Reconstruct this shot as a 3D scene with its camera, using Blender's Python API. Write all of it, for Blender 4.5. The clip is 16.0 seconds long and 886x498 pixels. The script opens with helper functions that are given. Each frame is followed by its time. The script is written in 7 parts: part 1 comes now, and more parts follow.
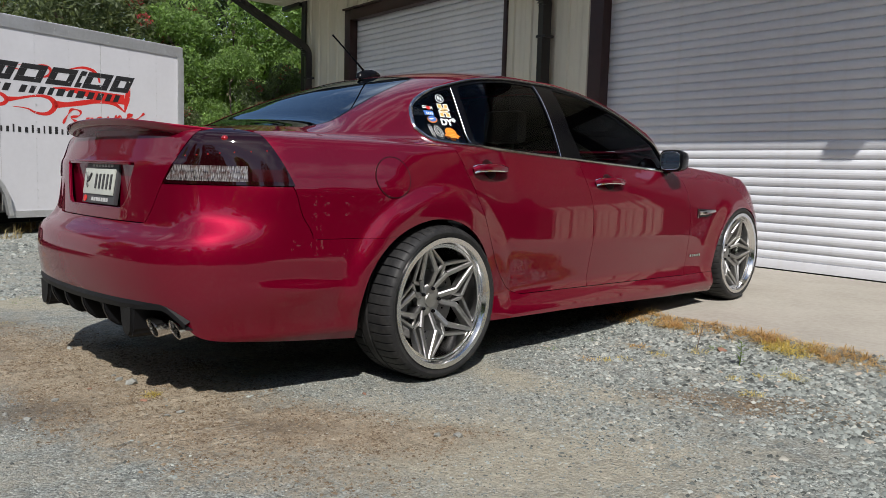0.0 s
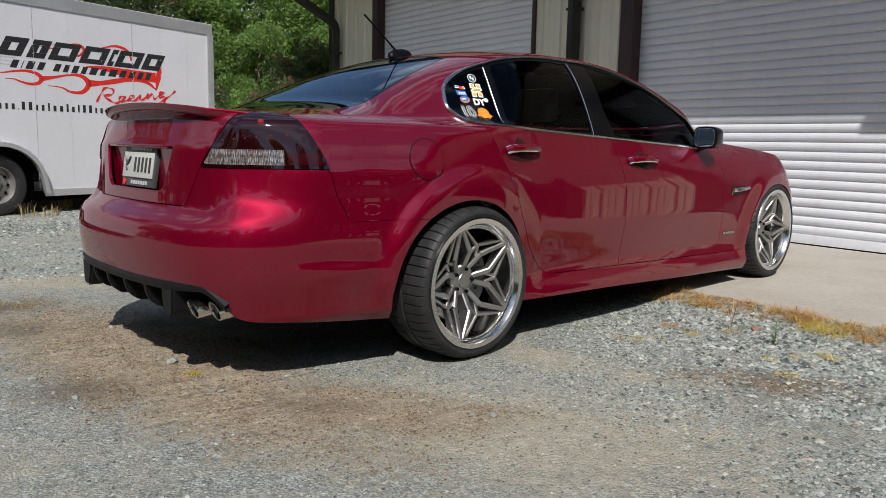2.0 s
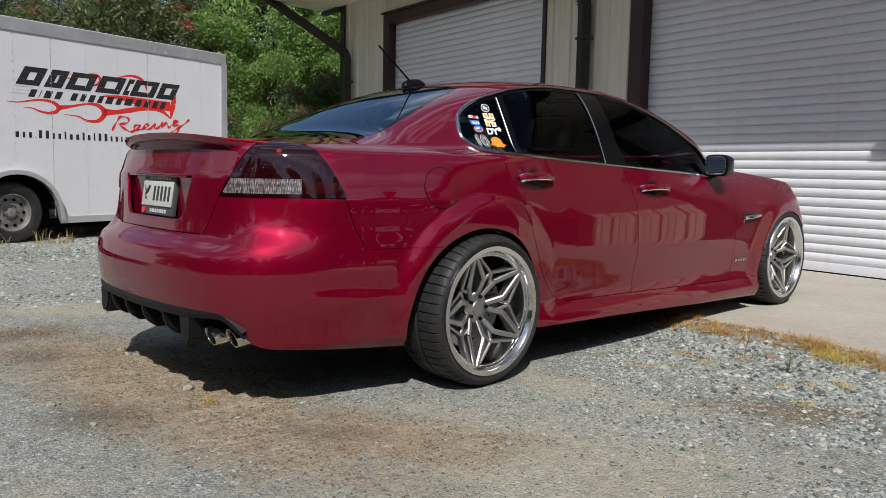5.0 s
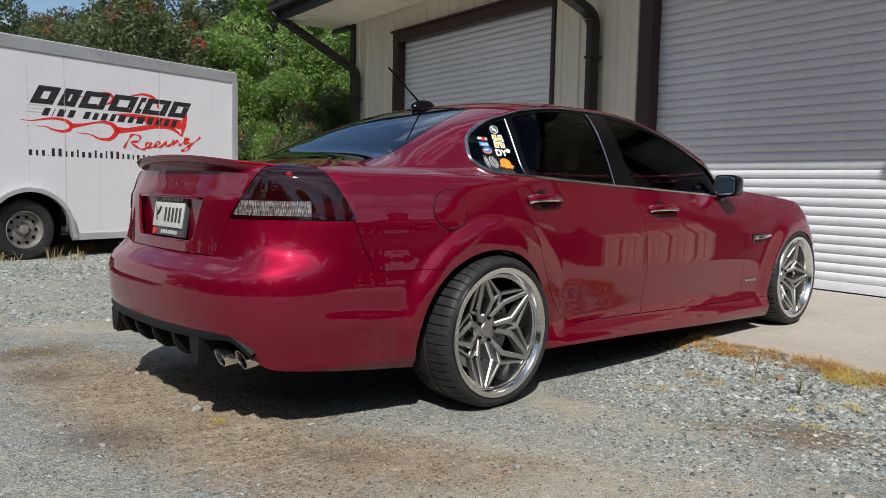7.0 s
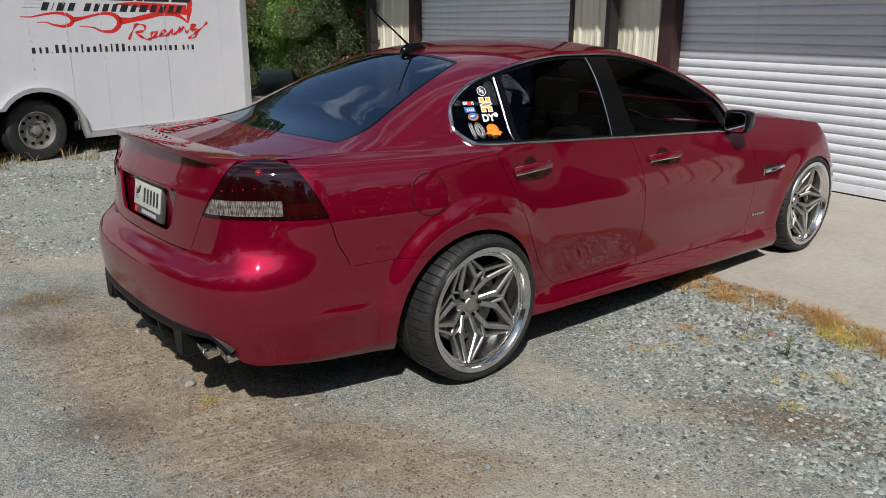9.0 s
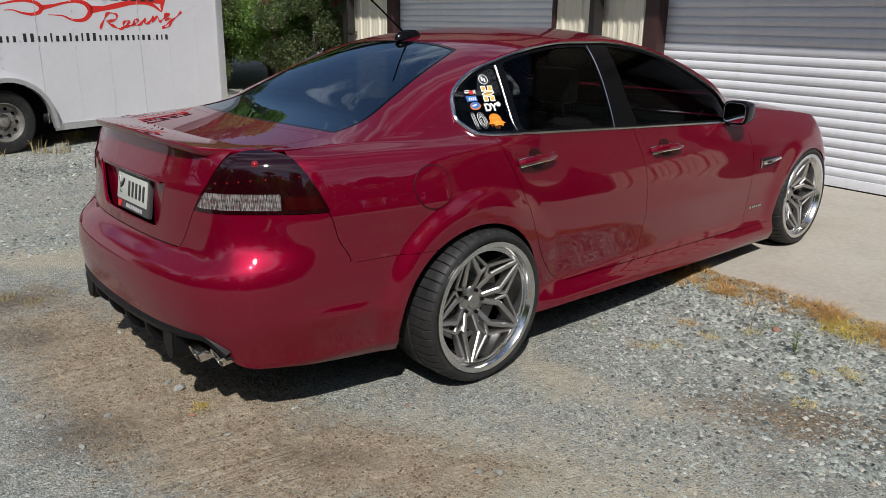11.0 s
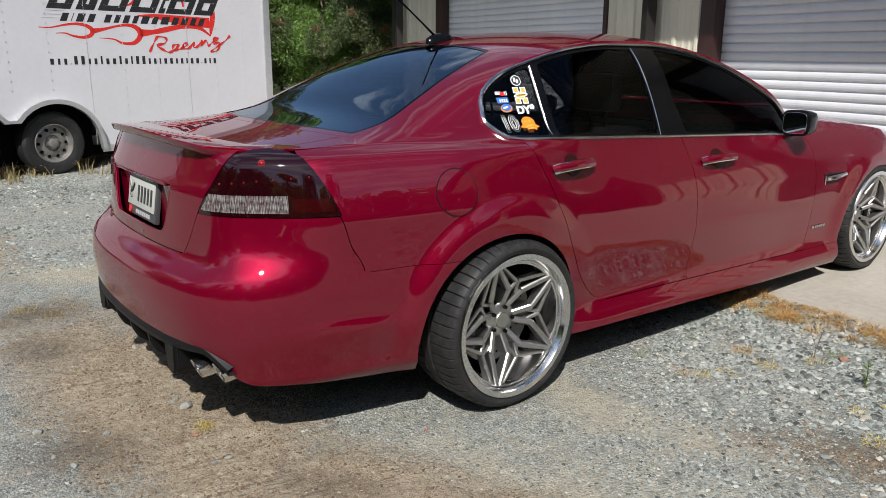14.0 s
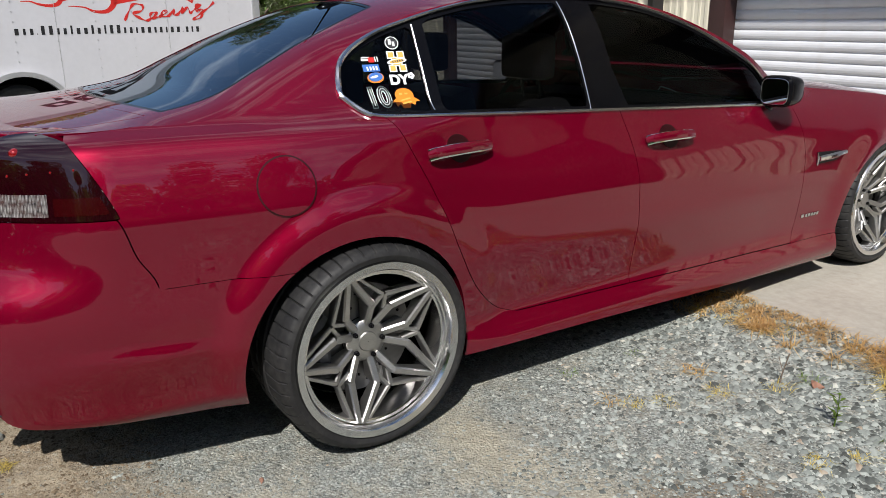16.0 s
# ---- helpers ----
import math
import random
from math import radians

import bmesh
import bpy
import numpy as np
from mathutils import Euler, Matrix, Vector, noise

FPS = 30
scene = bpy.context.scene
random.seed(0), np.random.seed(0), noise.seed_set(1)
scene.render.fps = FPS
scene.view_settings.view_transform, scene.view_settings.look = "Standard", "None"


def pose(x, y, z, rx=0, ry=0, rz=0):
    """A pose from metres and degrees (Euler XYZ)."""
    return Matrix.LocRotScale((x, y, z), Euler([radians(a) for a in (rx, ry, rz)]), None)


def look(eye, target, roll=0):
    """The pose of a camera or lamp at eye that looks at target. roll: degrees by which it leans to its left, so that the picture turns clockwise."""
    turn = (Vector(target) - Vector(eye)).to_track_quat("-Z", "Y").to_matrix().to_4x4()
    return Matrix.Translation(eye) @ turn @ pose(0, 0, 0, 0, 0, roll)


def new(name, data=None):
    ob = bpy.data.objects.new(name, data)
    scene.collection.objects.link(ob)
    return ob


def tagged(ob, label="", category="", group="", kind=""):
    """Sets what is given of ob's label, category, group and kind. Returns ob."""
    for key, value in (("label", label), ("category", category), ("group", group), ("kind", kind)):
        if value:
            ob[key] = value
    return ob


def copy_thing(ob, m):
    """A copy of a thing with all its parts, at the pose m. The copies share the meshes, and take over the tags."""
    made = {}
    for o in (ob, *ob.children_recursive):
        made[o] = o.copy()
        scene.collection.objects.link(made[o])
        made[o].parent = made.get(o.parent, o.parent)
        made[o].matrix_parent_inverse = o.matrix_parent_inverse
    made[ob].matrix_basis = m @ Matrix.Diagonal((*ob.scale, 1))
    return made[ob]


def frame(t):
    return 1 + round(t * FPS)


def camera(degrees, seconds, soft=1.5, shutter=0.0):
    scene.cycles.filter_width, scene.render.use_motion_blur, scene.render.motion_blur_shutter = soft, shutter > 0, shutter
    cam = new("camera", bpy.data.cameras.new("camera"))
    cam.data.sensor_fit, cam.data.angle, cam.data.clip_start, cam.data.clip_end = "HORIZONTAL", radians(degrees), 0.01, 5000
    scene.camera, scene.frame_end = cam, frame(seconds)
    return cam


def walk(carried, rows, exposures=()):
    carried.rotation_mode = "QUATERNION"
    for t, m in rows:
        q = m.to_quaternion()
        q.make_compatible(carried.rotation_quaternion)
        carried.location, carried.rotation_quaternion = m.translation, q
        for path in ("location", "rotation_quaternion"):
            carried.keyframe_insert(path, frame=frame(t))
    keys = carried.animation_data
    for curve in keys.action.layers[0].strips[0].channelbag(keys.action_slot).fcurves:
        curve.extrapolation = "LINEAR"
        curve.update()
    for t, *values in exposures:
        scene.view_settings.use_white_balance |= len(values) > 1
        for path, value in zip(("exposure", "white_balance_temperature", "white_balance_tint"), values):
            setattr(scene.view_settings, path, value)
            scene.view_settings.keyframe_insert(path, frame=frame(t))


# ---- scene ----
cam = camera(60.4, 16.0, soft=0.5)
PATH = [
    (0, (0.389, 0.695, 0.875), (-1.156, 1.949, 0.672), 1.6),
    (0.5, (0.405, 0.665, 0.892), (-1.145, 1.909, 0.661), 1.6),
    (1, (0.399, 0.682, 0.888), (-1.159, 1.908, 0.619), 1.5),
    (1.5, (0.377, 0.674, 0.893), (-1.191, 1.884, 0.613), 1.3),
    (2, (0.383, 0.665, 0.909), (-1.198, 1.859, 0.634), 1.2),
    (2.5, (0.386, 0.665, 0.909), (-1.2, 1.853, 0.644), 1.1),
    (3, (0.383, 0.651, 0.908), (-1.201, 1.843, 0.648), 1.2),
    (3.5, (0.388, 0.642, 0.916), (-1.199, 1.833, 0.668), 1.1),
    (4, (0.386, 0.638, 0.915), (-1.205, 1.826, 0.677), 1.1),
    (6.5, (0.395, 0.623, 0.935), (-1.221, 1.79, 0.766), 1.2),
    (7, (0.393, 0.626, 0.943), (-1.226, 1.789, 0.776), 1.2),
    (7.5, (0.379, 0.671, 0.965), (-1.248, 1.822, 0.798), 1.1),
    (8, (0.344, 0.772, 1.13), (-1.265, 1.889, 0.727), 1.2),
    (8.5, (0.373, 0.852, 1.437), (-1.221, 1.918, 0.869), 0.8),
    (8.7, (0.391, 0.885, 1.489), (-1.213, 1.937, 0.924), 0.4),
    (10.8, (0.241, 0.808, 1.467), (-1.323, 1.908, 0.883), 0.4),
    (11, (0.21, 0.852, 1.452), (-1.349, 1.963, 0.873), 0.7),
    (11.5, (0.152, 1.02, 1.418), (-1.411, 2.128, 0.844), 0.9),
    (12, (0.153, 1.088, 1.411), (-1.435, 2.158, 0.834), 0.8),
    (12.5, (0.152, 1.11, 1.388), (-1.456, 2.151, 0.813), 0.8),
    (13, (0.143, 1.118, 1.358), (-1.494, 2.138, 0.826), 0.5),
    (13.5, (0.106, 1.098, 1.32), (-1.547, 2.1, 0.808), 0.4),
    (14, (0.094, 1.059, 1.313), (-1.56, 2.066, 0.813), 0.3),
    (14.5, (0.099, 1.082, 1.312), (-1.546, 2.099, 0.804), 0.4),
    (15, (0.101, 1.179, 1.309), (-1.543, 2.192, 0.789), 0.3),
    (15.5, (0.004, 1.432, 1.278), (-1.661, 2.399, 0.738), -0.1),
    (16, (-0.098, 1.881, 1.276), (-1.795, 2.769, 0.699), -0.6),
]
EXPOSURES = [(0, 0.03), (4, 0.0), (6.5, 0.08), (7.5, 0.08), (8.5, -0.06), (11, -0.06), (12, -0.02), (13, 0.06), (14, 0.2), (14.5, 0.16), (15.5, 0.16), (16, 0.18)]
walk(cam, [(t, look(eye, target, roll)) for t, eye, target, roll in PATH], EXPOSURES)

# ---- light ----
SUN_TO = Vector((0.74, -0.531, 1.0)).normalized()  # towards the sun
world = bpy.data.worlds.new("sky")
scene.world = world
world.use_nodes = True
wn, wl = world.node_tree.nodes, world.node_tree.links
wn.clear()
sky = wn.new("ShaderNodeTexSky")
sky.sky_type, sky.sun_disc = "NISHITA", False
sky.sun_elevation, sky.sun_rotation = math.asin(SUN_TO.z), math.atan2(SUN_TO.x, SUN_TO.y)
sky.dust_density, sky.ozone_density = 0.4, 2.0
bg = wn.new("ShaderNodeBackground")
bg.inputs["Strength"].default_value = 0.094
# thin fair-weather cloud over the clear sky
wtc, cloud, cramp, cmix = (wn.new("ShaderNode" + k) for k in ("TexCoord", "TexNoise", "ValToRGB", "Mix"))
wmap = wn.new("ShaderNodeMapping")
wmap.inputs["Scale"].default_value = (1.6, 1.6, 4.5)
wl.new(wtc.outputs["Generated"], wmap.inputs[0])
wl.new(wmap.outputs[0], cloud.inputs["Vector"])
cloud.inputs["Scale"].default_value, cloud.inputs["Detail"].default_value, cloud.inputs["Roughness"].default_value = 1.7, 7, 0.58
cramp.color_ramp.elements[0].position, cramp.color_ramp.elements[1].position = 0.49, 0.66
cramp.color_ramp.elements[1].color = (0.75, 0.75, 0.75, 1)
wl.new(cloud.outputs["Fac"], cramp.inputs[0])
cmix.data_type = "RGBA"
wl.new(cramp.outputs[0], cmix.inputs[0])
wl.new(sky.outputs[0], cmix.inputs[6])
cmix.inputs[7].default_value = (10.0, 10.5, 11.4, 1)
wl.new(cmix.outputs[2], bg.inputs[0])
wl.new(bg.outputs[0], wn.new("ShaderNodeOutputWorld").inputs[0])
lamp = bpy.data.lights.new("sun", "SUN")
lamp.energy, lamp.angle, lamp.color = 5.0, radians(0.53), (1.0, 0.955, 0.905)
sun = new("sun", lamp)
sun.matrix_world = look(SUN_TO * 30, (0, 0, 0))
scene.view_settings.exposure = 0.0


# ---- materials ----
class Mat:
    """A node material: principled surface with a few noise helpers."""

    def __init__(self, name, color=(0.5, 0.5, 0.5), rough=0.5, metal=0.0, **more):
        self.m = bpy.data.materials.new(name)
        self.m.use_nodes = True
        self.n, self.l = self.m.node_tree.nodes, self.m.node_tree.links
        self.p = self.n["Principled BSDF"]
        self.p.inputs["Base Color"].default_value = (*color, 1)
        self.p.inputs["Roughness"].default_value = rough
        self.p.inputs["Metallic"].default_value = metal
        for k, v in more.items():
            self.p.inputs[k.replace("_", " ")].default_value = v
        self.tc = self.n.new("ShaderNodeTexCoord")

    def put(self, a, b):
        self.l.new(a, b)

    def mapping(self, scale=(1, 1, 1), coords="Object", rot=(0, 0, 0)):
        mp = self.n.new("ShaderNodeMapping")
        mp.inputs["Scale"].default_value = scale
        mp.inputs["Rotation"].default_value = rot
        self.put(self.tc.outputs[coords], mp.inputs[0])
        return mp.outputs[0]

    def noise(self, scale, detail=4, rough=0.55, vec=None, distort=0.0):
        t = self.n.new("ShaderNodeTexNoise")
        t.inputs["Scale"].default_value, t.inputs["Detail"].default_value = scale, detail
        t.inputs["Roughness"].default_value, t.inputs["Distortion"].default_value = rough, distort
        self.put(vec or self.tc.outputs["Object"], t.inputs["Vector"])
        return t.outputs["Fac"]

    def voronoi(self, scale, out="Color", feature="F1", vec=None, loose=1.0):
        t = self.n.new("ShaderNodeTexVoronoi")
        t.feature = feature
        t.inputs["Randomness"].default_value = loose
        t.inputs["Scale"].default_value = scale
        self.put(vec or self.tc.outputs["Object"], t.inputs["Vector"])
        return t.outputs[out]

    def ramp(self, fac, stops):
        r = self.n.new("ShaderNodeValToRGB")
        els = r.color_ramp.elements
        while len(els) < len(stops):
            els.new(0.5)
        for e, (pos, col) in zip(els, stops):
            e.position = pos
            e.color = (*col, 1) if not isinstance(col, (int, float)) else (col, col, col, 1)
        self.put(fac, r.inputs[0])
        return r.outputs[0]

    def mix(self, fac, a, b, how="MIX"):
        x = self.n.new("ShaderNodeMix")
        x.data_type, x.blend_type = "RGBA", how
        for sock, v in ((x.inputs[0], fac), (x.inputs[6], a), (x.inputs[7], b)):
            if hasattr(v, "links"):
                self.put(v, sock)
            else:
                sock.default_value = v if isinstance(v, (int, float)) else (*v, 1)
        return x.outputs[2]

    def math(self, op, a, b=0.0):
        x = self.n.new("ShaderNodeMath")
        x.operation = op
        for sock, v in zip(x.inputs, (a, b)):
            if hasattr(v, "links"):
                self.put(v, sock)
            else:
                sock.default_value = v
        return x.outputs[0]

    def color(self, sock):
        self.put(sock, self.p.inputs["Base Color"])
        return self

    def rough(self, sock):
        self.put(sock, self.p.inputs["Roughness"])
        return self

    def bump(self, sock, strength=0.3, dist=0.01):
        b = self.n.new("ShaderNodeBump")
        b.inputs["Strength"].default_value, b.inputs["Distance"].default_value = strength, dist
        self.put(sock, b.inputs["Height"])
        self.put(b.outputs[0], self.p.inputs["Normal"])
        return self

    def random(self, island=False):
        if island:
            return self.n.new("ShaderNodeNewGeometry").outputs["Random Per Island"]
        return self.n.new("ShaderNodeObjectInfo").outputs["Random"]


def simple(name, color, rough=0.5, metal=0.0, vary=0.15, scale=8.0, bump=0.0, **more):
    """A surface whose colour and gloss wander a little at two scales."""
    m = Mat(name, color, rough, metal, **more)
    f = m.math("ADD", m.math("MULTIPLY", m.noise(scale), 0.6), m.math("MULTIPLY", m.noise(scale * 9), 0.4))
    lo, hi = tuple(c * (1 - vary) for c in color), tuple(min(1, c * (1 + vary)) for c in color)
    m.color(m.ramp(f, [(0.3, lo), (0.7, hi)]))
    m.rough(m.ramp(f, [(0.3, max(0.02, rough * 0.85)), (0.7, min(1, rough * 1.15))]))
    if bump:
        m.bump(m.noise(scale * 12), bump, 0.004)
    return m


def make_paint():
    """Deep red metallic under a hard clear coat, with a little dust."""
    m = Mat("red_paint", (0.2, 0.005, 0.02), 0.45, 0.45, Specular_IOR_Level=0.0, Coat_Weight=1.0, Coat_Roughness=0.003, Coat_IOR=1.58)
    flake = m.voronoi(1400, "Color")
    sep = m.n.new("ShaderNodeSeparateColor")
    m.put(flake, sep.inputs[0])
    dust = m.noise(3.0, 6, 0.6)
    base = m.mix(m.math("MULTIPLY", sep.outputs[0], 0.35), (0.142, 0.0006, 0.013), (0.245, 0.0018, 0.026))
    grime = m.ramp(m.math("MULTIPLY", dust, m.noise(60, 3)), [(0.28, 0.0), (0.58, 0.04)])
    m.color(m.mix(grime, base, (0.33, 0.20, 0.17)))
    m.put(m.ramp(dust, [(0.3, 0.0), (0.8, 0.006)]), m.p.inputs["Coat Roughness"])
    return m


def make_ground():
    m = Mat("gravel_and_dirt", (0.3, 0.3, 0.28), 0.95, Specular_IOR_Level=0.15)
    pos = m.tc.outputs["Object"]
    mid, fine, grit, dust_grain = m.noise(2.2, 6, 0.62), m.noise(24, 6, 0.72), m.noise(150, 4, 0.75), m.noise(480, 2, 0.6)
    patch = m.noise(7.0, 5, 0.65)
    xyz = m.n.new("ShaderNodeSeparateXYZ")
    m.put(pos, xyz.inputs[0])

    def chips(scale, stops):
        sep = m.n.new("ShaderNodeSeparateColor")
        m.put(m.voronoi(scale, "Color"), sep.inputs[0])
        return m.ramp(sep.outputs[0], stops)
    # crushed stone: two sizes of grey-green chips, dark between them
    gravel = m.mix(0.5, chips(105, [(0.0, (0.085, 0.094, 0.088)), (0.4, (0.235, 0.256, 0.240)), (0.75, (0.37, 0.398, 0.370)), (1.0, (0.58, 0.60, 0.56))]),
                   chips(260, [(0.0, (0.09, 0.097, 0.092)), (0.5, (0.29, 0.310, 0.288)), (1.0, (0.57, 0.585, 0.535))]))
    gravel = m.mix(0.34, gravel, chips(40, [(0.0, (0.12, 0.13, 0.124)), (0.45, (0.27, 0.292, 0.275)), (0.8, (0.40, 0.428, 0.40)), (1.0, (0.54, 0.565, 0.53))]))
    gravel = m.mix(m.ramp(m.voronoi(105, "Distance"), [(0.4, 0.0), (0.75, 0.6)]), gravel, (0.085, 0.084, 0.078))
    gravel = m.mix(m.ramp(patch, [(0.42, 0.0), (0.68, 0.45)]), gravel, (0.33, 0.31, 0.255))
    speck = m.math("ADD", m.math("ADD", m.math("MULTIPLY", fine, 0.4), m.math("MULTIPLY", grit, 0.35)), m.math("MULTIPLY", dust_grain, 0.25))
    dirt = m.ramp(speck, [(0.32, (0.075, 0.054, 0.037)), (0.45, (0.20, 0.153, 0.104)), (0.55, (0.325, 0.264, 0.187)), (0.68, (0.52, 0.45, 0.345))])
    dirt = m.mix(m.ramp(patch, [(0.40, 0.0), (0.62, 0.55)]), dirt, m.ramp(speck, [(0.34, (0.21, 0.172, 0.122)), (0.5, (0.38, 0.325, 0.24)), (0.68, (0.58, 0.525, 0.42))]))
    pebble = chips(190, [(0.78, 0.0), (0.80, 0.55)])
    dirt = m.mix(m.math("MULTIPLY", pebble, m.ramp(m.voronoi(190, "Distance"), [(0.3, 1.0), (0.45, 0.0)])), dirt, (0.40, 0.38, 0.33))
    sand = m.ramp(speck, [(0.34, (0.19, 0.165, 0.118)), (0.48, (0.36, 0.327, 0.248)), (0.66, (0.56, 0.525, 0.425))])

    def blob(x, y, rx, ry, turn=0.0):
        """1 at the middle of a turned oval, 0 at its rim."""
        c, s = math.cos(radians(turn)), math.sin(radians(turn))
        dx, dy = m.math("SUBTRACT", xyz.outputs[0], x), m.math("SUBTRACT", xyz.outputs[1], y)
        u = m.math("DIVIDE", m.math("ADD", m.math("MULTIPLY", dx, c), m.math("MULTIPLY", dy, s)), rx)
        v = m.math("DIVIDE", m.math("SUBTRACT", m.math("MULTIPLY", dy, c), m.math("MULTIPLY", dx, s)), ry)
        return m.math("SUBTRACT", 1.0, m.math("SQRT", m.math("ADD", m.math("MULTIPLY", u, u), m.math("MULTIPLY", v, v))))
    wander = m.math("MULTIPLY", m.math("SUBTRACT", m.math("ADD", m.math("ADD", m.math("MULTIPLY", mid, 0.45), m.math("MULTIPLY", patch, 0.3)), m.math("MULTIPLY", fine, 0.25)), 0.5), 2.1)
    # fine sandy dust between the stones, more where wheels pass
    dust = m.math("ADD", m.math("ADD", m.math("MULTIPLY", mid, 0.35), m.math("MULTIPLY", patch, 0.2)), m.math("MULTIPLY", fine, 0.35))
    for b, k in ((blob(-1.35, 2.3, 1.0, 0.6, 35), 0.32), (blob(-1.95, 2.95, 0.42, 0.2, 0), 0.22), (blob(-1.5, 3.1, 0.4, 0.2, 20), 0.2), (blob(-4.9, 1.43, 0.7, 0.3, 60), 0.3)):
        dust = m.math("ADD", dust, m.math("MULTIPLY", m.math("MAXIMUM", b, 0.0), k))
    col = m.mix(m.ramp(dust, [(0.42, 0.0), (0.64, 0.8)]), gravel, sand)
    # bare brown earth behind and beside the car
    worn = m.math("MAXIMUM", m.math("MAXIMUM", blob(-2.8, 1.53, 1.75, 0.5, 12), blob(-1.85, 1.93, 0.62, 0.3, 35)), m.math("MULTIPLY", blob(-1.57, 2.22, 0.3, 0.16, 50), 0.6))
    worn = m.math("MAXIMUM", worn, m.math("MULTIPLY", blob(-6.2, 0.9, 1.6, 0.28, 10), 0.8))
    worn = m.math("MAXIMUM", worn, m.math("MULTIPLY", blob(-1.05, 3.52, 0.55, 0.28, 28), 0.3))
    mask = m.ramp(m.math("ADD", worn, wander), [(0.02, 0.0), (0.5, 0.93)])
    col = m.mix(mask, col, m.mix(m.ramp(m.noise(45, 4), [(0.58, 0.0), (0.70, 0.55)]), dirt, gravel))
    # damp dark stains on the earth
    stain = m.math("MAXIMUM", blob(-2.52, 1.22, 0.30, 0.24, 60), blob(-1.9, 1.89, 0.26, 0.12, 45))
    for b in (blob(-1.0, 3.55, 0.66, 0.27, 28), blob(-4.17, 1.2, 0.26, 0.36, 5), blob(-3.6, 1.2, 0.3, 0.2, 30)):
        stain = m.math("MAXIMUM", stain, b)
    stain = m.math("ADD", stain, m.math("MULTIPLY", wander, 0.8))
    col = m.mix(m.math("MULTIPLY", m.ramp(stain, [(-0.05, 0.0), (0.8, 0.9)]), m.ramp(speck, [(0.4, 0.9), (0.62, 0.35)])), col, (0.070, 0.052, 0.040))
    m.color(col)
    # tyre-marked earth runs in low ridges, gravel is knobbly
    ridge = m.noise(9, 3, 0.6, m.mapping((3.6, 0.28, 1), rot=(0, 0, radians(-4))))
    ridge = m.math("MULTIPLY", m.ramp(ridge, [(0.40, 0.0), (0.44, 1.0), (0.49, 0.8), (0.56, 0.0)]), m.ramp(mid, [(0.48, 0.0), (0.58, 1.0)]))
    rough_earth = m.math("ADD", m.math("ADD", m.math("MULTIPLY", ridge, 0.5), m.math("MULTIPLY", fine, 1.3)), m.math("ADD", m.math("MULTIPLY", grit, 0.4), m.math("MULTIPLY", patch, 0.7)))
    rough_gravel = m.math("ADD", m.math("ADD", m.math("MULTIPLY", m.voronoi(105, "Distance"), -0.5), m.math("MULTIPLY", m.voronoi(260, "Distance"), -0.25)), m.math("ADD", m.math("MULTIPLY", fine, 0.6), m.math("MULTIPLY", grit, 0.35)))
    sepm = m.n.new("ShaderNodeMix")
    sepm.data_type = "FLOAT"
    m.put(mask, sepm.inputs[0])
    m.put(rough_gravel, sepm.inputs[2])
    m.put(rough_earth, sepm.inputs[3])
    m.bump(sepm.outputs[0], 0.8, 0.017)
    return m


def make_glass(name, tint, rough=0.0, ior=1.42, sheen=(0.86, 0.93, 1.0)):
    """Tinted pane: dark clear sheet with a mirror coat that grows at a slant."""
    m = Mat(name)
    m.n.remove(m.p)
    tr, gl, mx, fr = (m.n.new("ShaderNode" + k) for k in ("BsdfTransparent", "BsdfGlossy", "MixShader", "Fresnel"))
    tr.inputs[0].default_value = (*tint, 1)
    gl.inputs["Color"].default_value = (*sheen, 1)
    gl.inputs["Roughness"].default_value = rough
    fr.inputs[0].default_value = ior
    m.put(fr.outputs[0], mx.inputs[0])
    m.put(tr.outputs[0], mx.inputs[1])
    m.put(gl.outputs[0], mx.inputs[2])
    m.put(mx.outputs[0], m.n["Material Output"].inputs[0])
    return m


def make_wall_metal():
    m = Mat("cream_ribbed_metal", (0.50, 0.46, 0.36), 0.45)
    f = m.noise(0.8, 5)
    streak = m.noise(6, 4, 0.6, m.mapping((1, 1, 0.06)))
    m.color(m.mix(m.ramp(streak, [(0.5, 0.0), (0.75, 0.35)]), m.ramp(f, [(0.3, (0.60, 0.57, 0.46)), (0.7, (0.69, 0.655, 0.53))]), (0.45, 0.42, 0.33)))
    m.bump(m.noise(3), 0.08, 0.01)
    return m


def make_door_metal():
    m = Mat("white_door_metal", (0.72, 0.72, 0.73), 0.38)
    f = m.noise(2.0, 5, 0.6, m.mapping((1, 1, 3)))
    streak = m.noise(9, 4, 0.6, m.mapping((1, 1, 0.05)))
    base = m.ramp(f, [(0.3, (0.60, 0.615, 0.655)), (0.7, (0.68, 0.695, 0.735))])
    base = m.mix(m.math("MULTIPLY", m.random(), 0.10), base, (0.58, 0.58, 0.58))
    m.color(m.mix(m.ramp(streak, [(0.52, 0.0), (0.8, 0.3)]), base, (0.50, 0.48, 0.45)))
    return m


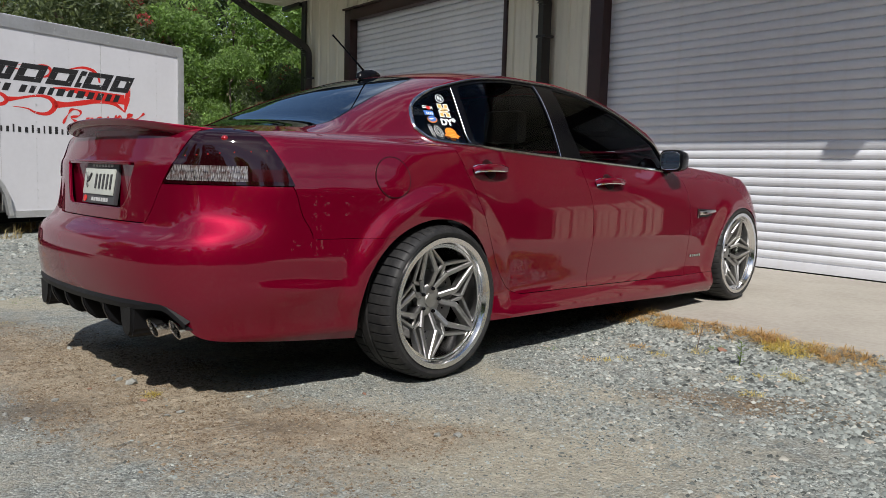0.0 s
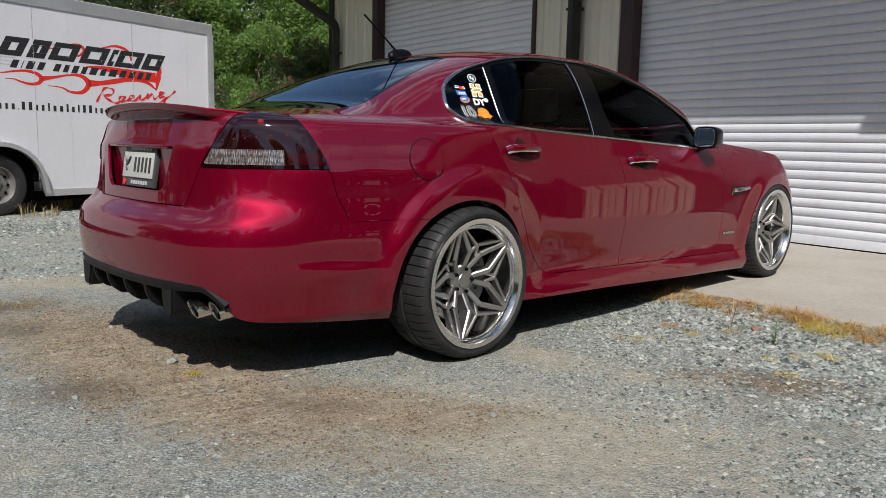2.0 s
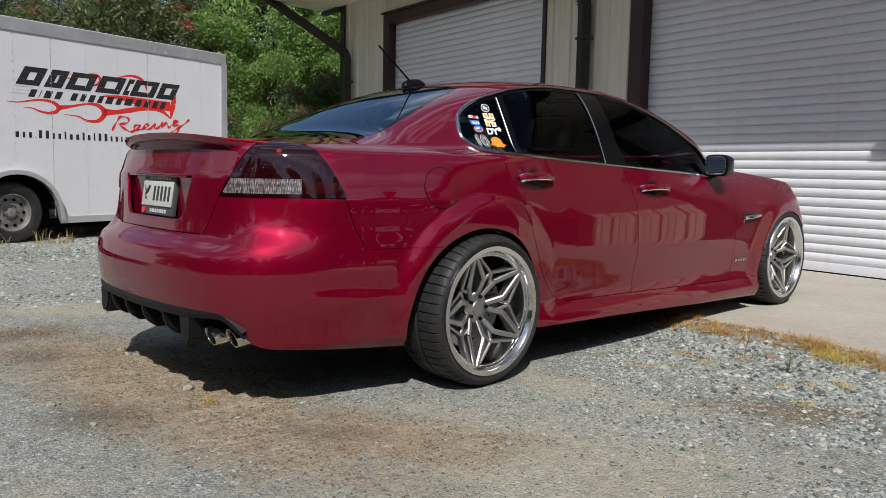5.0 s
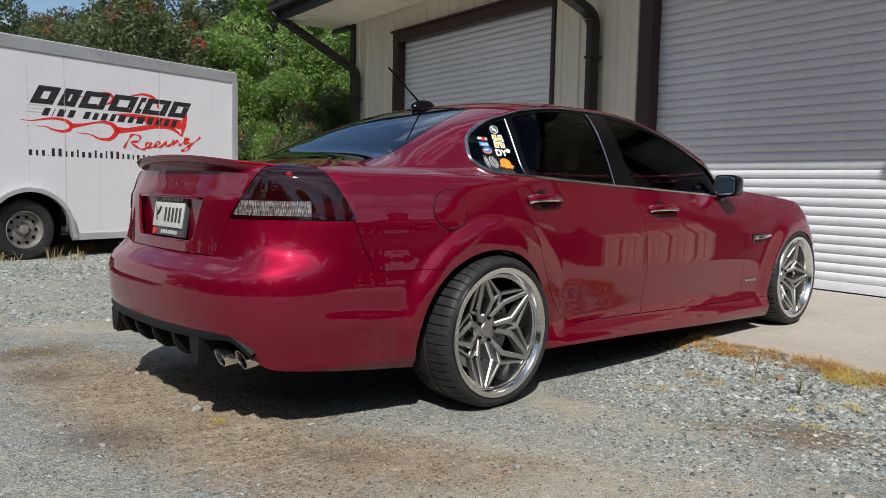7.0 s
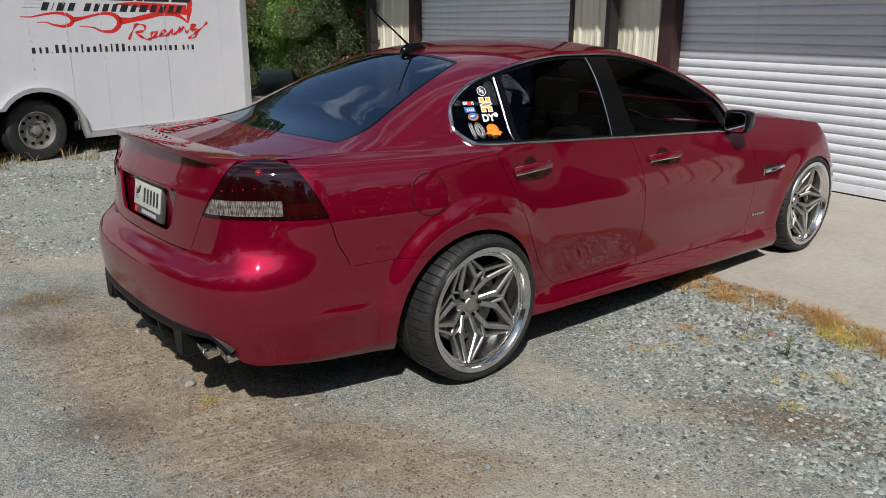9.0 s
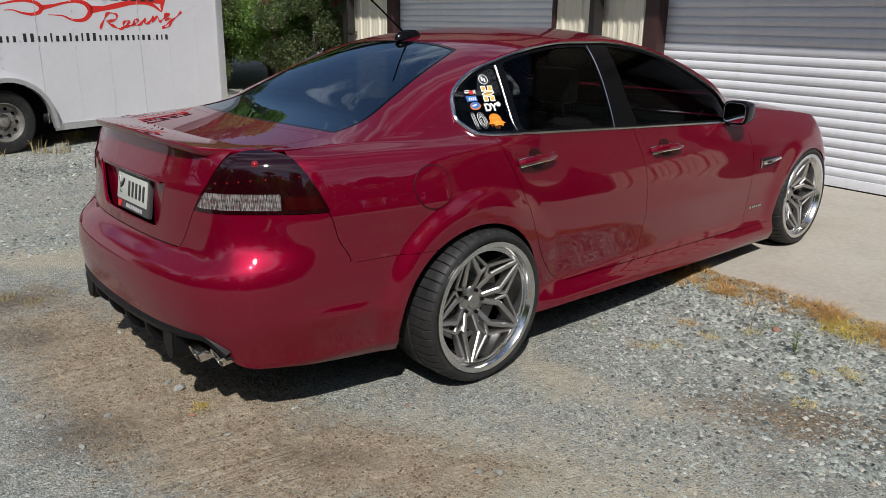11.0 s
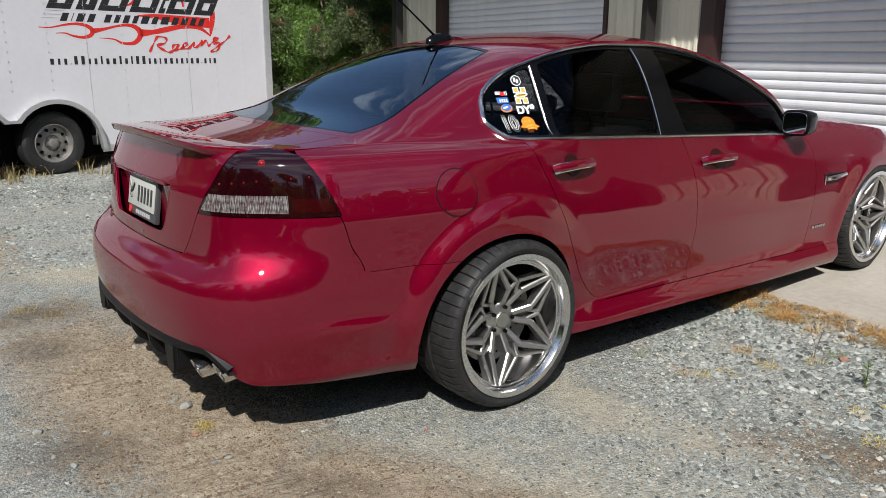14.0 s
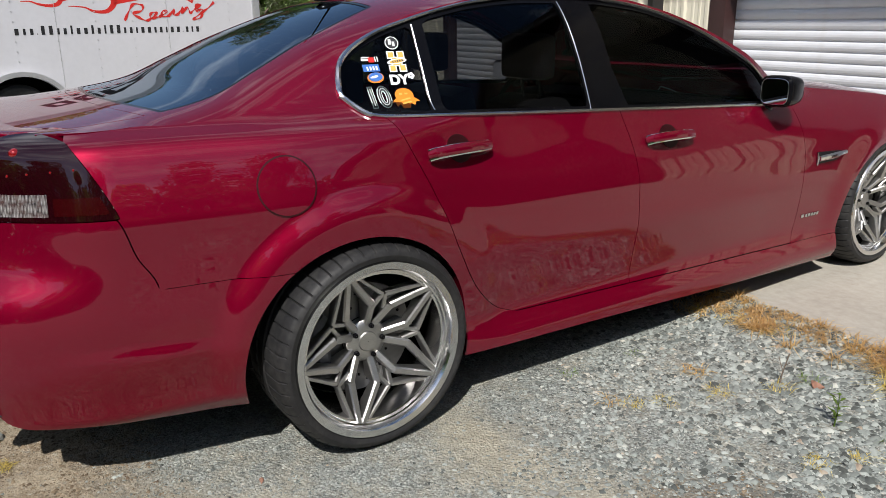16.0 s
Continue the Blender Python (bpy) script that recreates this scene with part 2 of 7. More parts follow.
def make_concrete():
    m = Mat("concrete", (0.45, 0.42, 0.36), 0.85)
    f = m.math("ADD", m.math("MULTIPLY", m.noise(1.1, 6, 0.62), 0.6), m.math("MULTIPLY", m.noise(26, 5, 0.6), 0.4))
    c = m.ramp(f, [(0.3, (0.27, 0.248, 0.21)), (0.5, (0.36, 0.335, 0.288)), (0.7, (0.44, 0.415, 0.365))])
    crack = m.ramp(m.noise(4.0, 8, 0.7, distort=1.2), [(0.30, 0.5), (0.38, 0.0)])
    m.color(m.mix(crack, c, (0.25, 0.21, 0.17)))
    m.bump(m.noise(160, 3), 0.25, 0.003)
    return m


def make_brushed():
    m = Mat("brushed_alloy", (0.42, 0.41, 0.39), 0.3, 1.0)
    g = m.noise(40, 3, 0.6, m.mapping((1, 1, 14)))
    m.color(m.ramp(g, [(0.3, (0.40, 0.395, 0.39)), (0.7, (0.50, 0.495, 0.485))]))
    m.rough(m.ramp(g, [(0.3, 0.32), (0.7, 0.48)]))
    return m


def make_tyre():
    m = Mat("tyre_rubber", (0.022, 0.022, 0.023), 0.55, Specular_IOR_Level=0.3)
    f = m.noise(7, 5, 0.6)
    m.color(m.mix(m.ramp(m.math("MULTIPLY", f, m.noise(50, 3)), [(0.2, 0.0), (0.42, 0.35)]), (0.016, 0.016, 0.017), (0.062, 0.060, 0.056)))
    m.bump(m.noise(220, 2), 0.15, 0.002)
    return m


def make_leaf(name, dark, light, red=None):
    m = Mat(name, light, 0.55)
    r = m.random(True)
    stops = [(0.0, dark), (0.75, light), (1.0, tuple(min(1, c * 1.35) for c in light))]
    m.color(m.mix(m.ramp(m.noise(1.3, 3), [(0.42, 0.0), (0.60, 0.6)]), m.ramp(r, stops), dark))
    tl = m.n.new("ShaderNodeBsdfTranslucent")
    tl.inputs[0].default_value = (light[0] * 1.4, light[1] * 1.4, light[2] * 0.9, 1)
    mx = m.n.new("ShaderNodeMixShader")
    mx.inputs[0].default_value = 0.42
    m.put(m.p.outputs[0], mx.inputs[1])
    m.put(tl.outputs[0], mx.inputs[2])
    m.put(mx.outputs[0], m.n["Material Output"].inputs[0])
    return m


def make_bark():
    m = Mat("bark", (0.16, 0.12, 0.09), 0.9)
    f = m.noise(7, 6, 0.65, m.mapping((3, 3, 0.6)))
    m.color(m.ramp(f, [(0.3, (0.08, 0.06, 0.045)), (0.7, (0.24, 0.19, 0.15))]))
    m.bump(f, 0.6, 0.02)
    return m


PAINT = make_paint().m
GROUND = make_ground().m
CONCRETE = make_concrete().m
WALL = make_wall_metal().m
DOORWHITE = make_door_metal().m
TRIM = simple("dark_maroon_trim", (0.036, 0.015, 0.014), 0.42, vary=0.25, scale=3).m
GUTTER = simple("dark_brown_gutter", (0.020, 0.018, 0.018), 0.4, vary=0.25, scale=3).m
ROOFING = simple("brown_roof_metal", (0.05, 0.04, 0.036), 0.5, vary=0.25, scale=2).m
SOFFIT = simple("cream_soffit_metal", (0.76, 0.72, 0.61), 0.5, vary=0.1, scale=2).m
# near-black, so that the colour itself holds the shade inside the bay
BAYSHADE = simple("workshop_inside_shade", (0.03, 0.03, 0.03), 0.9).m
ALLOY = make_brushed().m
POLISHED = simple("polished_alloy", (0.68, 0.68, 0.68), 0.17, 1.0, vary=0.08, scale=10).m
TYRE = make_tyre().m
CHROME = simple("chrome", (0.78, 0.78, 0.79), 0.08, 1.0, vary=0.05).m
SATIN = simple("satin_trim", (0.55, 0.55, 0.57), 0.22, 1.0, vary=0.02, scale=2).m
BLACK = simple("black_gloss_trim", (0.004, 0.004, 0.005), 0.15, vary=0.2, IOR=1.22).m
PLASTIC = simple("black_grained_plastic", (0.006, 0.006, 0.007), 0.5, vary=0.3, scale=14, bump=0.06, Specular_IOR_Level=0.22).m
LINER = simple("matt_black_liner", (0.004, 0.004, 0.004), 0.9, Specular_IOR_Level=0.1).m
STEEL = simple("brake_steel", (0.24, 0.235, 0.23), 0.5, 1.0, vary=0.2).m
CALIPER = simple("grey_caliper", (0.16, 0.16, 0.17), 0.45, 0.6).m
SEAT = simple("dark_seat_leather", (0.035, 0.035, 0.037), 0.5, vary=0.2, bump=0.2).m
TINT = make_glass("tinted_side_glass", (0.30, 0.305, 0.31), ior=1.25).m
REARTINT = make_glass("tinted_rear_glass", (0.10, 0.105, 0.115), ior=3.0, sheen=(0.76, 0.88, 1.0)).m
CLEAR = make_glass("screen_glass", (0.75, 0.8, 0.78)).m
LENS = Mat("smoked_red_lens", (0.012, 0.0008, 0.002), 0.03, 0.0, Specular_IOR_Level=0.5, Coat_Weight=0.4, Coat_Roughness=0.0).m
REDLENS = Mat("red_reflector", (0.26, 0.006, 0.008), 0.15, 0.3, Coat_Weight=1.0).m
WIRE = simple("heater_wire_print", (0.10, 0.06, 0.04), 0.5).m
MIRROR = Mat("mirror_glass", (0.85, 0.87, 0.9), 0.01, 1.0).m
TRAILERWHITE = simple("white_trailer_skin", (0.60, 0.60, 0.63), 0.32, vary=0.05, scale=2).m
ALUMINIUM = simple("mill_aluminium", (0.56, 0.57, 0.58), 0.4, 0.7, vary=0.12, scale=4).m
DULLRIM = simple("dirty_steel_rim", (0.25, 0.24, 0.225), 0.5, 0.6, vary=0.35, scale=9).m
INKBLACK = simple("black_vinyl", (0.02, 0.02, 0.022), 0.4).m
INKRED = simple("red_vinyl", (0.62, 0.025, 0.02), 0.4, vary=0.08).m
INKWHITE = simple("white_vinyl", (0.8, 0.8, 0.8), 0.4, vary=0.05).m
INKORANGE = simple("orange_vinyl", (0.85, 0.24, 0.02), 0.4, vary=0.05).m
INKBLUE = simple("blue_vinyl", (0.05, 0.16, 0.5), 0.4, vary=0.1).m
INKGOLD = simple("gold_vinyl", (0.7, 0.42, 0.08), 0.4, vary=0.1).m
INKGREY = simple("grey_vinyl", (0.45, 0.45, 0.45), 0.4, vary=0.1).m
LEAF = make_leaf("green_leaves", (0.028, 0.055, 0.018), (0.25, 0.38, 0.115)).m
LEAFDARK = make_leaf("dark_green_leaves", (0.012, 0.023, 0.013), (0.075, 0.115, 0.05)).m
SHRUBLEAF = make_leaf("olive_shrub_leaves", (0.026, 0.040, 0.02), (0.15, 0.185, 0.085)).m
BLOSSOM = make_leaf("red_blossom", (0.22, 0.025, 0.03), (0.42, 0.07, 0.07)).m
BARK = make_bark().m
STRAW = make_leaf("dry_grass_blades", (0.27, 0.165, 0.085), (0.58, 0.42, 0.23)).m
PALEGRASS = make_leaf("pale_grass_blades", (0.20, 0.15, 0.07), (0.45, 0.37, 0.21)).m
GREENGRASS = make_leaf("green_weed_blades", (0.05, 0.10, 0.015), (0.16, 0.24, 0.04)).m
YELLOWGRASS = make_leaf("yellow_grass_blades", (0.32, 0.25, 0.07), (0.66, 0.54, 0.19)).m


def make_stone():
    m = Mat("loose_gravel", (0.35, 0.36, 0.35), 0.85)
    m.color(m.ramp(m.random(True), [(0.0, (0.05, 0.055, 0.05)), (0.3, (0.15, 0.165, 0.153)), (0.65, (0.25, 0.273, 0.252)), (0.90, (0.345, 0.37, 0.342)), (0.97, (0.47, 0.475, 0.425)), (1.0, (0.36, 0.29, 0.22))]))
    m.bump(m.noise(60), 0.3, 0.004)
    return m


STONE = make_stone().m
PALESTONE = simple("pale_stone", (0.24, 0.245, 0.225), 0.9, vary=0.35, scale=30, bump=0.3).m
BRICKCHIP = simple("orange_brick_chip", (0.27, 0.14, 0.095), 0.85, vary=0.25, scale=40).m
CLOD = Mat("brown_earth_crumbs", (0.2, 0.15, 0.1), 0.95, Specular_IOR_Level=0.1)
CLOD.color(CLOD.ramp(CLOD.random(True), [(0.0, (0.09, 0.066, 0.045)), (0.5, (0.18, 0.137, 0.092)), (0.92, (0.25, 0.196, 0.135)), (1.0, (0.38, 0.34, 0.27))]))
CLOD = CLOD.m
RUST = make_leaf("rusty_grass_blades", (0.34, 0.20, 0.09), (0.66, 0.47, 0.24)).m


# ---- mesh helpers ----
def mesh_of(name, verts, faces, mat, smooth=False):
    me = bpy.data.meshes.new(name)
    me.from_pydata([tuple(map(float, v)) for v in verts], [], [tuple(int(i) for i in f) for f in faces])
    me.materials.append(mat)
    if smooth:
        me.polygons.foreach_set("use_smooth", [True] * len(me.polygons))
    me.update()
    return me


def part(name, bm, mat, parent=None, label="", smooth=True, angle=35):
    """Links a bmesh as one mesh object under a thing or a part."""
    me = bpy.data.meshes.new(name)
    bm.to_mesh(me)
    bm.free()
    me.materials.append(mat)
    if smooth:
        me.polygons.foreach_set("use_smooth", [True] * len(me.polygons))
        me.set_sharp_from_angle(angle=radians(angle))
    ob = new(name, me)
    ob.parent = parent
    if label:
        ob["label"] = label
    return ob


def thing(name, label, category, m=None, group="", kind=""):
    ob = new(name)
    ob.empty_display_size = 0.2
    if m is not None:
        ob.matrix_world = m
    return tagged(ob, label, category, group, kind)


def box(bm, x0, x1, y0, y1, z0, z1, bevel=0.0):
    vs = [bm.verts.new((x, y, z)) for z in (z0, z1) for y in (y0, y1) for x in (x0, x1)]
    fs = [bm.faces.new([vs[i] for i in f]) for f in ((0, 2, 3, 1), (4, 5, 7, 6), (0, 1, 5, 4), (2, 6, 7, 3), (0, 4, 6, 2), (1, 3, 7, 5))]
    if bevel:
        es = list({e for f in fs for e in f.edges})
        bmesh.ops.bevel(bm, geom=es, offset=bevel, segments=2, affect="EDGES", profile=0.6)
    return bm


def boxes(*bs, bevel=0.0):
    bm = bmesh.new()
    for b in bs:
        box(bm, *b, bevel=bevel)
    return bm


def lathe(bm, profile, segs=64, axis="y", center=(0, 0, 0)):
    """Turns (radius, along) pairs round an axis."""
    rings = []
    for r, h in profile:
        ring = []
        for i in range(segs):
            a = 2 * math.pi * i / segs
            c, s = r * math.cos(a), r * math.sin(a)
            p = (c, h, s) if axis == "y" else (c, s, h) if axis == "z" else (h, c, s)
            ring.append(bm.verts.new(Vector(p) + Vector(center)))
        rings.append(ring)
    for q, w in zip(rings, rings[1:]):
        for i in range(segs):
            j = (i + 1) % segs
            bm.faces.new((q[i], q[j], w[j], w[i]))
    return rings


def tube(bm, pts, r, segs=8, flat=1.0, up=(0, 0, 1), cap=True):
    """A tube along points; r may be a number or a list; flat squeezes it along the second axis."""
    pts = [Vector(p) for p in pts]
    rr = [r] * len(pts) if isinstance(r, (int, float)) else r
    rings = []
    for i, p in enumerate(pts):
        d = (pts[min(i + 1, len(pts) - 1)] - pts[max(i - 1, 0)]).normalized()
        u = d.cross(Vector(up))
        u = u.normalized() if u.length > 1e-4 else d.orthogonal().normalized()
        v = u.cross(d)
        rings.append([bm.verts.new(p + (u * math.cos(k) * flat + v * math.sin(k)) * rr[i]) for k in [2 * math.pi * (j + 0.5) / segs for j in range(segs)]])
    for q, w in zip(rings, rings[1:]):
        for i in range(segs):
            j = (i + 1) % segs
            bm.faces.new((q[i], q[j], w[j], w[i]))
    if cap:
        bm.faces.new(rings[0][::-1])
        bm.faces.new(rings[-1])
    return bm


def prism(bm, outline, lo, hi, axis="y"):
    """A flat outline of (a, b) pairs given thickness along an axis."""
    def at(a, b, h):
        return (a, h, b) if axis == "y" else (h, a, b) if axis == "x" else (a, b, h)
    q = [bm.verts.new(at(a, b, lo)) for a, b in outline]
    w = [bm.verts.new(at(a, b, hi)) for a, b in outline]
    n = len(q)
    bm.faces.new(q[::-1])
    bm.faces.new(w)
    for i in range(n):
        bm.faces.new((q[i], q[(i + 1) % n], w[(i + 1) % n], w[i]))
    bmesh.ops.recalc_face_normals(bm, faces=bm.faces[:])
    return bm


# ---- ground and slab ----
TRACKS = ((-2.44, 1.25, 1.95), (-2.27, 1.2, 2.15), (-2.33, 1.35, 1.8), (-2.95, 1.2, 1.7), (-3.12, 1.0, 1.6), (-2.05, 1.3, 1.8), (-3.5, 0.9, 1.5))  # tyre marks: x, from y, to y
def ground_height(x, y):
    if y > 4.64 and -13.2 < x < 14.4:
        return -0.03
    n = noise.noise(Vector((x * 0.7, y * 0.7, 0))) * 0.018 + noise.noise(Vector((x * 3.1, y * 3.1, 5))) * 0.008 + noise.noise(Vector((x * 11, y * 11, 9))) * 0.004
    near = max(0.0, 1 - max(abs(x + 2), abs(y - 2)) / 9)
    if -5 < x < 0 and 0.3 < y < 4.2:
        n += noise.noise(Vector((x * 24, y * 24, 3))) * 0.0035
        for x0, y0, y1 in TRACKS:
            if y0 < y < y1:
                d = x - x0 - 0.012 * noise.noise(Vector((y * 5, x0 * 9, 0)))
                n += (0.011 * math.exp(-((d - 0.024) / 0.016) ** 2) - 0.015 * math.exp(-(d / 0.014) ** 2)) * min(1, (y - y0) / 0.12, (y1 - y) / 0.12)
    rise = min(1.0, max(0.0, (y - 3.9) / 0.68)) * min(1.0, max(0.0, (16 - abs(x)) / 2))
    bank = min(1.0, max(0.0, (-6.4 - x) / 1.6)) * min(1.0, max(0.0, (4.6 - y) / 0.6))
    return n * near - 0.004 + 0.038 * rise * rise + 0.055 * bank * bank * (3 - 2 * bank)


def build_ground():
    def graded(lo, hi, step, far):
        mid = list(np.arange(lo, hi + 1e-6, step))
        out, s = [], step
        while (out[-1] if out else 0) < far:
            s *= 1.35
            out.append((out[-1] if out else 0) + s)
        return [lo - d for d in reversed(out)] + mid + [hi + d for d in out]
    xs, ys = graded(-4.6, 0.8, 0.019, 2500), graded(0.4, 4.9, 0.022, 2500)
    verts = [(x, y, ground_height(x, y)) for y in ys for x in xs]
    w = len(xs)
    faces = [(j * w + i, j * w + i + 1, (j + 1) * w + i + 1, (j + 1) * w + i) for j in range(len(ys) - 1) for i in range(w - 1)]
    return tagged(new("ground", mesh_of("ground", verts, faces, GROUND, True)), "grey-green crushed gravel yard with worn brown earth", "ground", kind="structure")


build_ground()
SLAB_Y, SLAB_Z, WALL_Y = 4.62, 0.04, 7.5
bm = bmesh.new()
outline = [(-13.0, WALL_Y + 0.4), (-13.0, SLAB_Y)]
for i in range(90):
    x = -12.8 + i * 0.3
    outline.append((x, SLAB_Y + 0.02 * noise.noise(Vector((x * 2.3, 0, 3)))))
outline += [(14.3, SLAB_Y), (14.3, WALL_Y - 0.02), (5.2, WALL_Y - 0.02), (5.2, WALL_Y + 0.4)]
prism(bm, outline, -0.15, SLAB_Z, "z")
tagged(part("pavement", bm, CONCRETE, smooth=False), "pale weathered concrete apron before the workshop doors", "pavement", kind="structure")

# ---- building ----
SMALL = (-10.55, -6.84)   # the two door openings
BIG = (-5.285, -1.3)
OPEN = (0.35, 4.0)  # an open bay past the doors
HEAD_Z, EAVE_Z, EAVE_Y = 3.31, 3.76, 6.3
LEFT_X, RIGHT_X = -12.1, 5.2


def ribbed(bm, x0, x1, z0, z1, y, pitch=0.305, depth=0.022, thick=0.16):
    """Metal cladding with upright ribs and two small beads between them, on a solid wall."""
    prof = [(x0, 0.0)]
    k = math.floor(x0 / pitch)
    while k * pitch < x1:
        c = k * pitch
        for dx, dy in ((-0.035, 0), (-0.018, depth), (0.018, depth), (0.035, 0), (0.095, 0), (0.105, 0.005), (0.125, 0.005), (0.135, 0), (0.18, 0), (0.19, 0.005), (0.21, 0.005), (0.22, 0)):
            if x0 < c + dx < x1:
                prof.append((c + dx, dy))
        k += 1
    prof.append((x1, 0.0))
    lo = [bm.verts.new((x, y - d, z0)) for x, d in prof]
    hi = [bm.verts.new((x, y - d, z1)) for x, d in prof]
    for i in range(len(prof) - 1):
        bm.faces.new((lo[i], lo[i + 1], hi[i + 1], hi[i]))
    box(bm, x0, x1, y + 0.001, y + thick, z0, z1)


def build_wall():
    bm = bmesh.new()
    for x0, x1, z0, z1 in ((LEFT_X, SMALL[0], 0, EAVE_Z + 0.2), (SMALL[1], BIG[0], 0, EAVE_Z + 0.2), (BIG[1], OPEN[0], 0, EAVE_Z + 0.2), (OPEN[1], RIGHT_X, 0, EAVE_Z + 0.2), (OPEN[0], OPEN[1], HEAD_Z, EAVE_Z + 0.2),
                           (SMALL[0], SMALL[1], HEAD_Z, EAVE_Z + 0.2), (BIG[0], BIG[1], HEAD_Z, EAVE_Z + 0.2)):
        ribbed(bm, x0, x1, z0, z1, WALL_Y)
    tagged(part("wall_south", bm, WALL, smooth=False), "cream ribbed metal cladding of the workshop front", "wall", kind="structure")
    side = boxes((LEFT_X, LEFT_X + 0.16, WALL_Y + 0.165, 17.5, 0, EAVE_Z + 0.2))
    tagged(part("wall_west", side, WALL, smooth=False), "cream metal end wall of the workshop", "wall", kind="structure")
    tagged(part("wall_north", boxes((LEFT_X, RIGHT_X, 17.52, 17.7, 0, EAVE_Z + 0.2)), WALL, smooth=False), "cream metal back wall of the workshop", "wall", kind="structure")
    tagged(part("wall_east", boxes((RIGHT_X + 0.002, RIGHT_X + 0.16, WALL_Y, 17.5, 0, EAVE_Z + 0.2)), WALL, smooth=False), "cream metal end wall of the workshop", "wall", kind="structure")
    # roof sheet with a soffit under the overhang
    roof = bmesh.new()
    prof = [(EAVE_Y - 0.02, 4.13), (12.5, 5.6), (18.9, 4.13), (18.9, 4.05), (12.5, 5.52), (EAVE_Y - 0.02, 4.05)]
    prism(roof, prof, LEFT_X - 0.7, RIGHT_X + 1.1, "x")
    tagged(part("roof", roof, ROOFING, smooth=False), "dark brown low-pitched metal roof", "roof", kind="structure")
    soff = bmesh.new()
    n = int((RIGHT_X - LEFT_X + 1.7) / 0.3)
    for i in range(n):
        x = LEFT_X - 0.65 + i * 0.3
        box(soff, x, x + 0.285, EAVE_Y + 0.03, WALL_Y - 0.025, EAVE_Z + 0.06, EAVE_Z + 0.08)
        box(soff, x + 0.285, x + 0.3, EAVE_Y + 0.03, WALL_Y - 0.025, EAVE_Z + 0.068, EAVE_Z + 0.08)
    tagged(part("soffit", soff, SOFFIT, smooth=False), "pale cream panelled soffit under the eave", "soffit", kind="structure")
    trims = bmesh.new()
    box(trims, LEFT_X - 0.05, LEFT_X + 0.10, WALL_Y - 0.045, WALL_Y - 0.024, 0, EAVE_Z + 0.06)
    box(trims, LEFT_X - 0.05, LEFT_X - 0.004, WALL_Y - 0.023, WALL_Y + 0.12, 0, EAVE_Z + 0.06)
    box(trims, LEFT_X - 0.7, LEFT_X - 0.06, WALL_Y - 0.10, WALL_Y + 0.0, EAVE_Z - 0.02, EAVE_Z + 0.05)
    tagged(part("trim", trims, GUTTER, smooth=False), "dark brown corner and gable trim", "trim", kind="structure")


def build_gutter():
    g = thing("gutter", "dark brown box gutter along the eave", "gutter", pose(0, 0, 0))
    bm = bmesh.new()
    prof = [(0.0, 0.0), (-0.11, 0.0), (-0.13, 0.03), (-0.13, 0.10), (-0.15, 0.16), (-0.14, 0.165), (-0.115, 0.10), (-0.115, 0.035), (-0.10, 0.015), (0.0, 0.015)]
    prism(bm, [(EAVE_Y - 0.03 + a, 3.96 + b) for a, b in prof], LEFT_X - 0.72, RIGHT_X + 1.1, "x")
    part("trough", bm, GUTTER, g, smooth=False)
    # unseen box added to cast the small notch of shadow on the big door
    part("outlet_box", boxes((-0.75, -0.49, EAVE_Y - 0.17, EAVE_Y - 0.06, 3.86, 3.958), bevel=0.006), GUTTER, g)
    part("fascia", boxes((LEFT_X - 0.7, RIGHT_X + 1.1, EAVE_Y - 0.028, EAVE_Y + 0.028, EAVE_Z + 0.05, 4.12)), GUTTER, g, smooth=False)


def downpipe(top, knee, bottom_z):
    g = thing("downpipe", "dark brown square metal downpipe from the gutter", "downpipe", pose(0, 0, 0), group="downpipes")
    t, k = Vector(top), Vector(knee)
    d = (k - t).normalized()
    bm = bmesh.new()
    pts = [t + Vector((0, 0, 0.14)), t + Vector((0, 0, 0.03))] + [t.lerp(k, s) for s in (0.06, 0.2, 0.5, 0.8, 0.93)]
    down = Vector((0, 0, -1))
    for s in (0.25, 0.5, 0.75, 1.0):
        a = k - d * 0.12
        pts.append((a.lerp(k, s)).lerp(k + down * 0.12 * s, s))
    pts += [Vector((k.x, k.y, z)) for z in (knee[2] - 0.3, (knee[2] + bottom_z) / 2, bottom_z)]
    tube(bm, pts, 0.080, 4, up=(0.3, 1, 0.1))
    part("pipe", bm, GUTTER, g, smooth=False)
    ribs = bmesh.new()
    for s in np.linspace(0.0, 1.0, 7):
        p = (k - d * 0.12).lerp(k + down * 0.12, s) + Vector((0, -0.002, 0))
        tube(ribs, [p, p + Vector((0, 0, -0.008))], 0.087, 4, up=(0.3, 1, 0.1))
    part("elbow_ribs", ribs, GUTTER, g, smooth=False)
    for z in (knee[2] - 0.5, 1.2):
        part("strap", boxes((k.x - 0.075, k.x + 0.075, k.y - 0.066, WALL_Y - 0.026, z, z + 0.03)), GUTTER, g, smooth=False)


DOOR_Y = WALL_Y + 0.13


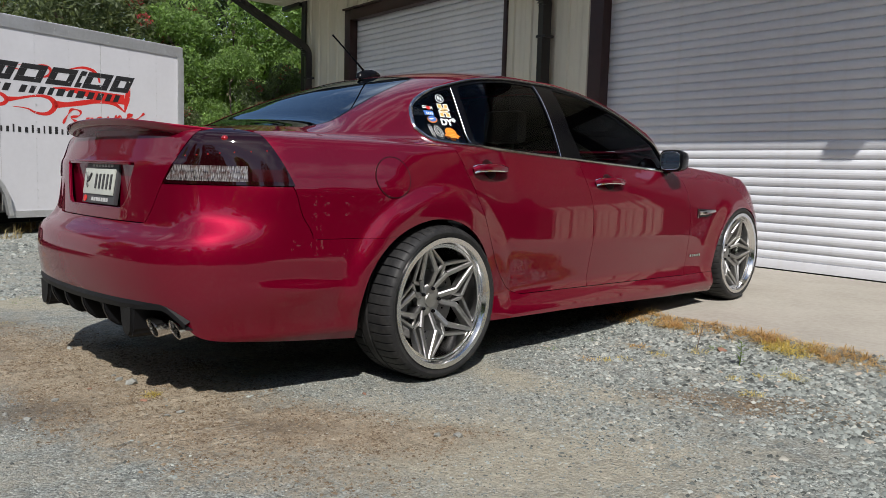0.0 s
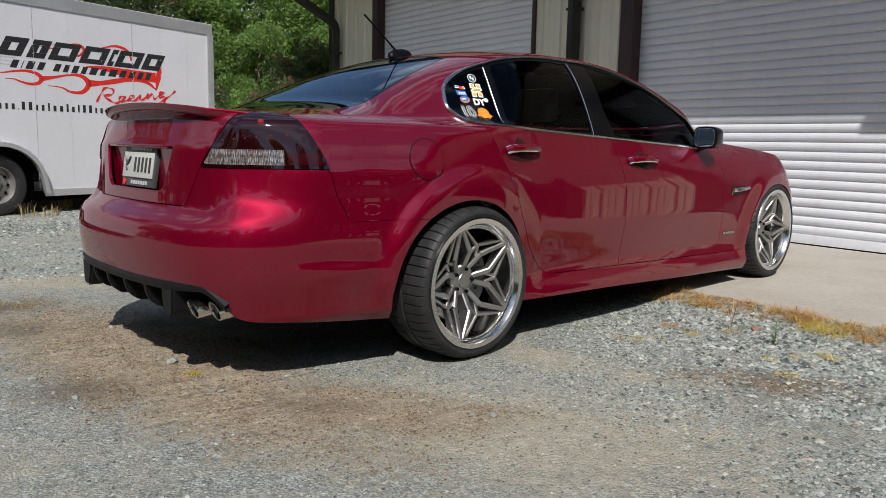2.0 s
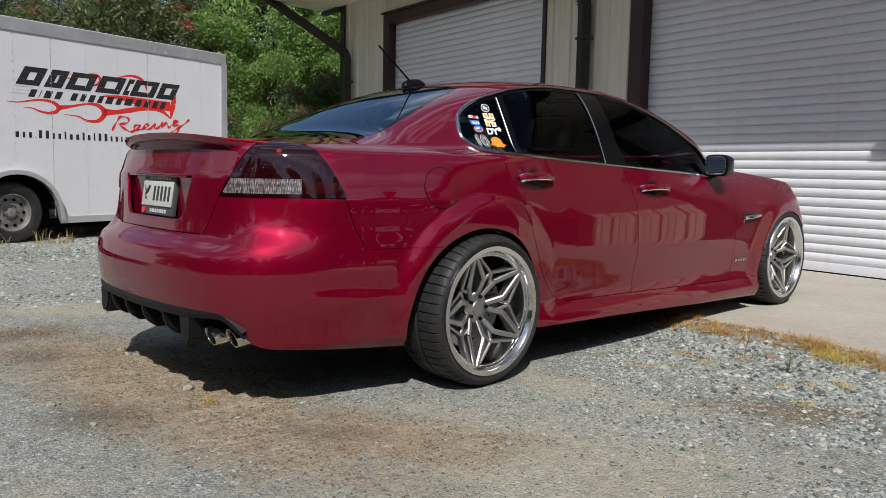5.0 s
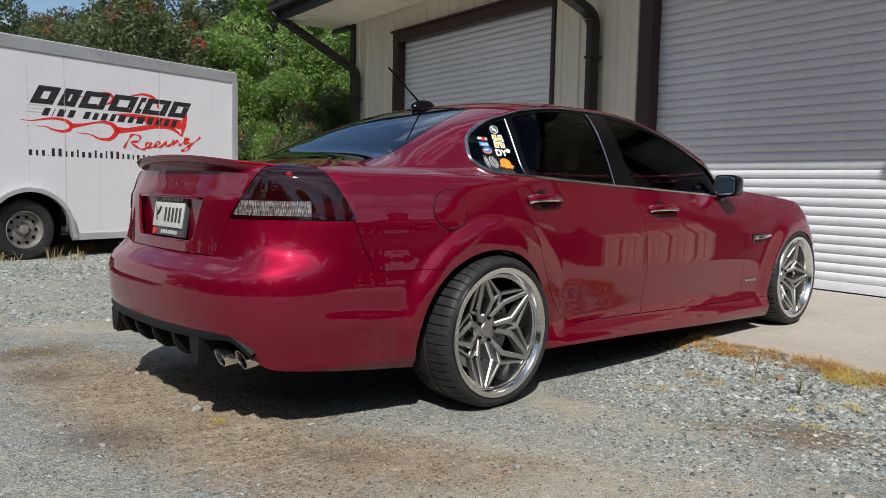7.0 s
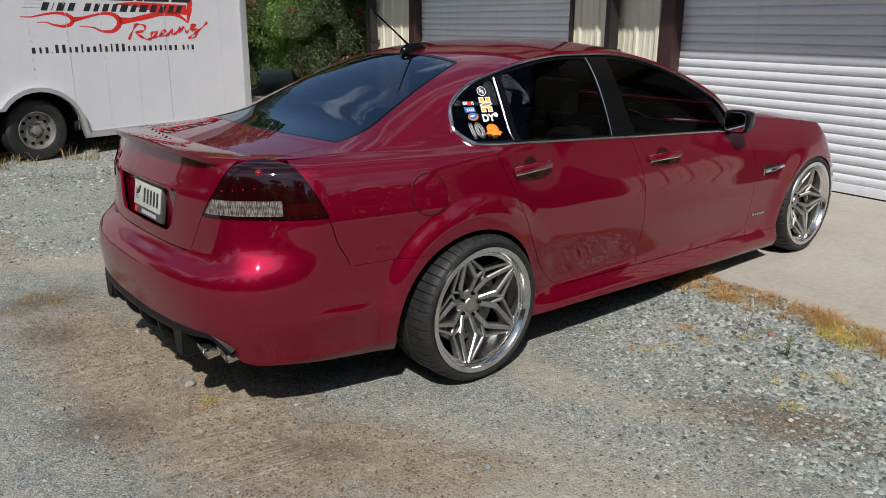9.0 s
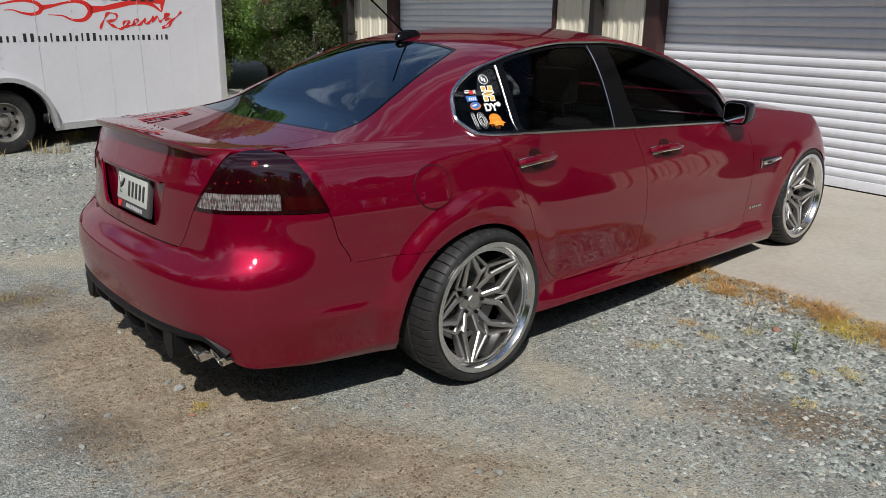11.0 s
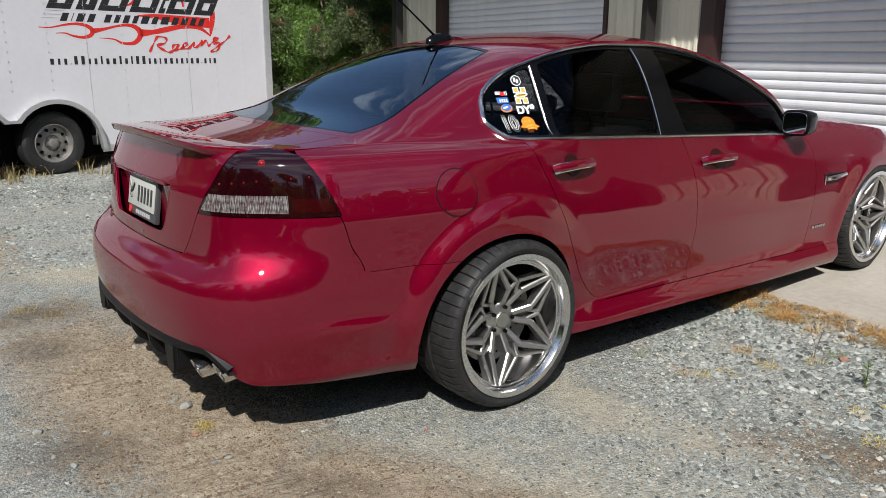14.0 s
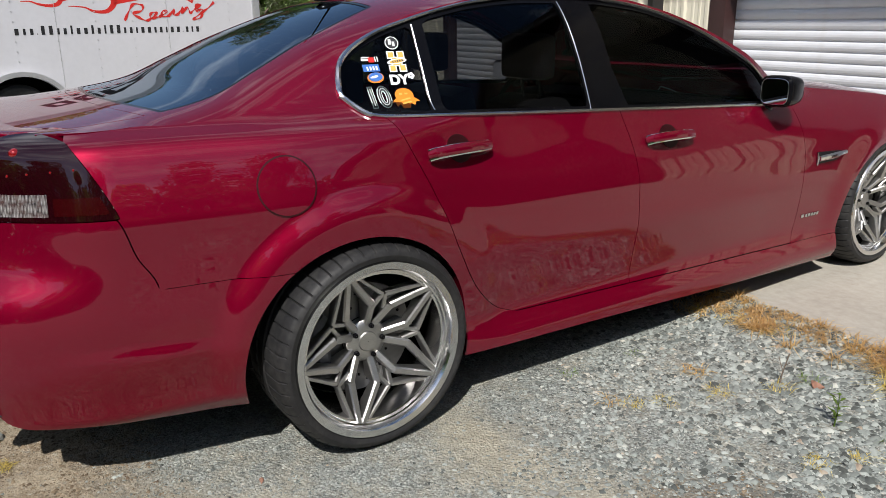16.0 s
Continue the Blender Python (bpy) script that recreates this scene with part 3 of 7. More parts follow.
def slat_mesh(width, pitch):
    """One roller-door slat: a bowed strip with a hooked joint."""
    prof = [(0.0, 0.0), (0.003, -0.006), (0.012, -0.011), (0.030, -0.0165), (0.048, -0.0165), (0.066, -0.011), (0.074, -0.004), (0.078, 0.004), (0.084, 0.004), (pitch, 0.0)]
    verts = [(x, y, z) for x in (-width / 2, width / 2) for z, y in prof] + [(x, 0.02, z) for x in (-width / 2, width / 2) for z in (0, pitch)]
    n = len(prof)
    faces = [(i, n + i, n + i + 1, i + 1) for i in range(n - 1)]
    faces.append((2 * n, 2 * n + 1, 2 * n + 3, 2 * n + 2))
    return mesh_of("slat", verts, faces, DOORWHITE)


def roller_door(name, x0, x1, label):
    c = (x0 + x1) / 2
    d = thing(name, label, "roller door", pose(c, DOOR_Y, SLAB_Z), kind="structure")
    pitch = 0.0855
    me = slat_mesh(x1 - x0 + 0.04, pitch)
    k = int((HEAD_Z + 0.3 - SLAB_Z) / pitch)
    for i in range(k):
        s = new("slat", me)
        s.parent, s.location = d, (0, 0, 0.10 + i * pitch)
    part("bottom_bar", boxes((x0 - c, x1 - c, -0.02, 0.02, 0.012, 0.098), bevel=0.006), DOORWHITE, d)
    part("rubber_seal", boxes((x0 - c, x1 - c, -0.015, 0.015, -0.002, 0.012)), LINER, d, smooth=False)
    return d


def door_frame(name, x0, x1, face=0.14, face_end=None):
    fr_ = face if face_end is None else face_end
    f = thing(name, "dark maroon metal trim round the roller door", "trim", pose(0, 0, 0), kind="structure")
    y0, y1 = WALL_Y - 0.035, DOOR_Y - 0.022
    for nm, b in (("jamb", (x0 - face, x0 + 0.03, y0, y1, SLAB_Z, HEAD_Z + 0.16)), ("jamb", (x1 - 0.03, x1 + fr_, y0, y1, SLAB_Z, HEAD_Z + 0.16)),
                  ("header", (x0 + 0.031, x1 - 0.031, y0, y1, HEAD_Z - 0.02, HEAD_Z + 0.16))):
        part(nm, boxes(b, bevel=0.006), TRIM, f)
    part("drip_edge", boxes((x0 - face - 0.03, x1 + fr_ + 0.03, y0 - 0.03, y0 - 0.002, HEAD_Z + 0.145, HEAD_Z + 0.175)), TRIM, f, smooth=False)


build_wall()
build_gutter()
downpipe((LEFT_X - 0.58, EAVE_Y - 0.09, 3.92), (-11.77, WALL_Y - 0.11, 2.93), 0.1)
downpipe((-6.84, EAVE_Y - 0.09, 3.92), (-6.07, WALL_Y - 0.11, 2.98), 0.1)
roller_door("door_1", *SMALL, "white ribbed roller door, closed, in shade")
roller_door("door_2", *BIG, "wide white ribbed roller door, closed, lower part sunlit")
door_frame("trim_1", *SMALL, face_end=0.03)
door_frame("trim_2", *BIG, face=0.155)
door_frame("trim_3", *OPEN)
# unseen bay floor, coloured near-black for the shade indoors
tagged(part("floor", boxes((LEFT_X + 0.2, RIGHT_X - 0.02, WALL_Y + 0.41, 17.4, -0.1, SLAB_Z - 0.004)), BAYSHADE, smooth=False), "workshop floor inside the open bay, indoor shade in its near-black colour", "floor", kind="structure")

# ---- trailer ----
TRAIL = pose(-9.827, 4.439, 0.0, 0, 0, 111.0)  # local x runs along the side, y negative faces the yard


def flat_shape(bm, pts, y=-0.0012, thick=0.0008):
    prism(bm, pts, y - thick, y, "y")


def slanted(bm, x, z, w, h, lean=0.25, y=-0.0012):
    flat_shape(bm, [(x, z), (x + w, z), (x + w + lean * h, z + h), (x + lean * h, z + h)], y)


def ribbon(bm, pts, widths, y=-0.004):
    """A flat stroke of changing width along points in the side's plane."""
    p = [Vector((a, b)) for a, b in pts]
    up, lo = [], []
    for i, q in enumerate(p):
        d = (p[min(i + 1, len(p) - 1)] - p[max(i - 1, 0)]).normalized()
        n = Vector((-d.y, d.x)) * widths[i] / 2
        up.append(q + n)
        lo.append(q - n)
    for i in range(len(p) - 1):
        prism(bm, [tuple(lo[i]), tuple(lo[i + 1]), tuple(up[i + 1]), tuple(up[i])], y - 0.0006, y, "y")


def smooth_path(pts, n=8):
    out = []
    for i in range(len(pts) - 1):
        a, b, c, d = (Vector(pts[max(0, min(len(pts) - 1, k))]) for k in (i - 1, i, i + 1, i + 2))
        for j in range(n):
            t = j / n
            out.append(tuple(0.5 * (2 * b + (c - a) * t + (2 * a - 5 * b + 4 * c - d) * t * t + (3 * b - a - 3 * c + d) * t ** 3)))
    out.append(tuple(pts[-1]))
    return out


def trailer_wheel(parent, x):
    bm = bmesh.new()
    lathe(bm, [(0.19, -0.03), (0.20, -0.075), (0.215, -0.082), (0.25, -0.095), (0.30, -0.092), (0.325, -0.07), (0.332, -0.03), (0.334, 0.06), (0.325, 0.10), (0.28, 0.12), (0.19, 0.10)], 56)
    tyre = part("tyre", bm, TYRE, parent, "worn black trailer tyre")
    tyre.location = (x, 0.11, 0.372)
    bm = bmesh.new()
    lathe(bm, [(0.205, -0.075), (0.195, -0.08), (0.185, -0.06), (0.175, -0.02), (0.15, -0.015), (0.12, -0.03), (0.085, -0.035), (0.075, -0.02), (0.05, -0.02), (0.048, -0.06), (0.03, -0.068), (0.001, -0.068)], 48)
    rim = part("rim", bm, DULLRIM, tyre, "dull silver steel rim")
    holes = bmesh.new()
    for i in range(10):
        a = 2 * math.pi * i / 10
        lathe(holes, [(0.001, -0.036), (0.017, -0.036), (0.018, -0.026)], 12, center=(0.142 * math.cos(a), 0.008, 0.142 * math.sin(a)))
    tagged(part("vent_holes", holes, LINER, tyre, "dark round vent holes"), kind="stuff")
    nuts = bmesh.new()
    for i in range(6):
        a = 2 * math.pi * i / 6 + 0.3
        lathe(nuts, [(0.001, -0.05), (0.010, -0.05), (0.012, -0.02)], 6, center=(0.065 * math.cos(a), 0, 0.065 * math.sin(a)))
    tagged(part("wheel_nuts", nuts, STEEL, tyre), kind="stuff")
    return tyre


def build_trailer():
    t = thing("trailer", "white enclosed cargo trailer with black and red lettering, parked on gravel", "trailer", TRAIL)
    L, W, Z0, Z1 = 7.0, 2.45, 0.27, 2.37
    wx, gap = -2.885, 0.86
    # side skin with arch cut-out over both wheels
    # two wheel openings with a skirt hanging between them: points and their outward directions
    arch, out_dir = [(wx + 0.50, Z0)], [(1.0, 0.0)]
    for cx, a0, a1 in ((wx + 0.02, 8, 144), (wx - gap, 36, 172)):
        for a in np.linspace(radians(a0), radians(a1), 13):
            arch.append((cx + 0.46 * math.cos(a), 0.355 + 0.44 * math.sin(a)))
            out_dir.append((math.cos(a), math.sin(a)))
    arch.append((wx - gap - 0.50, Z0))
    out_dir.append((-1.0, 0.0))
    bm = bmesh.new()
    prism(bm, [(0, Z0), (0, Z1), (-L, Z1), (-L, Z0)] + arch[::-1], 0.0, 0.02, "y")
    side = part("side_panel", bm, TRAILERWHITE, t, smooth=False)
    part("body", boxes((-L, 0, 0.021, 0.03, 0.9, Z1 - 0.01), (-L, -0.0, W - 0.02, W, Z0, Z1), (-0.02, 0, 0.03, W - 0.02, Z0, Z1), (-L, -L + 0.02, 0.03, W - 0.02, Z0, Z1), (-L, 0, 0.5, W - 0.03, Z0, Z0 + 0.1)), TRAILERWHITE, t, smooth=False)
    part("roof", boxes((-L, 0.0, 0.0, W, Z1 + 0.002, Z1 + 0.04), bevel=0.012), TRAILERWHITE, t)
    # aluminium trims
    part("top_rail", boxes((-L, 0.0, -0.012, -0.001, Z1 - 0.10, Z1 + 0.03)), ALUMINIUM, t, "grey aluminium top rail", smooth=False)
    part("bottom_rail", boxes((wx + 0.50, 0.0, -0.014, -0.001, Z0 - 0.03, Z0 + 0.045)), ALUMINIUM, t, "aluminium bottom rail", smooth=False)
    part("corner_post", boxes((-0.085, 0.015, -0.016, -0.002, Z0 - 0.03, Z1 - 0.101), bevel=0.004), ALUMINIUM, t, "aluminium corner post")
    bm = bmesh.new()
    inner, outer = [], []
    for (x, z), (u, v) in zip(arch, out_dir):
        inner.append((x - u * 0.012, z - v * 0.012))
        outer.append((x + u * 0.035, z + v * 0.035))
    for i in range(len(arch) - 1):
        prism(bm, [inner[i], inner[i + 1], outer[i + 1], outer[i]], -0.055, -0.001, "y")
    part("fender_trim", bm, ALUMINIUM, t, "bright aluminium wheel-arch trim", smooth=False)
    part("wheel_box", boxes((wx - gap - 0.55, wx + 0.55, 0.30, 0.32, 0.15, 0.9), (wx - gap - 0.55, wx + 0.55, 0.022, 0.32, 0.84, 0.86)), LINER, t, smooth=False)
    part("chassis", boxes((-L, 0, 0.35, 0.42, 0.16, Z0), (-L, 0, W - 0.42, W - 0.35, 0.16, Z0), (wx - 0.04, wx + 0.04, 0.2, W - 0.2, 0.30, 0.38), (wx - gap - 0.04, wx - gap + 0.04, 0.2, W - 0.2, 0.30, 0.38)), LINER, t, smooth=False)
    for x in (wx, wx - gap):
        trailer_wheel(t, x)
    for x in (wx, wx - gap):
        far = trailer_wheel(t, x)
        far.location.y = W - 0.11
        far.rotation_euler.z = math.pi
    # rivets in upright rows and along the top rail
    bm = bmesh.new()

    def rivet(x, z, y=-0.002):
        lathe(bm, [(0.007, y), (0.005, y - 0.004), (0.0005, y - 0.005)], 6, center=(x, 0, z))
    for i in range(15):
        x = -0.42 - i * 0.405
        for j in range(21):
            z = 0.36 + j * 0.094
            if not (z < 0.86 and wx - gap - 0.6 < x < wx + 0.6):
                rivet(x, z)
    for i in range(40):
        rivet(-0.1 - i * 0.17, Z1 - 0.035, -0.012)
        rivet(-0.1 - i * 0.17, Z1 - 0.075, -0.012)
    tagged(part("rivets", bm, ALUMINIUM, t, smooth=False), kind="stuff")
    for x in (-1.22, -2.44, -3.66, -4.88, -6.1):
        part("panel_seam", boxes((x - 0.0015, x + 0.0015, -0.0025, -0.0005, Z0 + 0.05, Z1 - 0.1)), INKGREY, t, smooth=False)
    # lettering as plain slanted bars, and flames
    def bar(name, x, z, w, h, lean):
        bm = bmesh.new()
        slanted(bm, x, z, w, h, lean)
        part(name, bm, INKBLACK, t, smooth=False)
    for x, w in ((-2.827, 0.25), (-2.525, 0.20), (-2.285, 0.305), (-1.925, 0.31), (-1.575, 0.075), (-1.478, 0.33), (-1.112, 0.26)):
        bm = bmesh.new()
        slanted(bm, x, 1.727, w, 0.055, 0.55)
        slanted(bm, x + 0.077, 1.867, w, 0.055, 0.55)
        e = min(0.085, w / 2)
        slanted(bm, x + 0.031, 1.783, e, 0.083, 0.55)
        if w > 0.1:
            slanted(bm, x + 0.031 + w - e, 1.783, e, 0.083, 0.55)
        part("title_bar", bm, INKBLACK, t, smooth=False)
    x = -2.70
    for w in (0.10, 0.04, 0.11, 0.10, 0, 0.10, 0.09, 0.10, 0.09, 0.12, 0.10, 0.13, 0.11, 0.11, 0.10, 0.10):
        if w:
            bar("subtitle_bar", x, 1.606, w - 0.032, 0.082, 0.5)
        x += w + 0.012 if w else 0.07
    x = -2.845
    for i in range(30):
        dot = i in (3, 26)
        w = 0.02 if dot else (0.062, 0.05, 0.056, 0.045, 0.06)[i % 5]
        bar("address_bar", x, 1.172, w - 0.026, 0.014 if dot else 0.085 if i in (4, 5, 8, 11, 13, 14, 15) else 0.06, 0.0)
        x += w + 0.0155
    bm = bmesh.new()
    script = [(-1.72, 1.30), (-1.66, 1.40), (-1.60, 1.47), (-1.50, 1.455), (-1.52, 1.40), (-1.62, 1.375), (-1.55, 1.33), (-1.47, 1.30), (-1.40, 1.33), (-1.34, 1.385), (-1.41, 1.375), (-1.42, 1.325), (-1.34, 1.335),
              (-1.30, 1.345), (-1.22, 1.39), (-1.27, 1.40), (-1.28, 1.345), (-1.20, 1.35), (-1.13, 1.42), (-1.14, 1.36), (-1.08, 1.37), (-1.02, 1.44), (-1.04, 1.37), (-0.96, 1.44), (-0.93, 1.38), (-0.87, 1.42), (-0.78, 1.47), (-0.85, 1.46), (-0.85, 1.40), (-0.77, 1.42), (-0.80, 1.33), (-0.90, 1.31), (-0.82, 1.36), (-0.70, 1.43), (-0.61, 1.50)]
    pp = smooth_path(script, 5)
    ribbon(bm, pp, [0.020 + 0.012 * math.sin(i * 0.9) for i in range(len(pp))], -0.0026)
    part("script_stroke", bm, INKRED, t, "looping red brush stroke", smooth=False)
    # red flames: each a stroke that swells and thins between its stations
    flames = [([(-2.92, 1.54), (-2.80, 1.54), (-2.658, 1.568), (-2.533, 1.582), (-2.426, 1.566), (-2.366, 1.521), (-2.389, 1.47), (-2.472, 1.448), (-2.578, 1.461), (-2.66, 1.487), (-2.752, 1.484)], (0.006, 0.012, 0.02, 0.026, 0.036, 0.05, 0.04, 0.03, 0.02, 0.012, 0.005)),
              ([(-2.366, 1.513), (-2.228, 1.538), (-2.091, 1.57), (-1.974, 1.586), (-1.879, 1.572), (-1.817, 1.52), (-1.823, 1.462), (-1.882, 1.406), (-1.954, 1.389), (-2.048, 1.398), (-2.139, 1.435), (-2.297, 1.445)], (0.06, 0.028, 0.022, 0.03, 0.045, 0.07, 0.06, 0.045, 0.034, 0.024, 0.014, 0.005))]
    tongues = [([(-1.817, 1.505), (-1.659, 1.518), (-1.48, 1.552), (-1.269, 1.59), (-1.05, 1.584), (-0.895, 1.494)], (0.09, 0.05, 0.06, 0.05, 0.05, 0.015)),
              ([(-0.835, 1.831), (-0.844, 1.723), (-0.865, 1.627), (-0.895, 1.486)], (0.03, 0.07, 0.075, 0.01)), ([(-2.355, 1.856), (-2.278, 1.852), (-2.188, 1.842)], (0.004, 0.014, 0.006)),
              ([(-2.221, 1.895), (-2.085, 1.898), (-1.944, 1.922), (-1.873, 1.904), (-1.85, 1.863), (-1.894, 1.813), (-1.97, 1.788)], (0.005, 0.014, 0.026, 0.034, 0.036, 0.026, 0.008)),
              ([(-1.703, 1.894), (-1.577, 1.934), (-1.449, 1.961), (-1.331, 1.944), (-1.26, 1.89), (-1.239, 1.81)], (0.005, 0.016, 0.028, 0.036, 0.036, 0.02)),
              ([(-1.83, 1.69), (-1.606, 1.69), (-1.295, 1.66), (-0.90, 1.64)], (0.01, 0.05, 0.10, 0.12))]
    for pts, widths in flames + tongues:
        pp = smooth_path(pts, 7)
        bm = bmesh.new()
        ribbon(bm, pp, [float(np.interp(i / 7, range(len(widths)), widths)) for i in range(len(pp))], -0.0004)
        part("flame", bm, INKRED, t, "red flame stroke", smooth=False)
    for x0, x1, z in ((-2.84, -2.64, 1.708), (-2.82, -2.67, 1.671), (-2.885, -2.69, 1.634)):
        part("speed_line", boxes((x0, x1, -0.0018, -0.0006, z - 0.002, z + 0.002)), INKGREY, t, smooth=False)


build_trailer()


# ---- trees ----
def leaf_cloud(rng, lumps, count, size, drop=0.25):
    """Many small bent leaf clusters scattered through lumps (x, y, z, radius)."""
    verts, faces = [], []
    wts = np.array([l[3] ** 2 for l in lumps])
    pick = rng.choice(len(lumps), count, p=wts / wts.sum())
    for k in pick:
        x, y, z, r = lumps[k]
        d = rng.normal(size=3)
        d /= np.linalg.norm(d)
        q = np.array((x, y, z)) + d * r * rng.uniform(0.55, 1.12) ** 0.7 * np.array((1, 1, 0.85))
        u = rng.normal(size=3)
        u /= np.linalg.norm(u)
        v = np.cross(u, rng.normal(size=3))
        v /= np.linalg.norm(v)
        n = np.cross(u, v)
        s = size * rng.uniform(0.6, 1.4)
        b = len(verts)
        verts += [q - u * s, q - v * s * 0.4 + n * s * 0.12, q + u * s, q + v * s * 0.4 + n * s * 0.12]
        faces += [(b, b + 1, b + 2), (b, b + 2, b + 3)]
    return verts, faces


def build_tree(seed, height, spread, leafmat, count=5200, size=0.12, blossom=0, low=0.12):
    rng = np.random.default_rng(seed)
    t = thing("tree", "leafy green tree with a dense ragged crown", "tree", pose(0, 0, 0), group="trees round the yard")
    bm = bmesh.new()
    top = height * 0.8
    trunk = [(0.12 * math.sin(z * 1.3 + seed), 0.12 * math.cos(z * 0.9 + seed), z) for z in np.linspace(-0.1, top, 9)]
    tube(bm, trunk, [0.16 * (1 - 0.85 * i / 8) + 0.01 for i in range(9)], 8)
    lumps = []
    for i in range(26):
        h = rng.uniform(low, 0.97) * height
        a = rng.uniform(0, 2 * math.pi)
        fr = math.sin(math.pi * min(0.97, max(0.12, h / height)) ** 0.8) ** 0.6
        d = spread * fr * rng.uniform(0.35, 1.0)
        c = (d * math.cos(a), d * math.sin(a), h)
        lumps.append((*c, spread * rng.uniform(0.22, 0.42)))
        if i < 14:
            z0 = max(0.3, h - rng.uniform(0.5, 1.4))
            base = Vector((0.12 * math.sin(z0 * 1.3 + seed), 0.12 * math.cos(z0 * 0.9 + seed), min(z0, top)))
            tube(bm, [base, base.lerp(Vector(c), 0.5) + Vector((0, 0, 0.15)), Vector(c)], [0.06, 0.04, 0.015], 5)
    part("trunk", bm, BARK, t)
    v, f = leaf_cloud(rng, lumps, count, size)
    crown = new("crown", mesh_of("crown", v, f, leafmat))
    crown.parent = t
    if blossom:
        tips = [(l[0] * 1.15, l[1] * 1.15, l[2] + l[3] * 0.6, 0.16) for l in lumps for _ in range(1) if l[2] > height * 0.35]
        v, f = leaf_cloud(rng, tips, blossom, size * 0.55)
        bl = new("blossom", mesh_of("blossom", v, f, BLOSSOM))
        bl.parent = t
        bl["label"] = "clusters of dull red blossom"
    return t


TREES = [build_tree(3, 5.6, 1.9, SHRUBLEAF, 24000, 0.060, 1700), build_tree(8, 7.5, 2.4, LEAF, 22000, 0.078, 0), build_tree(14, 8.5, 2.6, LEAFDARK, 20000, 0.092, 900)]
SPOTS = [(1, -15.6, 6.4, 1.0), (1, -17.6, 9.2, 1.0), (1, -14.9, 9.4, 1.05), (2, -20.5, 6.0, 1.0), (1, -15.8, 12.0, 1.1), (2, -18.8, 13.5, 1.15), (0, -18.2, 3.6, 1.1), (2, -22.5, 10.5, 1.2), (1, -21.5, 1.8, 1.0), (0, -19.0, 0.4, 1.15),
         (2, -24.0, -2.0, 1.1), (1, -15.2, 16.0, 1.2), (2, -24.0, 5.5, 1.3), (1, -20.0, 17.5, 1.3), (1, -16.6, 8.0, 0.8), (0, -14.2, 12.8, 0.9), (0, -17.0, 6.6, 1.0), (0, -16.4, 4.6, 1.0), (2, -19.5, 8.0, 1.0), (2, -20.2, 3.2, 1.0), (0, -17.2, 1.6, 1.0), (0, -21.5, -0.6, 1.0), (0, -17.5, 11.0, 1.0)]
SHRUBS = [(0, -13.6, 7.6, 0.5), (0, -13.9, 8.9, 0.55), (1, -14.6, 7.2, 0.42), (0, -13.2, 9.8, 0.5), (0, -14.8, 5.8, 0.45), (1, -13.6, 11.2, 0.5)]
RING = [(1, 14, -9, 1.3), (2, 17, -4, 1.4), (1, 19, 1, 1.3), (2, 18, 6, 1.4), (2, 10, -15, 1.4), (1, 5, -19, 1.4), (2, 0, -21, 1.5), (1, -6, -20, 1.4), (2, -12, -18, 1.5), (1, -18, -13, 1.4), (2, -23, -8, 1.4)]
HEIGHT = (5.6, 7.5, 8.5)
used = set()
for i, (k, x, y, s) in enumerate(SPOTS + SHRUBS + RING):
    if i < len(SPOTS):
        s = (0.245 * math.hypot(x - 0.4, y - 0.7) + 0.9) * (0.80 + 0.30 * ((i * 37) % 10) / 10) / HEIGHT[k] * (0.92 if i in (6, 8, 12, 19, 20) else 1.0)
    m = pose(x, y, 0, 0, 0, i * 77) @ Matrix.Scale(s, 4)
    ob = TREES[k] if k not in used else copy_thing(TREES[k], m)
    used.add(k)
    ob.matrix_basis = m
    if k == 0:
        tagged(ob, "shrubby green tree with dull red blossom clusters")


def build_woods():
    """The far edge of the yard: a ragged belt of woodland, seen in the paint and glass."""
    rng = np.random.default_rng(21)
    lumps = []
    for a in np.arange(-138, 62, 2.2):
        t = radians(a)
        r = rng.uniform(24, 30)
        x, y = -1 + r * math.cos(t), 1 + r * math.sin(t)
        top = 9.5 + 3.2 * noise.noise(Vector((a * 0.07, 3, 0))) + rng.uniform(-0.6, 1.2)
        for z in np.arange(0.6, top, 1.1):
            lumps.append((x + rng.normal(0, 0.7), y + rng.normal(0, 0.7), z, rng.uniform(0.9, 1.5)))
    v, f = leaf_cloud(rng, lumps, 50000, 0.46)
    tagged(new("far_woods", mesh_of("far_woods", v, f, LEAFDARK)), "ragged dark green belt of woodland beyond the yard", "woods", kind="stuff")


build_woods()


# ---- car surface ----
def curve(pairs):
    """A smooth curve through (x, value) pairs that does not overshoot; takes numbers or arrays."""
    xs, ys = (np.array(c, float) for c in zip(*pairs))
    h, d = np.diff(xs), np.diff(ys) / np.diff(xs)
    m = np.zeros(len(xs))
    m[0], m[-1] = d[0], d[-1]
    for i in range(1, len(xs) - 1):
        if d[i - 1] * d[i] > 0:
            w1, w2 = 2 * h[i] + h[i - 1], h[i] + 2 * h[i - 1]
            m[i] = (w1 + w2) / (w1 / d[i - 1] + w2 / d[i])

    def at(x):
        x = np.clip(np.asarray(x, float), xs[0], xs[-1])
        i = np.clip(np.searchsorted(xs, x) - 1, 0, len(xs) - 2)
        t = (x - xs[i]) / h[i]
        return ((1 + 2 * t) * (1 - t) ** 2 * ys[i] + t * (1 - t) ** 2 * h[i] * m[i]
                + t * t * (3 - 2 * t) * ys[i + 1] + t * t * (t - 1) * h[i] * m[i + 1])
    return at


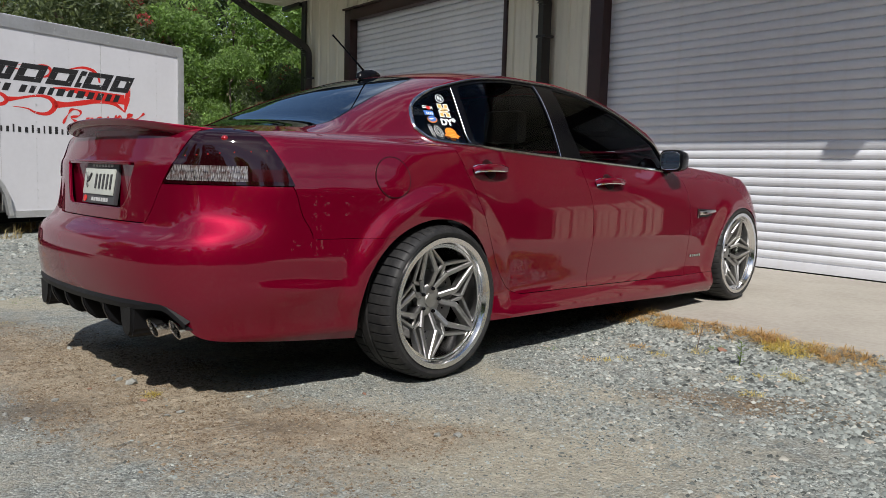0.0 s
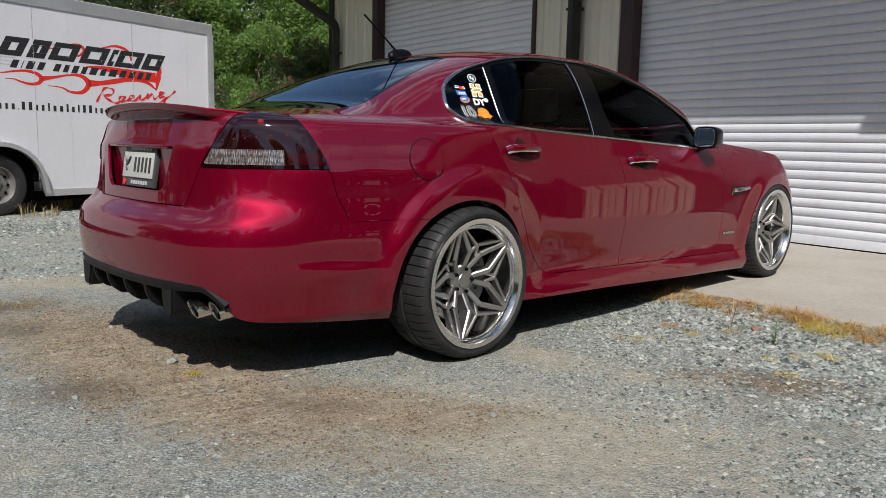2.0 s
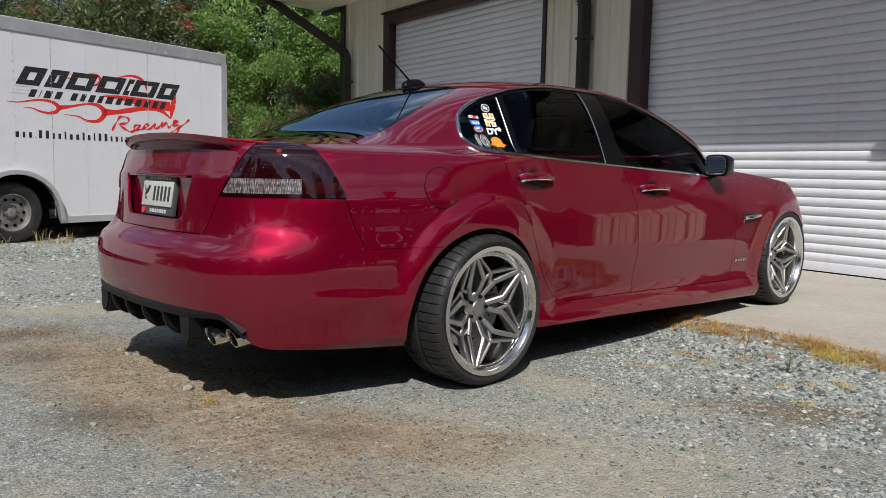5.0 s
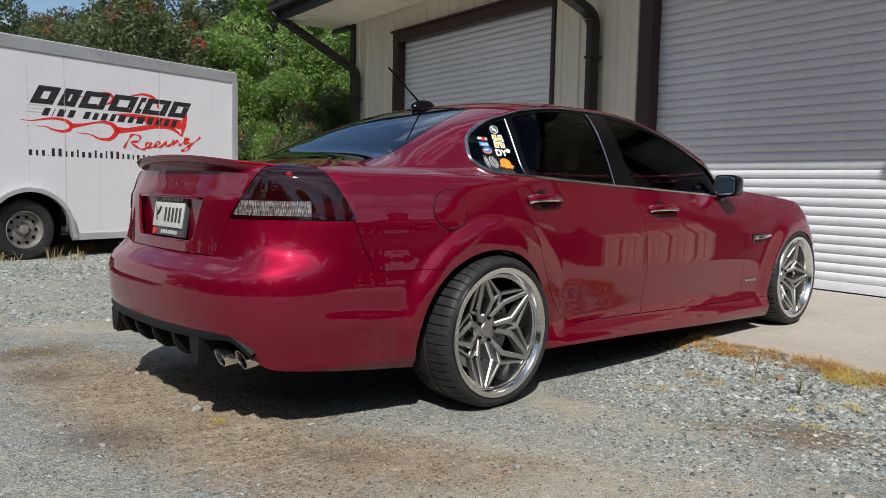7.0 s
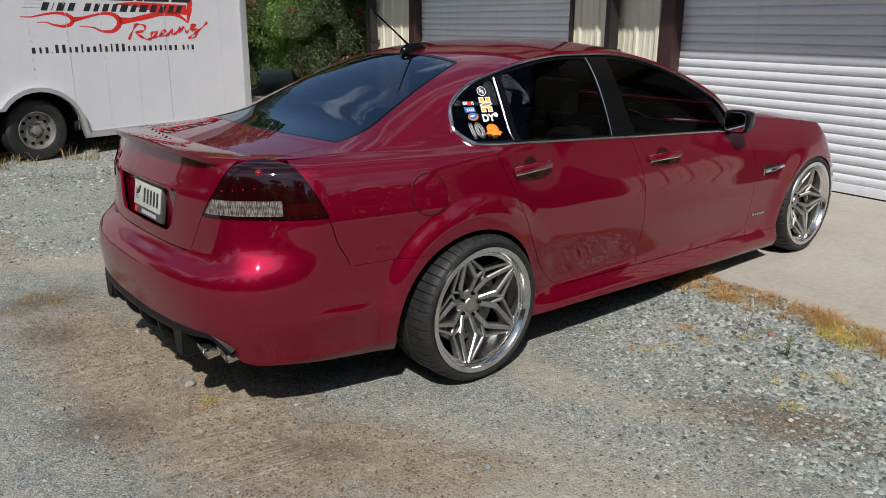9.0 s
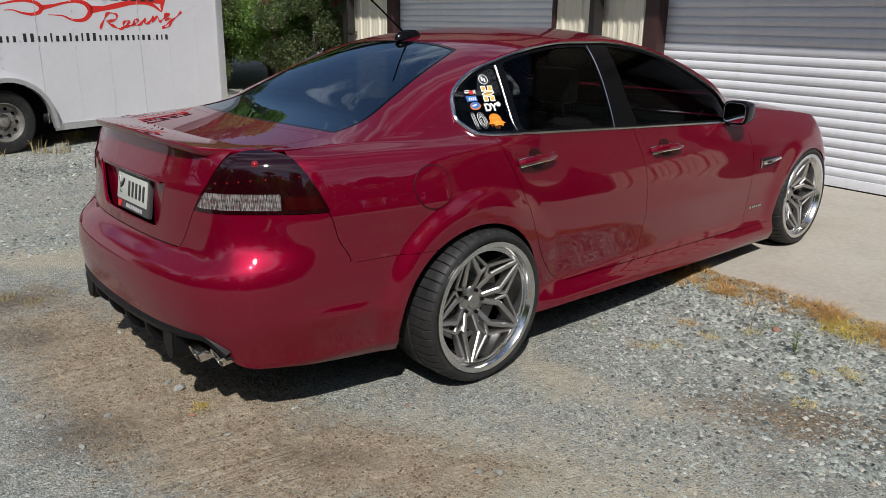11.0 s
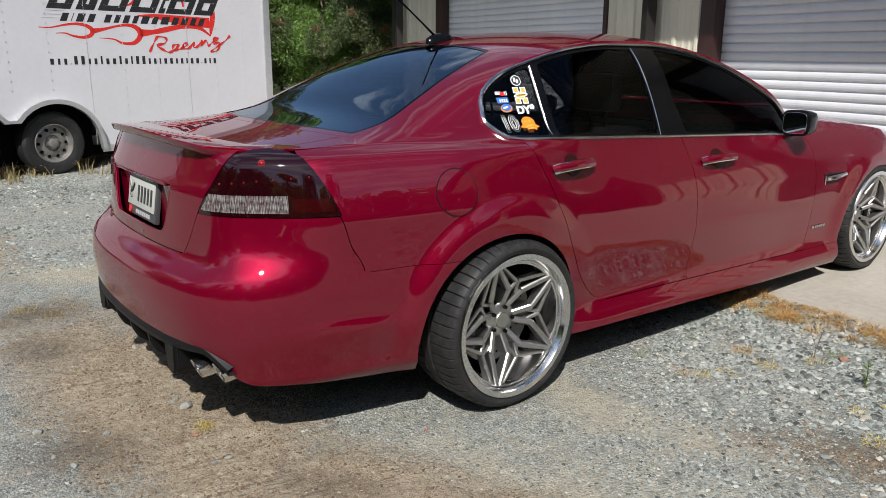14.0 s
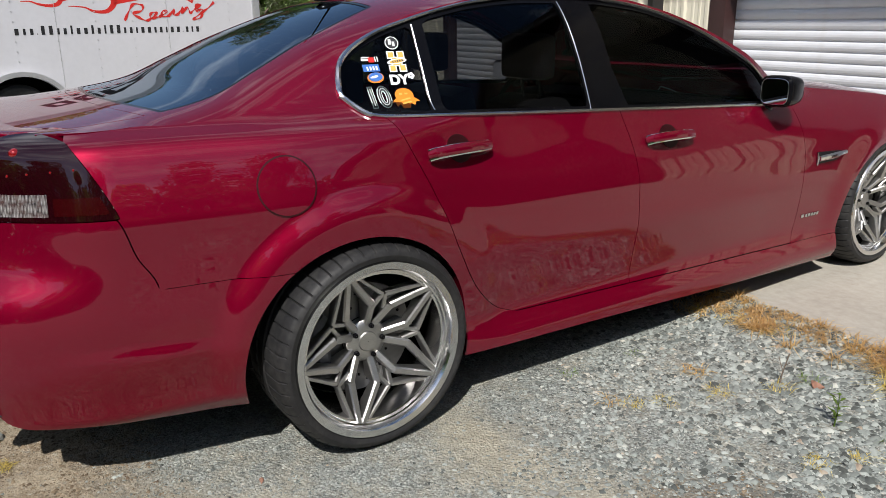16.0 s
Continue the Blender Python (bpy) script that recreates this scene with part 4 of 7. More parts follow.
WHEEL_R, WHEELBASE, HUB_Z = 0.335, 2.92, 0.335
# half plan outline at the widest level: (x ahead of the rear axle, distance from the middle)
PLAN = [(-1.165, 0.0), (-1.157, 0.25), (-1.13, 0.45), (-1.078, 0.61), (-0.97, 0.735), (-0.80, 0.808), (-0.62, 0.842), (-0.45, 0.868), (-0.2, 0.91), (0.05, 0.93),
        (0.6, 0.935), (1.3, 0.94), (2.2, 0.94), (2.9, 0.945), (3.3, 0.91), (3.55, 0.82), (3.70, 0.63), (3.78, 0.36), (3.80, 0.0)]


def _plan():
    p = np.array(PLAN)
    d = np.r_[0, np.cumsum(np.hypot(*np.diff(p, axis=0).T))]
    a = np.linspace(0, d[-1], 3000)
    # a natural-looking cubic through the points, mirrored at both ends
    pp = np.vstack([[p[1][0], -p[1][1]], p, [p[-2][0], -p[-2][1]]])
    dd = np.r_[-d[1], d, 2 * d[-1] - d[-2]]
    out = np.zeros((len(a), 2))
    for k in range(2):
        m = (pp[2:, k] - pp[:-2, k]) / (dd[2:] - dd[:-2])
        i = np.clip(np.searchsorted(d, a) - 1, 0, len(d) - 2)
        h = d[i + 1] - d[i]
        t = (a - d[i]) / h
        out[:, k] = ((1 + 2 * t) * (1 - t) ** 2 * p[i, k] + t * (1 - t) ** 2 * h * m[i]
                     + t * t * (3 - 2 * t) * p[i + 1, k] + t * t * (t - 1) * h * m[i + 1])
    s = np.r_[0, np.cumsum(np.hypot(*np.diff(out, axis=0).T))]
    return s, out[:, 0], out[:, 1]


PA, PX, PY = _plan()
PNX, PNY = -np.gradient(PY, PA), np.gradient(PX, PA)  # outward normal of the plan curve
_l = np.hypot(PNX, PNY)
PNX, PNY = PNX / _l, PNY / _l
A_END = PA[-1]


def a_of_x(x):
    """Place along the plan curve for a place along the car (flanks only)."""
    return np.interp(x, PX, PA)


def a_of_y(y):
    """Place along the plan curve for a distance from the middle, on the tail."""
    k = PX < -0.8
    return np.interp(y, PY[k], PA[k])


# how far the skin lies inside the plan curve, by height, at places along the curve
DOOR = curve([(0.10, 0.09), (0.14, 0.03), (0.18, 0.008), (0.23, 0.012), (0.28, 0.034), (0.32, 0.045), (0.42, 0.032), (0.56, 0.012), (0.68, 0.012), (0.76, 0.026),
              (0.84, 0.056), (0.90, 0.085), (0.95, 0.108), (1.02, 0.135), (1.12, 0.178), (1.22, 0.23), (1.30, 0.285), (1.38, 0.365), (1.46, 0.47)])
HAUNCH = curve([(0.10, 0.10), (0.18, 0.03), (0.25, 0.025), (0.32, 0.03), (0.45, 0.022), (0.62, 0.011), (0.72, 0.009), (0.785, 0.009), (0.82, 0.016), (0.87, 0.030), (0.92, 0.046), (0.955, 0.060), (0.975, 0.074),
                (0.990, 0.105), (1.005, 0.142), (1.03, 0.180), (1.10, 0.232), (1.18, 0.284), (1.28, 0.345), (1.38, 0.412), (1.46, 0.48)])
CORNER = curve([(0.10, 0.16), (0.22, 0.05), (0.30, 0.03), (0.42, 0.006), (0.52, 0.0), (0.575, 0.006), (0.615, 0.020), (0.65, 0.044), (0.69, 0.070), (0.76, 0.088), (0.84, 0.100), (0.93, 0.114), (0.965, 0.124), (0.985, 0.142), (1.0, 0.178), (1.015, 0.225), (1.10, 0.28), (1.46, 0.5)])
REARFLANK = curve([(0.10, 0.13), (0.20, 0.04), (0.30, 0.025), (0.42, 0.004), (0.52, 0.0), (0.62, 0.006), (0.70, 0.010), (0.76, 0.011), (0.785, 0.012), (0.82, 0.020), (0.87, 0.034), (0.92, 0.050), (0.955, 0.064), (0.980, 0.082), (0.997, 0.125), (1.01, 0.165), (1.04, 0.205), (1.10, 0.25), (1.46, 0.5)])
TAIL = curve([(0.10, 0.28), (0.22, 0.14), (0.30, 0.06), (0.40, 0.010), (0.50, 0.0), (0.575, 0.008), (0.605, 0.028), (0.625, 0.062), (0.638, 0.082), (0.65, 0.092), (0.70, 0.096), (0.85, 0.108), (0.872, 0.110), (0.884, 0.117), (0.94, 0.142), (1.01, 0.170), (1.46, 0.27)])
FENDER = curve([(0.10, 0.06), (0.20, 0.01), (0.30, 0.03), (0.45, 0.02), (0.62, 0.008), (0.74, 0.018), (0.82, 0.05), (0.88, 0.10), (0.94, 0.19), (1.0, 0.30), (1.46, 0.6)])
NOSE = curve([(0.10, 0.12), (0.18, 0.02), (0.30, 0.0), (0.45, 0.01), (0.58, 0.04), (0.68, 0.10), (0.76, 0.20), (0.84, 0.36), (1.46, 0.9)])
STATIONS = [(0.0, TAIL), (0.50, TAIL), (float(a_of_y(0.72)), CORNER), (float(a_of_x(-0.66)), REARFLANK), (float(a_of_x(-0.45)), REARFLANK), (float(a_of_x(-0.15)), HAUNCH), (float(a_of_x(0.12)), HAUNCH), (float(a_of_x(0.55)), DOOR),
            (float(a_of_x(1.9)), DOOR), (float(a_of_x(2.5)), FENDER), (float(a_of_x(3.1)), FENDER), (float(a_of_x(3.6)), NOSE), (A_END, NOSE)]
# upper edge of the flank: hood edge, screen pillar, roof rail, rear pillar, deck edge
RIDGE = curve([(-1.1, 0.990), (-0.9, 0.996), (-0.7, 1.006), (-0.5, 1.024), (-0.36, 1.048), (-0.2, 1.105), (0.0, 1.185), (0.2, 1.255), (0.4, 1.31), (0.6, 1.345), (0.85, 1.366), (1.1, 1.366),
              (1.3, 1.348), (1.5, 1.305), (1.7, 1.235), (1.9, 1.145), (2.1, 1.045), (2.25, 0.975), (2.5, 0.945), (2.9, 0.905), (3.2, 0.86), (3.5, 0.77), (3.7, 0.69), (3.84, 0.66)])
ROUND = curve([(-1.2, 0.0), (-0.62, 0.0), (-0.5, 0.013), (-0.38, 0.025), (-0.28, 0.041), (-0.2, 0.058), (-0.1, 0.072), (-0.03, 0.068), (0.02, 0.048), (0.07, 0.025), (0.15, 0.010), (0.25, 0.003), (0.35, 0.0), (4.0, 0.0)])


def EDGE(x):
    """Where the flank meets the top; it sits lower on the rear pillar, which rolls over softly."""
    return RIDGE(x) - ROUND(x)



def flare(x, z):
    r = np.hypot(x, z - HUB_Z)
    r2 = np.hypot(x - WHEELBASE, z - HUB_Z)
    up = np.clip((z - 0.15) / 0.2, 0, 1)
    rim = np.clip((0.488 - r) / 0.085, 0, 1)
    rim = rim ** 1.5 * (2.5 - 1.5 * rim)
    fore = np.clip((x - 0.10) / 0.25, 0, 1)
    rim = rim * (1 - 0.7 * fore * fore * (3 - 2 * fore))
    return up * (0.029 * rim + 0.022 * np.exp(-((r2 - 0.37) / 0.08) ** 2))


def crease(a, z):
    """A shelf pressed into the bumper corner before the rear wheel, and the tucked lower edge."""
    def ease(t):
        t = np.clip(t, 0, 1)
        return t * t * (3 - 2 * t)
    zc = 0.458 - 0.05 * (a - 0.86)
    run = ease((a - 0.84) / 0.34) * ease((1.40 - a) / 0.22)
    tuck = 0.026 * ease((a - 0.74) / 0.1) * ease((1.75 - a) / 0.1) * ease((0.256 - z) / 0.05)
    return 0.014 * run * ease((zc + 0.012 - z) / 0.024) * np.exp(-np.maximum(0, zc - z) / 0.10) - tuck


def skin(a, z):
    """The flank, tail and nose (right half, y negative): arrays of places along the plan curve and heights."""
    a, z = np.broadcast_arrays(np.asarray(a, float), np.asarray(z, float))
    off = np.zeros(a.shape)
    for (a0, f0), (a1, f1) in zip(STATIONS, STATIONS[1:]):
        k = (a >= a0) & (a <= a1)
        if k.any():
            t = (a[k] - a0) / (a1 - a0)
            t = t * t * (3 - 2 * t)
            off[k] = (1 - t) * f0(z[k]) + t * f1(z[k])
    x, y = np.interp(a, PA, PX), np.interp(a, PA, PY)
    off = off - flare(x, z) - crease(a, z)
    return np.stack([x - off * np.interp(a, PA, PNX), -(y - off * np.interp(a, PA, PNY)), z], -1)
# ---- end of car surface ----


def capz(x, y):
    """Height of the hood, screens, roof and deck."""
    x, y = np.broadcast_arrays(np.asarray(x, float), np.asarray(y, float))
    t = np.clip(np.abs(y) / half_top(x), 0, 1)
    x0 = x - np.interp(x, _ex, _ex - _xs)
    return EDGE(x0) + CROWN(x) * (1 - t ** 2.5) + ROUND(x0) * (1 - t ** 12)


# the flank's upper edge as it stands in space
_xs = np.linspace(-0.6, 3.5, 600)
_edge = skin(a_of_x(_xs), EDGE(_xs))
_ex, _ye = _edge[:, 0], -_edge[:, 1]


def half_top(x):
    return np.interp(x, _ex, _ye)


CROWN = curve([(-1.1, 0.02), (-0.7, 0.028), (-0.4, 0.035), (-0.1, 0.05), (0.3, 0.055), (0.9, 0.046), (1.3, 0.055), (1.8, 0.075), (2.2, 0.07), (2.6, 0.055), (3.3, 0.06), (3.84, 0.06)])
_ta = np.linspace(0, a_of_x(-0.55), 200)
_tp = skin(_ta, 1.01)


def tail_x(y):
    """Rear limit of the deck at a distance from the middle."""
    return np.interp(np.abs(y), -_tp[:, 1], _tp[:, 0])


def clipped(us, vs, tests, place, flange=0.012, mirror=False, lift=0.0, flip=False, joined=None):
    """A grid over (u, v), cut by tests (>= 0 stays), put on a surface by place(u, v); edges turn inwards."""
    U, V = np.meshgrid(us, vs, indexing="ij")
    vals = [f(U, V) for f in tests]
    verts, key, faces = [], {}, []

    def vert(p):
        k = (round(p[0], 5), round(p[1], 5))
        if k not in key:
            key[k] = len(verts)
            verts.append(p)
        return key[k]
    for i in range(len(us) - 1):
        for j in range(len(vs) - 1):
            c = [(w[i, j], w[i + 1, j], w[i + 1, j + 1], w[i, j + 1]) for w in vals]
            if any(max(q) < 0 for q in c):
                continue
            poly = [(us[i], vs[j]), (us[i + 1], vs[j]), (us[i + 1], vs[j + 1]), (us[i], vs[j + 1])]
            for f, q in zip(tests, c):
                if min(q) >= 0 or not poly:
                    continue
                fv = [float(f(np.array(p[0]), np.array(p[1]))) for p in poly]
                out = []
                for a in range(len(poly)):
                    b = (a + 1) % len(poly)
                    if fv[a] >= 0:
                        out.append(poly[a])
                    if (fv[a] >= 0) != (fv[b] >= 0):
                        t = fv[a] / (fv[a] - fv[b])
                        out.append((poly[a][0] + t * (poly[b][0] - poly[a][0]), poly[a][1] + t * (poly[b][1] - poly[a][1])))
                poly = out
            if len(poly) > 2:
                ids = []
                for p in poly:
                    k = vert(p)
                    if k not in ids:
                        ids.append(k)
                if len(ids) > 2:
                    faces.append(ids)
    uv = np.array(verts)
    pts = place(uv[:, 0], uv[:, 1])
    if mirror == "both":
        n = len(pts)
        pts = np.vstack([pts, pts * np.array((1, -1, 1))])
        faces = faces + [[n + k for k in f[::-1]] for f in faces]
    elif mirror:
        pts = pts * np.array((1, -1, 1))
        faces = [f[::-1] for f in faces]
    bm = bmesh.new()
    vs_ = [bm.verts.new(p) for p in pts]
    for f in faces:
        try:
            bm.faces.new([vs_[k] for k in (f[::-1] if flip else f)])
        except ValueError:
            pass
    bmesh.ops.remove_doubles(bm, verts=bm.verts[:], dist=0.0004)
    bm.normal_update()
    if lift:
        for v in bm.verts:
            v.co += v.normal * lift
    if flange:
        nrm = {v: v.normal.copy() for v in bm.verts}
        ring = {}
        for e in [e for e in bm.edges if e.is_boundary]:
            f = e.link_faces[0]
            a, b = e.verts
            if joined and joined(a.co) and joined(b.co):
                continue
            for lp in f.loops:
                if lp.edge == e:
                    a, b = lp.vert, lp.link_loop_next.vert
            for v in (a, b):
                if v not in ring:
                    ring[v] = bm.verts.new(v.co - nrm[v] * flange)
            try:
                bm.faces.new((b, a, ring[a], ring[b]))
            except ValueError:
                pass
    return bm


GRID_A, GRID_Z = 0.02, 0.016


def skin_part(name, a0, a1, z0, z1, tests, mat, parent, mirror=False, lift=0.0, flange=0.012, label="", step=1.0, angle=50, joined=None, fine=False):
    us = np.arange(a0, a1 + GRID_A * step, GRID_A * step)
    vs = np.arange(z0, z1 + GRID_Z * step, GRID_Z * step)
    if fine:  # more rows over the hard shoulder line
        vs = np.r_[vs[vs < 0.93], np.arange(0.935, 1.12, 0.005), vs[vs > 1.125]]
    return part(name, clipped(us, vs, tests, skin, flange, mirror, lift, joined=joined), mat, parent, label, angle=angle)


def cap_part(name, x0, x1, tests, mat, parent, lift=0.0, flange=0.01, label="", nx=None, ny=61, rolled=False):
    us = np.linspace(x0, x1, nx or int((x1 - x0) / 0.025) + 2)
    vs = np.linspace(-1, 1, ny)
    if rolled:  # more rows where the top rolls over into the flank
        vs = np.sign(vs) * (1 - (1 - np.abs(vs)) ** 1.9)

    def place(u, v):
        y = v * half_top(u)
        return np.stack([u, y, capz(u, y)], -1)
    return part(name, clipped(us, vs, tests, place, flange, False, lift, joined=at_edge), mat, parent, label, angle=50)


def at_edge(co):
    """True on the line where the flank runs into the roof and deck without a seam."""
    return abs(abs(co[1]) - float(half_top(co[0]))) < 0.004 and -0.95 < co[0] < 0.3


def px(a):
    return np.interp(a, PA, PX)


# seams, as curves over height or length
BELT = curve([(0.0, 1.062), (0.03, 1.035), (0.07, 1.004), (0.12, 0.997), (0.3, 0.989), (1.1, 0.952), (1.97, 0.912), (2.1, 0.905)])
WINTOP = curve([(0.0, 1.055), (0.008, 1.095), (0.03, 1.145), (0.07, 1.18), (0.126, 1.21), (0.22, 1.248), (0.30, 1.272), (0.43, 1.306), (0.575, 1.331), (0.81, 1.348), (1.05, 1.348), (1.31, 1.326), (1.57, 1.262), (1.77, 1.177), (1.995, 1.045), (2.06, 0.98), (2.1, 0.90)])
REARSEAM = curve([(0.28, 0.60), (0.30, 0.565), (0.325, 0.50), (0.36, 0.449), (0.45, 0.37), (0.57, 0.307), (0.71, 0.245), (0.86, 0.175), (0.99, 0.118), (1.1, 0.06)])
MIDSEAM = curve([(0.2, 1.134), (0.48, 1.134), (0.82, 1.116), (0.95, 1.10), (1.35, 1.06)])
FRONTSEAM = curve([(0.2, 2.19), (0.4, 2.222), (0.57, 2.212), (0.83, 2.19), (1.0, 2.17)])
BUMPSEAM = curve([(0.5, -0.592), (0.62, -0.598), (0.70, -0.638), (0.80, -0.671), (0.83, -0.70), (1.1, -1.0)])
LIDSEAM = curve([(0.6, 0.40), (0.65, 0.43), (0.69, 0.462), (0.81, 0.530), (0.9, 0.605), (1.0, 0.70), (1.1, 0.79)])
TAILLEFT = curve([(0.78, 0.52), (0.81, 0.538), (0.9, 0.615), (1.0, 0.712), (1.06, 0.76)])
TAILRIGHT = curve([(0.79, 1.117), (0.81, 1.109), (0.90, 1.066), (0.98, 1.012), (1.03, 0.955)])
TAILTOP = curve([(0.6, 0.978), (0.7, 0.990), (0.8, 1.003), (0.90, 1.007), (0.98, 0.994), (1.1, 0.955)])
SKIRTLOW = curve([(0.3, 0.205), (1.1, 0.188), (1.92, 0.158), (2.55, 0.135)])
DOORLOW = curve([(0.5, 0.302), (1.13, 0.290), (1.64, 0.279), (2.2, 0.268)])
BUMPLOW = curve([(0.0, 0.375), (0.45, 0.378), (0.60, 0.372), (0.68, 0.325), (0.74, 0.270), (0.80, 0.252), (0.95, 0.24), (1.35, 0.208), (1.6, 0.20)])
GAP = 0.0017


def rear_arch(a, z):
    return np.hypot(px(a) + 0.03, z - 0.305) - 0.373


def front_arch(a, z):
    return np.hypot(px(a) - 2.925, z - 0.30) - 0.382


def below_cap(a, z):
    p = skin(a, z)
    return capz(p[..., 0], p[..., 1]) - z


def window_in(a, z, inset=0.0):
    x = px(a)
    return np.minimum(np.minimum(WINTOP(x) - z, z - BELT(x)) - inset, np.minimum(x - 0.002, 2.09 - x))


def taillight_in(a, z, inset=0.0):
    return np.minimum(np.minimum(z - 0.805, TAILTOP(a) - z), np.minimum(a - TAILLEFT(z), TAILRIGHT(z) - a)) - inset


def on_skin(x, z, out=0.0):
    p, q, r = (skin(np.array([a_of_x(x) + d]), np.array([z + e]))[0] for d, e in ((0, 0), (0.004, 0), (0, 0.004)))
    n = np.cross(q - p, r - p)
    return Vector(p) + Vector(n).normalized() * out, Vector(n).normalized()


def flank_frame(x, z, out=0.0):
    """A pose on the flank: local x runs forward, local y up along the skin, local z outwards."""
    p, n = on_skin(x, z, out)
    fwd = (on_skin(x + 0.01, z)[0] - on_skin(x - 0.01, z)[0]).normalized()
    up = n.cross(fwd)
    m = Matrix((fwd, up, n)).transposed().to_4x4()
    m.translation = p
    return m


def recess_w(z):
    """Half width of the number plate recess in the boot lid."""
    return 0.280 + 0.37 * (z - 0.70)


def build_body(car):
    for side in (False, True):
        s = {"mirror": side}
        # quarter panel with the rear pillar
        skin_part("quarter_panel", a_of_x(-0.78), a_of_x(0.64), 0.28, 1.42, [
            below_cap, rear_arch, lambda a, z: REARSEAM(z) - GAP - px(a), lambda a, z: -window_in(a, z),
            lambda a, z: px(a) - BUMPSEAM(z) - GAP, lambda a, z: z - 0.6098 + np.where(px(a) > 0.1, 0.5, 0), lambda a, z: -taillight_in(a, z, -GAP)], PAINT, car, step=0.6, fine=True, joined=lambda co: abs(float(capz(co[0], co[1])) - co[2]) < 0.003 and co[0] < 0.3, **s)
        skin_part("roof_rail", a_of_x(0.1), a_of_x(2.3), 0.85, 1.42, [
            below_cap, lambda a, z: -window_in(a, z), lambda a, z: px(a) - REARSEAM(z), lambda a, z: z - np.minimum(WINTOP(px(a)), 1.36) + 0.02], PAINT, car, **s)
        skin_part("rear_door", a_of_x(0.1), a_of_x(1.2), 0.26, 1.04, [
            lambda a, z: px(a) - REARSEAM(z) - GAP, lambda a, z: MIDSEAM(z) - GAP - px(a), lambda a, z: z - DOORLOW(px(a)) - GAP, lambda a, z: BELT(px(a)) - z], PAINT, car, **s)
        skin_part("front_door", a_of_x(1.0), a_of_x(2.3), 0.24, 1.0, [
            lambda a, z: px(a) - MIDSEAM(z) - GAP, lambda a, z: FRONTSEAM(z) - GAP - px(a), lambda a, z: z - DOORLOW(px(a)) - GAP, lambda a, z: BELT(px(a)) - z], PAINT, car, **s)
        skin_part("front_fender", a_of_x(2.0), a_of_x(3.42), 0.2, 1.02, [
            below_cap, front_arch, lambda a, z: px(a) - FRONTSEAM(z) - GAP, lambda a, z: 3.36 - px(a), lambda a, z: z - DOORLOW(px(a)) + np.where(px(a) > 2.6, 1, 0), lambda a, z: np.where(px(a) > 2.9, z - 0.5, 1)], PAINT, car, **s)
        skin_part("side_skirt", a_of_x(0.2), a_of_x(2.65), 0.10, 0.48, [
            rear_arch, front_arch, lambda a, z: z - SKIRTLOW(px(a)), lambda a, z: np.maximum(np.minimum(DOORLOW(px(a)), 0.302) - GAP - z, REARSEAM(z) - 2 * GAP - px(a)), lambda a, z: px(a) - 0.22], PAINT, car, flange=0.05, **s)
        # black frame round the side windows, then the panes
        panes = [lambda a, z: 0.298 + 0.07 * (z - 1.0) - px(a), lambda a, z: np.minimum(px(a) - 0.343 - 0.06 * (z - 1.0), 0.950 - px(a)), lambda a, z: px(a) - 1.112 - 0.28 * np.maximum(0, 1.10 - z)]

        def frame_test(a, z):
            inner = np.maximum(np.maximum(panes[0](a, z), panes[1](a, z)), panes[2](a, z))
            return -np.minimum(inner, window_in(a, z, 0.016))
        skin_part("window_frame", a_of_x(-0.02), a_of_x(2.14), 0.88, 1.38, [lambda a, z: window_in(a, z), frame_test], BLACK, car, lift=-0.003, flange=0.012, **s)
        for nm, t in zip(("quarter_glass", "rear_door_glass", "front_door_glass"), panes):
            skin_part(nm, a_of_x(-0.02), a_of_x(2.14), 0.88, 1.38, [t, lambda a, z: window_in(a, z, 0.014)], TINT, car, lift=-0.006, flange=0, label="dark tinted window glass", step=1.5, **s)
        # bright strip round the window outline and along the belt
        sg = -1 if not side else 1
        loop = [(x, float(WINTOP(x))) for x in np.r_[np.linspace(2.06, 0.2, 60), np.linspace(0.19, 0.004, 22)]] + [(x, float(BELT(x))) for x in np.linspace(0.004, 0.075, 9)]
        pts = [on_skin(x, z, 0.003)[0] for x, z in loop]
        pts = [Vector((p.x, p.y if not side else -p.y, p.z)) for p in pts]
        bm = bmesh.new()
        tube(bm, pts, [0.0065 if p.x > 0.35 else 0.0065 + 0.003 * min(1, (0.35 - p.x) / 0.3) for p in pts], 8)
        part("window_trim", bm, SATIN, car, "bright satin window surround")
        pts = [on_skin(x, float(BELT(x)), 0.004)[0] for x in np.linspace(0.075, 2.03, 50)]
        bm = bmesh.new()
        tube(bm, [Vector((p.x, p.y if not side else -p.y, p.z)) for p in pts], 0.006, 8)
        part("belt_trim", bm, SATIN, car, "thin bright belt strip")
        for nm, x0, lean, z0, z1, r in (("pillar_strip", 0.958, 0.0, 0.962, 1.335, 0.0030), ("divider_strip", 0.303, 0.07, 1.004, 1.262, 0.0028)):
            pts = [on_skin(x0 + lean * (z - 1.0), z, -0.0005)[0] for z in np.linspace(z0, z1, 24)]
            bm = bmesh.new()
            tube(bm, [Vector((p.x, p.y if not side else -p.y, p.z)) for p in pts], r, 6)
            part(nm, bm, SATIN, car, "thin bright strip between the side windows")
